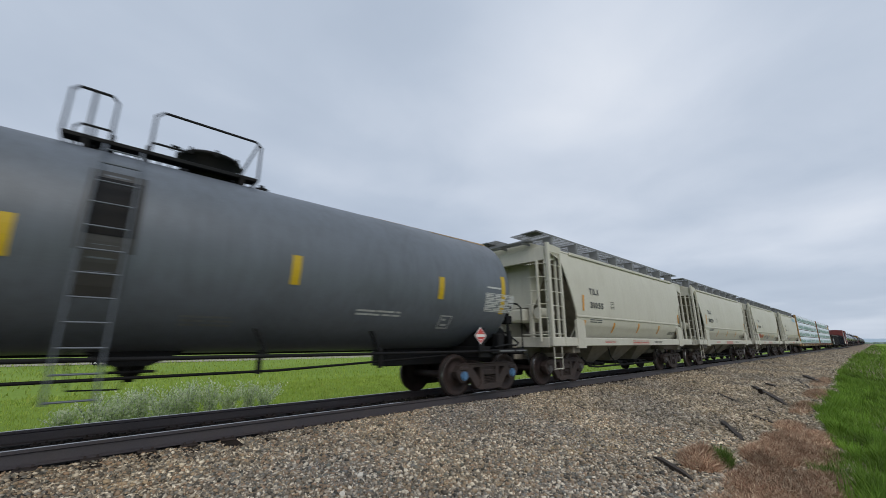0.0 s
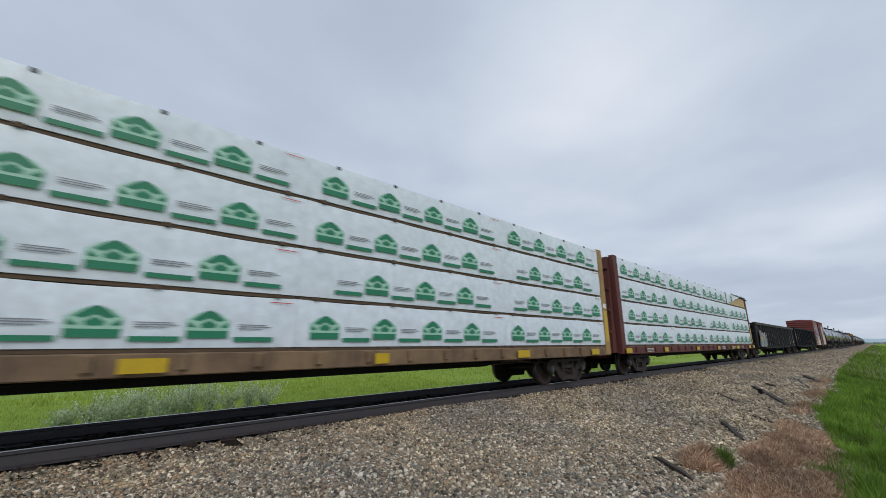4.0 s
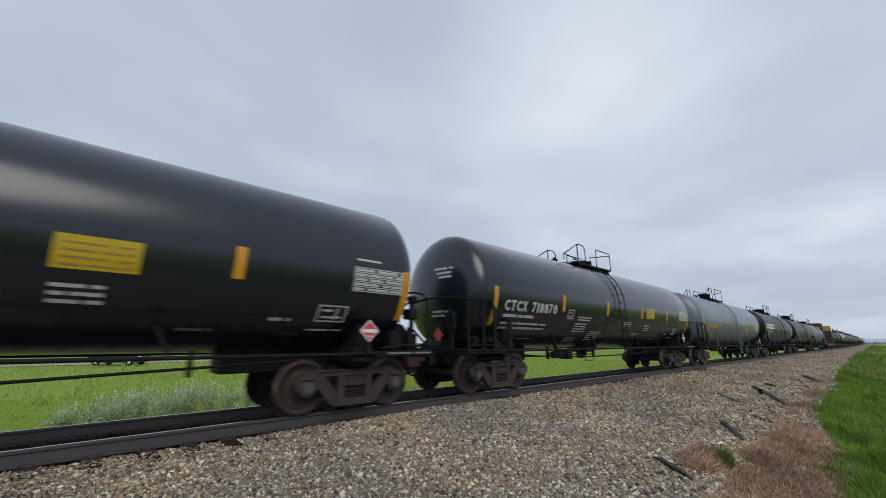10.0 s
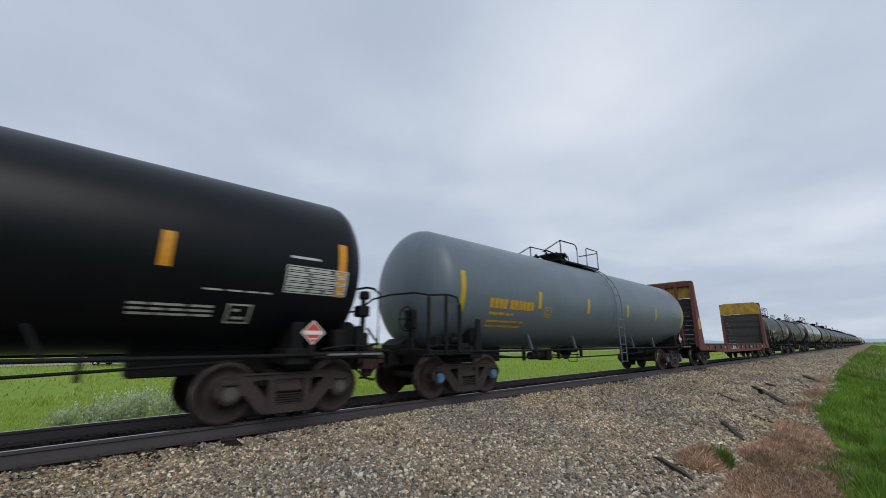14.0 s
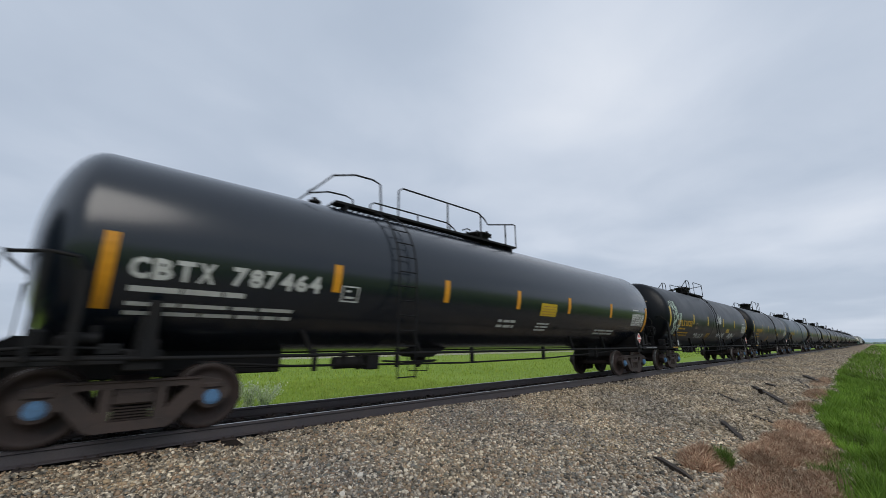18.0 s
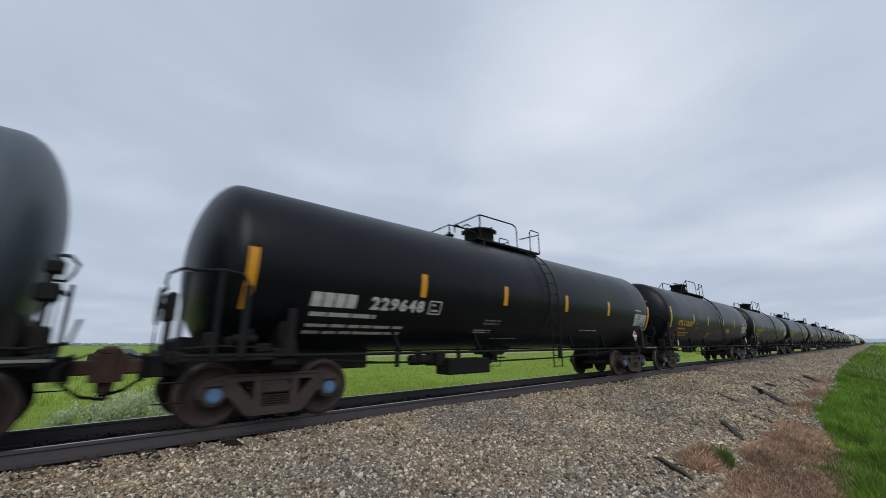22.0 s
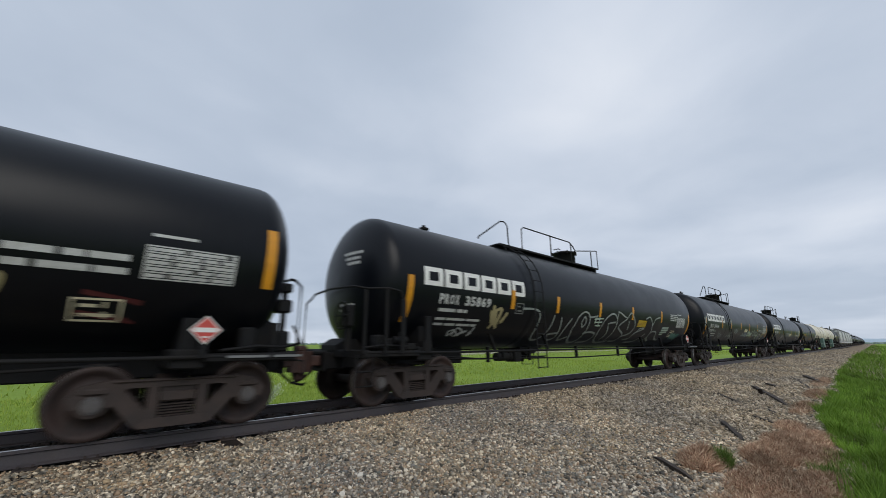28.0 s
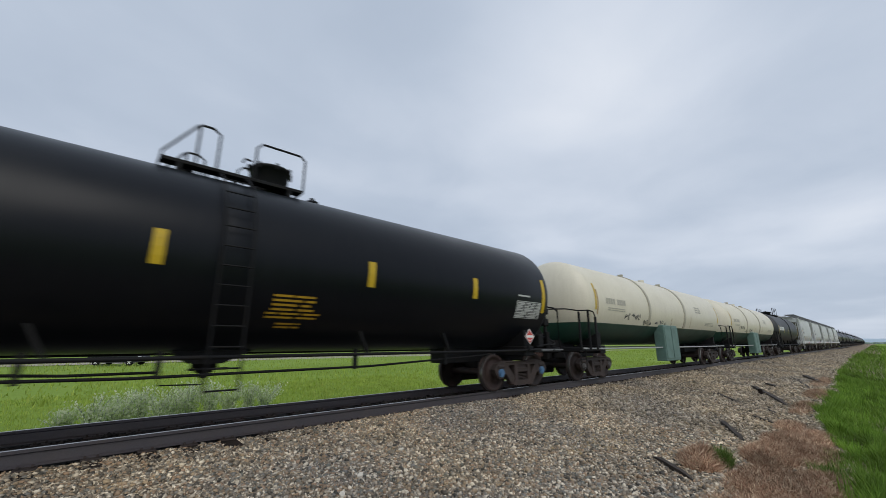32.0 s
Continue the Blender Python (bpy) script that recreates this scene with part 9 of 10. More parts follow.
part("post_label", fill(lambda g: g.box(6.93, 7.07, -1.448, -1.442, 1.66, 1.94)).mesh("post_label", M["bluepanel"]), post, "small grey label")
part("tool_box", fill(lambda g: g.box(-9 + 5.9, -9 + 7.3, -1.1, -0.6, 0.5, 0.85, 0.03)).mesh("tool_box", M["under"]), car)
car, sk = yellow_lettered(411.42, 17.88, 4, digits="210600")
mark(car, "spray_tag", "gdull", lambda g: (scribble(sk, g, 16.6, 16.82, 1.64, 1.94, 1, 0.055, 141), scribble(sk, g, 16.82, 17.0, 1.64, 1.94, 1, 0.055, 142)), "two pale spray characters")
yellow_lettered(429.3, 18.0, 5, digits="210396")
car, sk = yellow_lettered(447.3, 17.9, 6, (6.6, 9.3, 9.95, 10.6), 9.6, (8.4, 0.3, 0.52), "matte black tank car with yellow lettering and a red sticker", "capgrey", "204404", 1.88, 2.52)
mark(car, "sticker", "red", lambda g: sk.rect(g, 2.4, 2.7, 1.42, 1.5, 0.006))
mark(car, "sticker", "gcream", lambda g: sk.rect(g, 2.95, 3.25, 1.22, 1.34, 0.006))
car, sk = tank_car(465.2, 18.1, "black", "black tank car with grey manway drum and white lettering", (4.9, 8.0, 10.8, 13.4), "orange", 10.2, (6.2, 8.6, 9.4, 10.3), (8.0, 0.55, 0.42), "capgrey")
reporting_marks(car, sk, 2.3, 4.8, "#### ######", "letterw", 9, 2.05, 0.25)
head_print(car, 18.1)
spec_box(car, sk, 4.95, "letterw", 2.05)
small_print(car, sk, 10.9, 11.6, 1.62, 1.66, 1, "letterw", 3)
small_print(car, sk, 13.2, 14.8, 1.5, 1.7, 3, "letterw", 4)
data_panel(car, sk, 15.6, 1.95, "letterw", 3)

# long black tanks with the block emblem row and graffiti
LONG_STRIPES = (4.95, 7.1, 9.75, 12.4, 15.2)


def emblem_tank(start, L, seed, label):
    car, sk = tank_car(start, L, "black", label, LONG_STRIPES if seed != 2 else LONG_STRIPES[:4] + (15.4,), "yellow" if seed == 4 else "orange", 5.9, (2.7, 6.6, 9.9, 11.6), (10.2, 0.40, 0.62), "capgrey", 2, inset=0.6 if seed == 1 else 0.74, lead_mark=1.58, end_mark=(1.19, 1.47, 1.74, 1.79)[seed - 1], stripe_z=2.21 if seed == 4 else 2.30, end_z=(2.49, 2.1, 2.13, 2.06)[seed - 1])
    brand_row(car, sk, 1.9, 5.46, 2.40, 2.80)
    reporting_marks(car, sk, 2.39, 4.1, ("PROX #####", "PROX 35869", "PROX 34494", "PROX 93612")[seed - 1], "letterw", seed, 2.04, 0.22, wide=0.85)
    head_print(car, L)
    spec_box(car, sk, 5.1, "letterg", 1.95)
    data_panel(car, sk, L - 3.1 if seed != 1 else 17.55, 1.9 if seed != 1 else 2.02, "letterw", seed)
    small_print(car, sk, *((16.3, 17.4, 2.05, 2.38, 2), (16.47, 17.43, 2.18, 2.5, 4), (15.6, 17.32, 2.02, 2.2, 2), (15.44, 17.08, 1.92, 2.07, 2))[seed - 1], "letterw", seed)
    spec_box(car, sk, (16.93, 16.86, 17.0, 16.6)[seed - 1], "gcream", 1.47, 0.5)
    placard(car, sk, (18.36, 18.46, 18.36, 18.13)[seed - 1], 1.38)
    if seed == 4:
        placard(car, sk, 0.95, 1.37, "red", -0.7)
    return car, sk


car, sk = emblem_tank(483.3, 20.3, 1, "long black tank car covered in white, red and ochre graffiti")
mark(car, "spray_band", "gmaroon", lambda g: (sk.ribbon(g, [(7.2, 1.85), (9.0, 1.80), (11.0, 1.76), (13.5, 1.72)], 0.34), sk.ribbon(g, [(14.0, 1.5), (16.2, 1.5)], 0.14), sk.ribbon(g, [(17.0, 1.7), (17.6, 1.6)], 0.3)), "dull red spray band")
mark(car, "spray_tag", "gwhite", lambda g: (scribble(sk, g, 8.2, 9.5, 1.75, 2.45, 4, 0.13, 31, 0.008), scribble(sk, g, 7.4, 11.0, 1.35, 1.65, 10, 0.06, 32, 0.008), [sk.ribbon(g, smooth_loop([(11.3 + 0.55 * math.cos(t), 1.72 + 0.33 * math.sin(t)) for t in (0, 0.8, 1.6, 2.4, 3.2, 4.0, 4.8, 5.6)], 4), 0.05, 0.008)], scribble(sk, g, 10.9, 11.7, 1.5, 1.95, 4, 0.05, 33, 0.008), scribble(sk, g, 11.4, 12.4, 2.1, 2.3, 3, 0.07, 34, 0.008)), "white spray letters and ring")
mark(car, "spray_tag", "gteal", lambda g: scribble(sk, g, 12.9, 13.9, 1.5, 1.95, 4, 0.09, 35, 0.008), "dull teal spray tag")
mark(car, "spray_tag", "gochre", lambda g: (scribble(sk, g, 15.2, 16.3, 1.6, 1.95, 5, 0.06, 36, 0.008), scribble(sk, g, 5.4, 6.6, 1.6, 2.4, 4, 0.09, 37, 0.008), scribble(sk, g, 6.4, 7.2, 2.0, 2.5, 3, 0.06, 38, 0.008)), "ochre spray letters")
plate(car, sk, 9.9, 11.0, 1.95, 2.15, "gcream")

car, sk = emblem_tank(503.6, 20.45, 2, "long black tank car with thin white looping graffiti line")
LOOP = "thin white looping spray line"
strokes(sk, "spray_line", "gdull", ([(5.4, 2.1), (6.2, 2.05), (6.35, 1.4), (6.7, 1.3), (6.95, 1.5), (7.0, 2.0)], [(7.4, 1.95), (7.6, 1.4), (7.3, 1.3), (7.1, 1.45), (7.6, 1.5)], [(8.0, 1.95), (7.8, 1.6), (7.9, 1.3), (8.3, 1.4)]), 0.055, 0.006, LOOP)
strokes(sk, "spray_line", "gdull", ([(8.25, 1.62), (8.35, 1.95), (8.52, 2.11), (8.76, 2.18), (9.0, 2.11), (9.15, 1.9), (9.18, 1.58), (9.12, 1.32), (8.89, 1.22), (8.5, 1.3), (8.25, 1.6)], [(8.66, 1.86), (8.74, 2.02), (8.89, 1.94), (8.91, 1.79), (8.79, 1.71), (8.66, 1.84)], [(9.09, 1.51), (9.44, 1.56), (9.84, 1.53), (9.95, 1.41), (9.78, 1.26), (9.23, 1.22)], [(9.0, 2.11), (9.13, 2.03), (9.62, 2.09)]), 0.055, 0.006, LOOP)
strokes(sk, "spray_line", "gdull", ([(11.32, 1.27), (10.63, 1.22), (10.22, 1.34), (10.07, 1.59), (10.13, 1.89), (10.36, 2.1), (10.7, 2.21), (11.02, 2.13), (11.19, 1.85), (11.16, 1.48), (11.08, 1.27)], [(10.48, 1.84), (10.64, 1.89), (11.05, 1.93)], [(10.55, 1.81), (10.73, 1.51), (10.64, 1.3)]), 0.055, 0.006, LOOP)
strokes(sk, "spray_line", "gdull", ([(11.15, 1.85), (11.12, 2.23), (11.24, 2.29), (11.7, 2.16), (11.94, 2.09), (11.56, 1.92), (11.41, 1.78), (11.62, 1.67), (12.09, 1.51), (11.94, 1.29), (11.49, 1.27)], [(11.94, 2.09), (12.26, 2.32), (12.62, 2.06), (12.78, 1.82), (12.64, 1.57), (12.16, 1.46)], [(12.15, 2.02), (12.23, 1.7)]), 0.055, 0.006, LOOP)
strokes(sk, "spray_line", "gdull", ([(12.53, 1.33), (12.95, 1.38), (13.09, 1.58), (13.79, 1.77), (13.34, 1.75), (13.11, 1.54)], [(12.93, 1.23), (13.76, 1.28), (14.15, 1.57)], [(13.7, 2.14), (14.11, 2.23), (14.45, 1.97), (14.64, 1.64), (14.58, 1.35), (14.32, 1.29)], [(14.54, 1.92), (14.73, 2.17), (15.22, 2.27)], [(15.1, 1.29), (14.69, 1.41), (14.71, 1.64), (15.2, 1.66), (15.51, 1.42), (16.1, 1.32)]), 0.055, 0.006, LOOP)
strokes(sk, "spray_tag", "gpale", ([(9.42, 1.98), (10.05, 2.02)], [(9.5, 1.88), (10.0, 1.9)], [(9.6, 1.78), (9.95, 1.78)], [(9.75, 2.06), (9.8, 1.74)], [(9.55, 2.04), (9.5, 1.85)]), 0.045, 0.008, "pale dripping spray tag", False)
strokes(sk, "spray_tag", "gpale", ([(15.69, 1.84), (16.45, 1.86)], [(15.7, 1.75), (16.5, 1.77)], [(15.68, 1.66), (16.4, 1.68)], [(15.7, 1.58), (16.1, 1.59)]), 0.055, 0.008, "pale dripping spray tag", False)
mark(car, "spray_tag", "gochre", lambda g: scribble(sk, g, 4.1, 4.8, 1.55, 2.1, 4, 0.08, 41), "ochre leaf-like tag")
mark(car, "spray_tag", "gteal", lambda g: (scribble(sk, g, 17.15, 18.2, 1.38, 1.62, 6, 0.10, 43), scribble(sk, g, 17.3, 18.1, 1.40, 1.58, 4, 0.13, 45)), "teal spray tag")
mark(car, "spray_tag", "gwhite", lambda g: scribble(sk, g, 3.0, 3.8, 1.35, 1.55, 4, 0.035, 44))
plate(car, sk, 13.0, 13.81, 1.82, 2.08, "yellow")

car, sk = emblem_tank(524.05, 20.5, 3, "long black tank car with many white and green spray tags")
for u0, u1, z0, z1, n, w, k in ((1.15, 1.55, 2.05, 2.6, 2, 0.07, 51), (1.75, 2.4, 1.93, 2.06, 4, 0.03, 52), (2.4, 3.75, 1.8, 1.92, 7, 0.03, 53), (2.3, 3.5, 1.42, 1.66, 6, 0.045, 54), (4.3, 5.4, 1.46, 1.82, 5, 0.045, 55), (6.35, 7.1, 2.2, 3.0, 4, 0.045, 56), (6.4, 7.6, 1.4, 1.95, 4, 0.07, 57), (7.96, 8.84, 1.72, 2.15, 4, 0.045, 58), (10.2, 11.7, 1.6, 1.82, 6, 0.045, 59)):
    mark(car, "spray_tag", "gdull", lambda g: scribble(sk, g, u0, u1, z0, z1, n, w, k), "dull white spray tag")
def outlined(name, rim, face, lines, w, label):
    """Spray letters with a pale rim round a duller face."""
    strokes(sk, name, rim, lines, w, 0.006, label)
    strokes(sk, "letter_face", face, lines, 0.45 * w, 0.009)


mark(car, "spray_tag", "gbluegrey", lambda g: (scribble(sk, g, 11.2, 12.1, 1.58, 1.95, 5, 0.07, 61), scribble(sk, g, 10.4, 11.3, 1.6, 1.9, 4, 0.06, 67)), "grey-blue spray tag")
mark(car, "spray_tag", "gmintpale", lambda g: (scribble(sk, g, 12.1, 13.45, 1.62, 2.12, 5, 0.085, 62), scribble(sk, g, 12.1, 13.3, 1.6, 2.0, 5, 0.05, 68)), "pale green spray letters")
mark(car, "spray_tag", "gochre", lambda g: scribble(sk, g, 13.45, 13.8, 1.52, 1.7, 2, 0.08, 69), "yellow-green spray dots")
outlined("spray_tag", "gpale", "gdull", ([(14.02, 2.12), (13.86, 1.95), (13.98, 1.72), (14.2, 1.78), (14.22, 2.05), (14.04, 2.13)], [(14.42, 2.0), (14.32, 1.86), (14.44, 1.72), (14.56, 1.84), (14.44, 1.99)], [(14.68, 2.02), (14.66, 1.8), (14.8, 1.74), (14.92, 1.84), (14.94, 2.06)], [(15.08, 2.16), (15.06, 1.8), (15.3, 1.78), (15.46, 1.98), (15.34, 2.2), (15.06, 2.2)]), 0.075, "pale looping spray letters")
mark(car, "spray_tag", "gmintpale", lambda g: scribble(sk, g, 15.0, 15.5, 1.5, 1.82, 3, 0.055, 63), "pale green spray tag")
mark(car, "spray_tag", "gochre", lambda g: scribble(sk, g, 17.1, 18.25, 1.8, 2.0, 6, 0.045, 64), "yellow-green spray tag")
mark(car, "spray_ring", "gwhite", lambda g: [sk.ribbon(g, smooth_loop([(16.38 + 0.36 * math.cos(t), 1.6 + 0.29 * math.sin(t)) for t in (0, 1, 2, 3, 4, 5)], 4), 0.055), sk.ribbon(g, [(16.18, 1.45), (16.36, 1.8), (16.56, 1.42)], 0.05), sk.ribbon(g, [(16.25, 1.58), (16.5, 1.58)], 0.04)], "white spray ring")
plate(car, sk, 10.9, 11.75, 1.93, 2.12, "gcream")
mark(car, "grey_panel", "gshade", lambda g: sk.rect(g, 15.62, 17.39, 2.38, 2.72), "dull grey painted panel")

car, sk = emblem_tank(544.55, 20.45, 4, "long black tank car with two small white spray tags")
mark(car, "spray_tag", "gwhite", lambda g: scribble(sk, g, 6.3, 7.0, 1.55, 1.95, 4, 0.05, 71), "white spray tag")
outlined("spray_tag", "gdull", "ggrey", ([(8.86, 2.09), (9.32, 2.16)], [(9.1, 2.13), (9.06, 1.88)], [(9.58, 2.17), (9.4, 2.10), (9.52, 1.99), (9.38, 1.86), (9.26, 1.92)], [(9.66, 2.0), (9.76, 2.16), (9.88, 2.02), (9.78, 1.86), (9.66, 1.98)], [(10.2, 2.22), (10.02, 2.14), (10.14, 2.02), (10.0, 1.88), (9.88, 1.94)], [(10.26, 2.0), (10.36, 2.12), (10.44, 1.98), (10.34, 1.86), (10.26, 1.98)], [(10.72, 2.14), (10.52, 2.12), (10.5, 1.86), (10.70, 1.86)], [(10.5, 2.0), (10.66, 2.0)], [(10.80, 1.84), (10.82, 2.16), (10.98, 2.12), (10.96, 2.0), (10.82, 1.98), (11.02, 1.80)]), 0.10, "white spray letters with grey faces")
plate(car, sk, 11.05, 11.9, 1.86, 2.12, "gcream")
part("tool_box", fill(lambda g: g.cyl((-10.225 + 2.6, -1.25, 1.12), (-10.225 + 3.9, -1.25, 1.12), 0.17, 14)).mesh("air_tank", M["under"]), car, "air reservoir cylinder")

car, sk = tank_car(565.0, 17.9, "black", "matte black tank car with yellow lettering and blue bearing caps", (4.6, 7.46, 10.75, 13.59), "yellow", 8.4, (7.35, 8.12, 8.72, 9.62), (9.17, 0.35, 0.60), "blue", end_mark=1.5, stripe_z=2.46, end_z=2.49)
reporting_marks(car, sk, 2.3, 4.35, "NATX 302324", "lettery", 5, 2.03, 0.25, wide=1.3, gap=0.6)
spec_box(car, sk, 4.9, "lettery")
mark(car, "tag_panel", "lettery", lambda g: (sk.lines(g, 9.05, 9.75, 1.72, 2.0, 4, 5), sk.lines(g, 8.99, 9.9, 1.60, 1.72, 2, 6), sk.lines(g, 9.2, 9.6, 1.45, 1.56, 2, 7)))
data_panel(car, sk, 15.2, 1.85, "letterw", 5)
mark(car, "side_rail_stripe", "yellow", lambda g: g.box(-8.95 + 1.3, -8.95 + 2.2, -1.413, -1.407, 1.0, 1.04))
placard(car, sk, 15.7, 1.37)

CRM = "cream and dark green insulated tank car with jacket bands"
cream_tank(582.9, 18.1, CRM, 1)
cream_tank(601.0, 18.1, CRM, 2)
car, sk = tank_car(619.1, 15.4, "brownblack", "short dark tank car with white emblem row", (4.5, 7.0, 9.6), "yellow", 7.2, (5.2, 7.0, 7.6, 8.6), (6.6, 0.4, 0.4), "capgrey")
brand_row(car, sk, 1.9, 4.6, 2.38, 2.70)
for i in range(5):
    hopper_car(634.5 + 13.32 * i, 13.32, "whitehopper", "pale grey covered hopper with dark running boards", 20 + i)
for i in range(36):
    car, sk = tank_car(701.1 + 17.9 * i, 17.9, "grey" if i % 9 == 4 else ("brownblack" if i % 5 == 2 else "black"), "black tank car far back in the train" if i % 9 != 4 else "grey tank car far back in the train", STRIPES, "yellow", 9.5, (6.5, 9.2, 9.9, 10.6), (8.15, 0.38, 0.5), "capgrey")


def verge(x):
    """Where the green verge begins beside the ballast."""
    return float(np.interp(x, [-14, 0, 5, 7, 8, 10, 11, 12.8, 16.6, 22, 35, 70, 100], [-7.8, -7.9, -7.5, -7.1, -7.0, -6.92, -6.78, -6.4, -6.42, -6.25, -5.85, -5.3, -5.3])) + bend(x)


def verge_rows(x0, x1, count, lo, hi, width, depth, seed, power=1.0, ragged=0.25):
    rng = np.random.default_rng(seed)
    x = x0 + (x1 - x0) * rng.uniform(0, 1, count) ** power
    e = np.array([verge(a) + ragged * noise.noise((a * 0.9, 0.5, seed)) for a in x])
    y = e - depth * rng.uniform(0, 1, count) ** 1.4
    z = np.where(y > -7.6, np.interp(y, BED_Y, BED_Z), np.interp(y, LAND_Y, LAND_Z))
    return blades(np.stack([x, y, z], 1), lo, hi, width, seed + 1)


def clumps(count, x0, x1, seed):
    """Taller tufts along the ragged edge of the verge and behind it."""
    rng = np.random.default_rng(seed)
    out = []
    for k in range(count):
        x = x0 + (x1 - x0) * rng.uniform() ** 1.4
        y = verge(x) - (0.12 if x < 14 else -0.12) - (0.4 * rng.uniform() if k % 2 else 3.0 * rng.uniform())
        r, n = rng.uniform(0.08, 0.22), 130
        a, d = rng.uniform(0, 6.28, n), r * np.sqrt(rng.uniform(0, 1, n))
        px, py = x + 1.5 * d * np.cos(a), y + d * np.sin(a)
        z = np.where(py > -7.6, np.interp(py, BED_Y, BED_Z), np.interp(py, LAND_Y, LAND_Z))
        out.append(blades(np.stack([px, py, z], 1), 0.16, 0.36, 0.013, seed + k))
    return np.concatenate(out)


verge_mat = island("verge_grass", [(0.105, 0.205, 0.022), (0.14, 0.26, 0.028), (0.165, 0.29, 0.034), (0.19, 0.31, 0.044)], 0.7, 0.34, 0.35)
rows = np.concatenate([
    verge_rows(-4, 30, 105000, 0.08, 0.20, 0.011, 5.0, 11, 1.15, 0.4),
    verge_rows(14, 90, 34000, 0.16, 0.34, 0.024, 14, 12, 1.3, 0.4),
    verge_rows(-14, 6, 9000, 0.08, 0.20, 0.012, 6.0, 14),
    verge_rows(60, 320, 14000, 0.35, 0.6, 0.07, 60, 13, 1.2),
    clumps(90, 6.5, 34, 15)])
scatter("verge_grass", [BLADE, BLADE2], rows, verge_mat, "lush green grass verge beside the ballast", "grass")
rows = np.concatenate([
    blades(meadow(-7, 16, 3.6, 16, 44000, 21, -0.6), 0.06, 0.17, 0.014, 22),
    blades(meadow(0, 50, 3.6, 30, 34000, 23, -0.6), 0.08, 0.20, 0.028, 24),
    blades(meadow(-15, 130, 12, 60, 26000, 25), 0.16, 0.32, 0.06, 26)])
scatter("meadow_grass", [BLADE, BLADE2], rows, island("meadow_grass_light", [(0.275, 0.38, 0.054), (0.30, 0.405, 0.060), (0.33, 0.43, 0.068), (0.375, 0.455, 0.09)], 0.7, 0.14, 0.4), "bright green meadow grass beyond the track", "grass")

# dead brown grass at the foot of the ballast
straw = island("dead_straw", [(0.20, 0.122, 0.078), (0.45, 0.30, 0.20), (0.74, 0.58, 0.41), (0.32, 0.18, 0.115), (0.60, 0.43, 0.295), (0.40, 0.225, 0.145)], 0.85, 0.3, 0.15)
rng = np.random.default_rng(31)


def thatch(cx, cy, rx, ry, count, rise=0.09):
    a, r = rng.uniform(0, 6.28, count), np.sqrt(rng.uniform(0, 1, count))
    x, y = cx + rx * r * np.cos(a), cy + ry * r * np.sin(a)
    return np.stack([x, y, np.interp(y, BED_Y, BED_Z) + rise * (1 - r * r) * rng.uniform(0.5, 1.0, count) + 0.04 * np.array([noise.noise((a * 3.0, b * 3.0, 5.0)) for a, b in zip(x, y)])], 1)


pads = [(6.85, -5.68, 0.5, 0.26, 3600, 0.08, 0.24), (8.0, -6.25, 0.6, 0.35, 4200, 0.06, 0.20), (7.2, -6.85, 0.9, 0.25, 3000, 0.06, 0.2), (8.9, -6.75, 0.9, 0.22, 2000, 0.06, 0.2), (10.6, -6.55, 0.7, 0.2, 1500, 0.06, 0.2), (8.9, -6.45, 0.9, 0.4, 3800, 0.05, 0.18), (6.6, -6.5, 1.0, 0.5, 5600, 0.05, 0.18), (9.6, -6.3, 0.9, 0.4, 3400, 0.06, 0.2), (11.2, -6.1, 0.8, 0.25, 1600, 0.05, 0.16), (5.4, -6.6, 0.8, 0.6, 3600, 0.04, 0.16),
        (14.5, -6.0, 1.6, 0.25, 1400, 0.05, 0.2), (18.5, -5.95, 2.0, 0.3, 1800, 0.06, 0.25), (24, -5.7, 3.0, 0.3, 1400, 0.06, 0.25), (10.4, -6.5, 0.8, 0.3, 1800, 0.05, 0.2), (7.4, -6.9, 1.2, 0.25, 2600, 0.05, 0.16)]
rows = np.concatenate([blades(thatch(*p[:4], int(1.7 * p[4]), 0.22 if i in (0, 1) else 0.10), 0.7 * p[5], 0.62 * p[6], 0.0075, 40 + i) for i, p in enumerate(pads)])
rows[:, 4] = np.random.default_rng(5).uniform(-1.1, 1.1, len(rows))
scatter("dead_grass", [BLADE, BLADE2], rows, straw, "matted reddish-brown dead grass at the ballast edge", "dry grass")
rows = np.concatenate([blades(thatch(7.0, -5.88, 0.16, 0.12, 700, 0.14), 0.10, 0.26, 0.010, 61), blades(thatch(7.9, -6.9, 0.3, 0.2, 300), 0.08, 0.2, 0.01, 62)])
scatter("young_grass_tuft", [BLADE, BLADE2], rows, grass_mat, "fresh green grass tuft among the dead grass", "grass")


# ---------------------------------------------------------------- silvery shrubs beyond the rails
LEAF = ([(0, 0, 0), (0.30, 0.08, 0.5), (0, 0, 1.0), (-0.30, 0.08, 0.5)], [(0, 1, 2), (0, 2, 3)])
leaf_mat = island("silver_willow_leaves", [(0.50, 0.61, 0.32), (0.70, 0.77, 0.52), (0.84, 0.88, 0.68), (0.42, 0.56, 0.22)], 0.6, 0.15, 0.25)


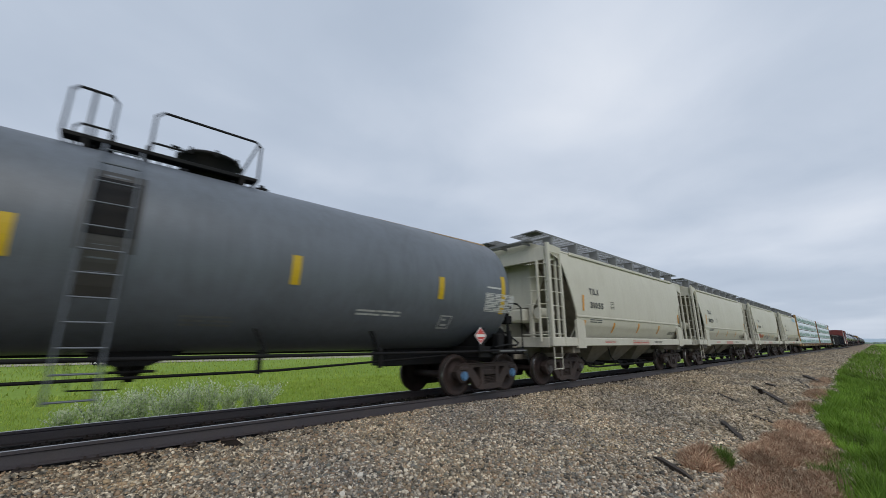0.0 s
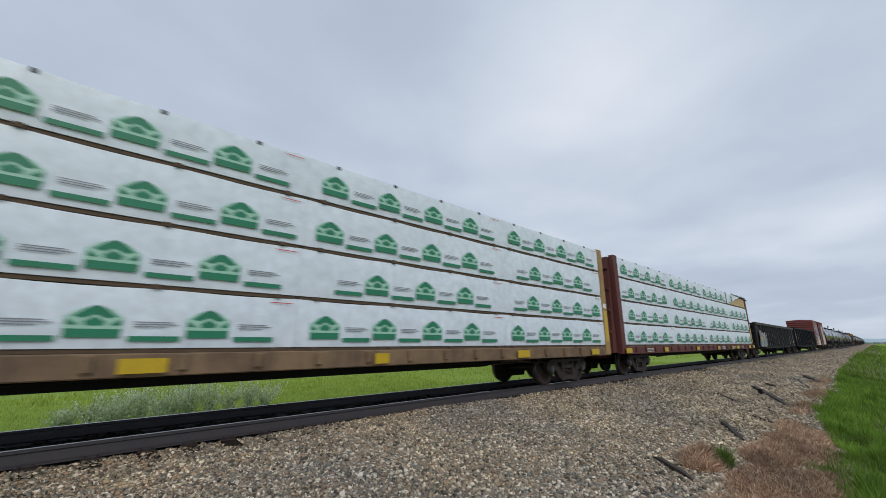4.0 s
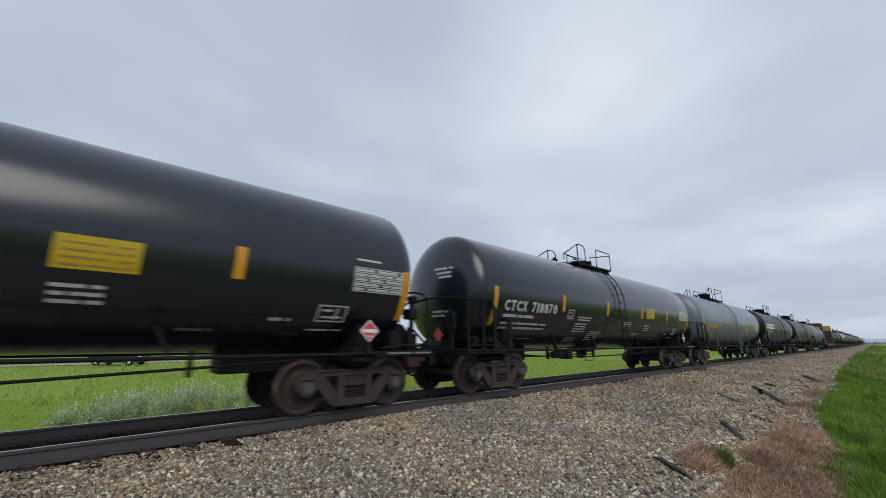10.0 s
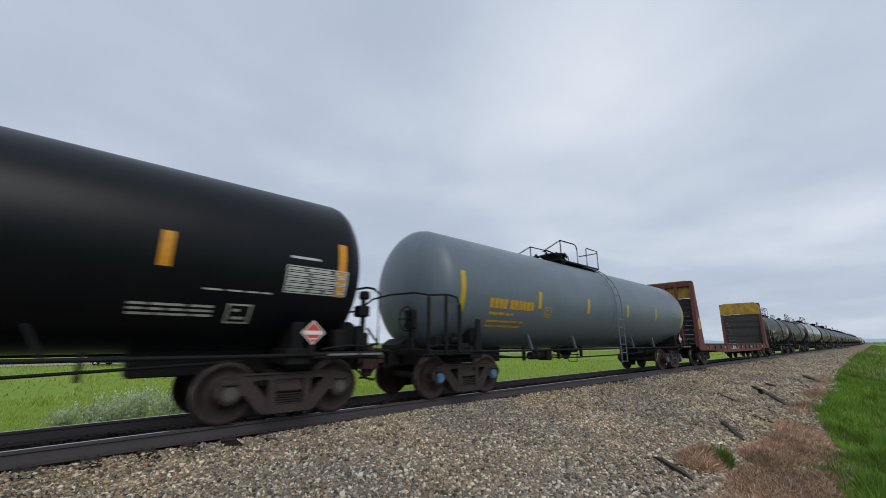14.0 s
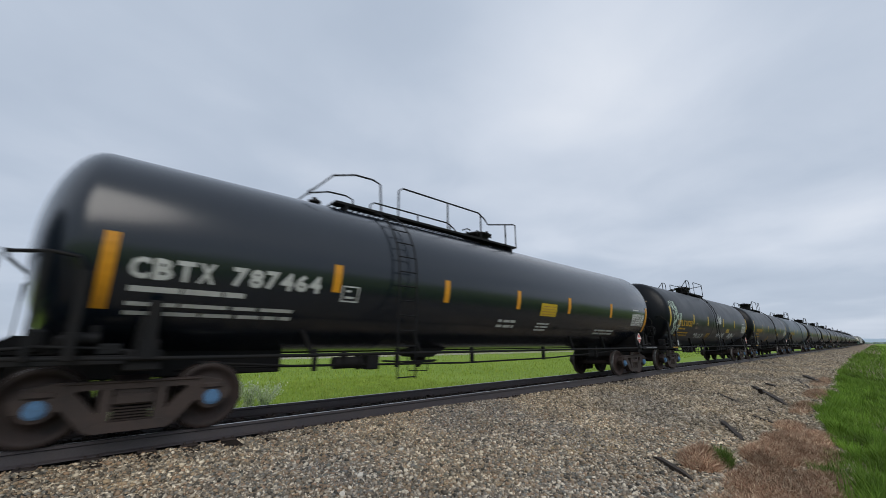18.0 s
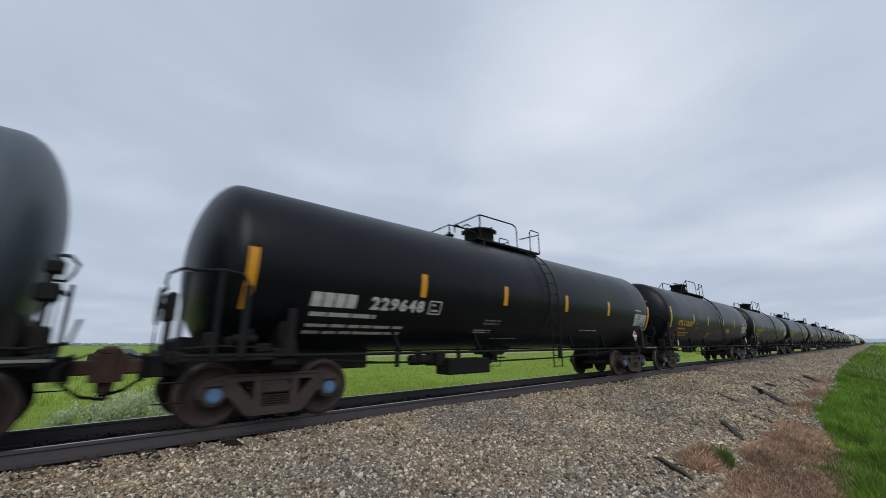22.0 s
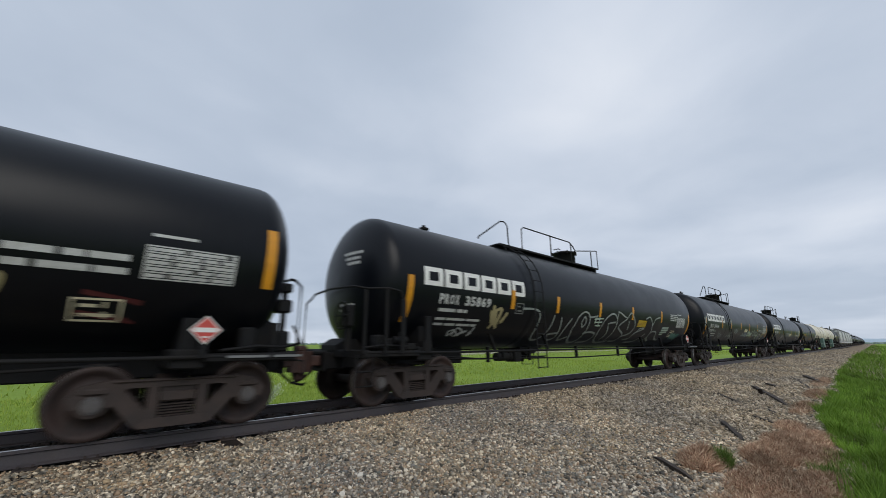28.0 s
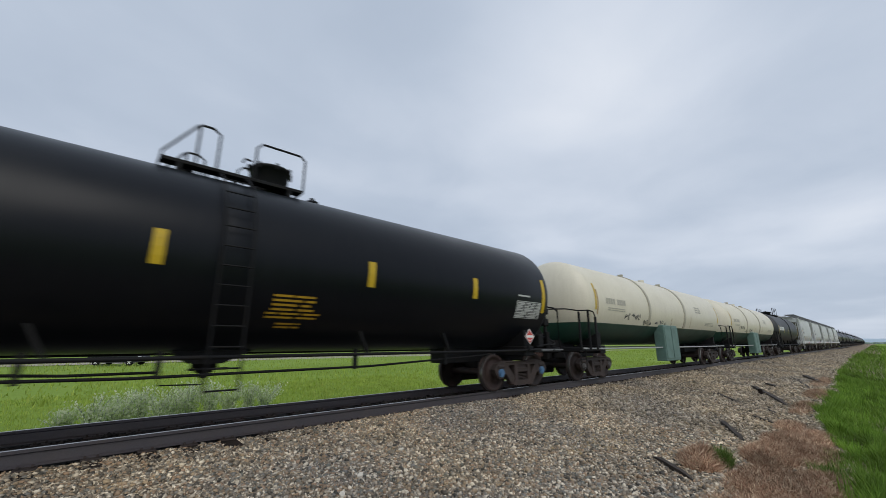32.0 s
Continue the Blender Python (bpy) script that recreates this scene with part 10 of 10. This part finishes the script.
def shrub(x, y, h, spread, seed):
    ob = thing("silver_shrub", "silvery grey-green shrub in the grass beside the track", "shrub", "shrubs beyond the track")
    ob.matrix_basis = pose(x, y, height(LAND, y))
    rr = random.Random(seed)
    g = Geo()
    leaves = []
    for k in range(20):
        a, d = rr.uniform(0, 6.28), spread * rr.uniform(0.15, 0.9)
        top = h * rr.uniform(0.55, 1.0)
        tip = (d * math.cos(a), d * math.sin(a), top)
        mid = (0.4 * tip[0], 0.4 * tip[1], 0.55 * top)
        g.tube([(0.05 * math.cos(a), 0.05 * math.sin(a), 0), mid, tip], 0.006, 4)
        for j in range(54):
            t = rr.uniform(0.08, 1.05)
            c = [(tip[i] * t if t > 0.55 else mid[i] * t / 0.55) for i in (0, 1)] + [top * t]
            s = rr.uniform(0.035, 0.075)
            leaves.append((c[0] + rr.gauss(0, 0.07), c[1] + rr.gauss(0, 0.07), c[2] + rr.gauss(0, 0.05), rr.uniform(0, 6.28), rr.uniform(-1.2, 1.2), s, s * 0.7, s * 1.2, 0))
    tagged(part("woody_stem", g.mesh("woody_stem", M["gdull"]), ob, "thin pale stems"), kind="stuff")
    crown = scatter("crown", [LEAF], leaves, leaf_mat, "", "")
    del crown["kind"]
    crown.parent = ob
    return ob


for i, (x, y, h, s) in enumerate(((0.5, 8.3, 0.85, 0.55), (1.1, 8.0, 0.80, 0.55), (1.7, 8.4, 1.0, 0.55), (2.4, 8.2, 0.92, 0.6), (3.0, 8.5, 1.2, 0.7), (3.6, 8.3, 1.1, 0.65), (4.3, 8.7, 0.85, 0.65), (4.9, 8.6, 1.05, 0.6), (5.6, 8.9, 0.85, 0.7), (1.4, 9.2, 0.9, 0.6), (2.1, 7.7, 0.75, 0.5), (2.9, 9.1, 0.95, 0.6), (0.8, 7.6, 0.65, 0.5), (-0.05, 8.2, 0.6, 0.5))):
    shrub(0.9 * x - 0.1, y - 1.75, 0.95 * h, 0.95 * s, 70 + i)


# ---------------------------------------------------------------- old timbers on the ballast
def timber(a, b, w, h, seed):
    (x0, y0), (x1, y1) = a, b
    L = math.hypot(x1 - x0, y1 - y0)
    ob = thing("old_timber", "broken weathered dark timber lying on the ballast slope", "timber", "old timbers on the ballast")
    z0, z1 = (float(np.interp(y, BED_Y, BED_Z)) + bed_bump(x, y) for x, y in (a, b))
    ob.matrix_basis = pose(x0, y0, z0, 0, -math.degrees(math.atan2(z1 - z0, L)), math.degrees(math.atan2(y1 - y0, x1 - x0)))
    rr = random.Random(seed)
    g = Geo()
    n, vs = 7, []
    for i in range(n + 1):
        x = L * i / n
        e = 0.55 if i in (0, n) else 1.0
        for sy, sz in ((-1, -0.3), (1, -0.3), (1, 1), (-1, 1)):
            vs.append((x + rr.uniform(-0.03, 0.03), sy * w * 0.26 * e * rr.uniform(0.8, 1.1), (sz * 0.75 + 0.35) * h * (e if sz > 0 else 1) * rr.uniform(0.85, 1.1)))
    g.add(vs, [(4 * i + k, 4 * i + 4 + k, 4 * i + 4 + (k + 1) % 4, 4 * i + (k + 1) % 4) for i in range(n) for k in range(4)] + [(0, 1, 2, 3), (4 * n + 3, 4 * n + 2, 4 * n + 1, 4 * n)])
    part("beam", g.mesh("beam", M["timber"]), ob)
    s = Geo().box(L * 0.15, L * 0.6, -0.012, 0.010, h * 0.66, h * 0.78)
    part("split_ridge", s.mesh("split_ridge", M["timber"]), ob)


for i, (a, b, w, h) in enumerate((((10.4, -5.08), (9.0, -5.72), 0.15, 0.07), ((18.4, -4.24), (14.5, -5.66), 0.20, 0.09), ((26.7, -4.84), (23.3, -5.7), 0.24, 0.10), ((6.42, -5.17), (5.93, -5.80), 0.12, 0.06), ((15.0, -3.93), (13.6, -4.78), 0.12, 0.06), ((11.9, -5.3), (11.1, -5.98), 0.10, 0.05), ((9.15, -2.33), (8.85, -2.8), 0.07, 0.04), ((13.3, -5.4), (12.7, -5.68), 0.10, 0.05), ((23.0, -1.6), (21.2, -2.2), 0.1, 0.05), ((24.7, -4.7), (20.5, -5.6), 0.14, 0.06), ((16.6, -4.9), (15.2, -5.6), 0.08, 0.05), ((20.0, -4.4), (19.2, -4.8), 0.2, 0.08), ((4.9, -3.0), (4.6, -3.25), 0.04, 0.03), ((5.7, -2.6), (5.5, -2.75), 0.04, 0.03))):
    timber(a, b, w, h, 90 + i)
pale_stone = surface("pale_limestone", (0.62, 0.57, 0.49), 0.85, second=(0.45, 0.41, 0.35), amount=0.6, scale=14, bump=0.4, bump_scale=50)
for i, (x, y, w, d, turn) in enumerate(((2.68, -3.22, 0.075, 0.035, 35), (2.25, -3.59, 0.06, 0.032, 60), (3.62, -2.75, 0.05, 0.03, 10))):
    flat = thing("flat_stone", "pale flat stone lying on the ballast", "stone", "pale stones on the ballast")
    flat.matrix_basis = pose(x, y, float(np.interp(y, BED_Y, BED_Z)) + bed_bump(x, y) + 0.018, 8, -6, turn)
    rr, ring = random.Random(200 + i), []
    for k in range(7):
        t = 2 * math.pi * k / 7
        ring.append((w * math.cos(t) * rr.uniform(0.8, 1.15), d * math.sin(t) * rr.uniform(0.8, 1.15)))
    g = Geo()
    g.prism(ring, "z", -0.02, 0.022)
    part("stone_body", g.mesh("stone_body", pale_stone), flat)
rng = np.random.default_rng(17)
rows = stones_over(5.4, 7.4, -4.9, -3.5, 1500, 0.015, 0.026, 19)
rows = rows[((rows[:, 0] - 6.4) / 0.95) ** 2 + ((rows[:, 1] + 4.2) / 0.62) ** 2 < rng.uniform(0.1, 1.0, len(rows))]
scatter("tan_gravel_patch", stone_shapes(24, 12), rows, island("tan_gravel", [(0.42, 0.32, 0.18), (0.50, 0.40, 0.26), (0.36, 0.27, 0.15)], 0.85, 0.1), "patch of yellowish tan stones in the ballast", "gravel")
stake = thing("wooden_stake", "short dark wooden stake standing in the ballast", "stake")
stake.matrix_basis = pose(16.2, -4.85, -0.46)
part("stake_post", Geo().box(-0.05, 0.05, -0.05, 0.05, -0.05, 0.22, 0.01).mesh("stake_post", M["tie"]), stake)


# ---------------------------------------------------------------- gravel lot, parked car and the horizon
lot_mat = earth_material("pale_gravel_lot", [(0.35, (0.30, 0.27, 0.22)), (0.65, (0.42, 0.38, 0.32))], 0.4, 6.0, 0.3)
g = Geo()
g.add([(x, 50 + 0.8 * noise.noise((x * 0.1, 0, 0)) - 0.06 * x if k == 0 else 64 - 0.1 * x, -0.97 + 0.02) for x in range(-60, 121, 6) for k in (0, 1)], [(2 * i, 2 * i + 2, 2 * i + 3, 2 * i + 1) for i in range(30)])
solid("gravel_lot", g, lot_mat, "pale gravel lot across the meadow", "gravel lot")


def parked_car(x, y, turn):
    ob = thing("parked_car", "dark car with bright rims parked on the pale gravel lot", "car")
    ob.matrix_basis = pose(x, y, -0.95, 0, 0, turn)
    paint_mat = surface("dark_car_paint", (0.02, 0.022, 0.026), 0.25, scale=2, bump=0.0)
    glass = surface("car_window_glass", (0.015, 0.018, 0.02), 0.08, scale=2, bump=0.0)
    side = [(-2.65, 0.34), (-2.7, 0.70), (-2.6, 1.02), (-2.2, 1.12), (-1.8, 1.58), (-0.8, 1.70), (0.35, 1.66), (1.25, 1.14), (2.3, 1.02), (2.65, 0.76), (2.68, 0.38), (2.2, 0.28), (-2.2, 0.28)]
    part("body", Geo().prism(side, "y", -0.86, 0.86).mesh("body", paint_mat), ob)
    for s in (-1, 1):
        part("side_window", Geo().prism([(-1.85, 1.16), (-1.55, 1.54), (-0.4, 1.60), (-0.4, 1.14)], "y", s * 0.862, s * 0.87).mesh("side_window", glass), ob)
        part("side_window", Geo().prism([(-0.30, 1.14), (-0.30, 1.60), (0.3, 1.56), (0.98, 1.14)], "y", s * 0.862, s * 0.87).mesh("side_window", glass), ob)
        for wx in (-1.72, 1.70):
            w = part("wheel", Geo().cyl((wx, s * 0.70, 0.36), (wx, s * 0.885, 0.36), 0.36, 20).mesh("wheel", M["under"]), ob)
            r = Geo().cyl((wx, s * 0.886, 0.36), (wx, s * 0.90, 0.36), 0.07, 10)
            for k in range(5):
                t = k * 2 * math.pi / 5 + 0.3
                c, q = math.cos(t), math.sin(t)
                r.prism([(wx + 0.03 * q, 0.36 - 0.03 * c), (wx - 0.03 * q, 0.36 + 0.03 * c), (wx + 0.23 * c - 0.045 * q, 0.36 + 0.23 * q + 0.045 * c), (wx + 0.23 * c + 0.045 * q, 0.36 + 0.23 * q - 0.045 * c)], "y", s * 0.886, s * 0.895)
            part("rim", r.mesh("rim", M["white"]), w, "bright five-spoke rim")
    part("headlight", Geo().box(2.42, 2.62, -0.80, -0.5, 0.76, 0.90, 0.03).mesh("headlight", M["white"]), ob)
    part("tail_light", Geo().box(-2.67, -2.5, -0.84, -0.6, 0.85, 1.05, 0.03).mesh("tail_light", M["red"]), ob)


parked_car(2.75, 45.9, -42)

# Tree colours lightened and blued to stand for distance haze.
wood_mat = island("haze_tinted_trees", [(0.20, 0.265, 0.23), (0.23, 0.29, 0.245), (0.21, 0.275, 0.255), (0.25, 0.305, 0.26)], 0.9, 0.1)
rng = np.random.default_rng(77)
n = 5200
bx = rng.uniform(-900, 2200, n)
by = rng.choice([520, 700, 950, 1300], n) + rng.normal(0, 12, n) + 40 * np.sin(bx * 0.004)
keep = np.sin(bx * 0.013 + by) + 0.6 * np.sin(bx * 0.041) > -0.2
bx, by = bx[keep], by[keep]
n = 900
bx, by = np.concatenate([bx, rng.uniform(700, 1500, n)]), np.concatenate([by, rng.uniform(-160, 60, n)])
s = rng.uniform(1.2, 2.7, len(bx)) * np.where(by < 100, 1.0, by / 800)
rows = np.stack([bx, by, np.full(len(bx), -1.0) + 0.4 * s, rng.uniform(0, 6.28, len(bx)), np.zeros(len(bx)), s * 1.7, s * 1.4, s * 0.9, rng.integers(0, 8, len(bx))], 1)
scatter("far_tree_belt", lump_shapes(8, 9), rows, wood_mat, "low tree belts along the far horizon, paled in colour for haze", "tree belt")
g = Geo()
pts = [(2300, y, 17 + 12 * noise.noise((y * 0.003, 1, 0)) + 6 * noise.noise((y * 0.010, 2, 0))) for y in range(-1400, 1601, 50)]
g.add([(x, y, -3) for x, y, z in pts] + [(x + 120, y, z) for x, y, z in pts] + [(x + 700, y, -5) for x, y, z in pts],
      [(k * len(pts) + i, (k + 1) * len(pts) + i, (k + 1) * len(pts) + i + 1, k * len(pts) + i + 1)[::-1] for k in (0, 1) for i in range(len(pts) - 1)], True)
# Pale blue base colour carries the haze between here and the hills.
solid("distant_hills", g, surface("hazy_hill_colour", (0.40, 0.49, 0.56), 0.95, second=(0.34, 0.43, 0.48), amount=0.6, scale=0.01, bump=0.0, spec=0.1), "low hills on the horizon, distance haze painted into their pale blue", "hills")


def motions():
    """The train rolls by at a steady speed along the line; every wheelset turns."""
    for car, middle in CARS:
        rows = []
        for k in range(9):
            t = DURATION * k / 8
            x = middle - SPEED * t
            rows.append((t, pose(x, bend(x), 0, 0, 0, heading(x))))
        walk(car, rows)
    turn = math.degrees(SPEED / 0.457) / FPS
    for side, sets in WHEELSETS.items():
        first = sets[0]
        walk(first, [(k / FPS, pose(side * AXLE, 0, 0.457, 0, -turn * k, 0)) for k in range(int(DURATION * FPS) + 1)])
        keys = first.animation_data
        for other in sets[1:]:
            other.rotation_mode = "QUATERNION"
            other.animation_data_create()
            other.animation_data.action = keys.action
            other.animation_data.action_slot = keys.action_slot


motions()
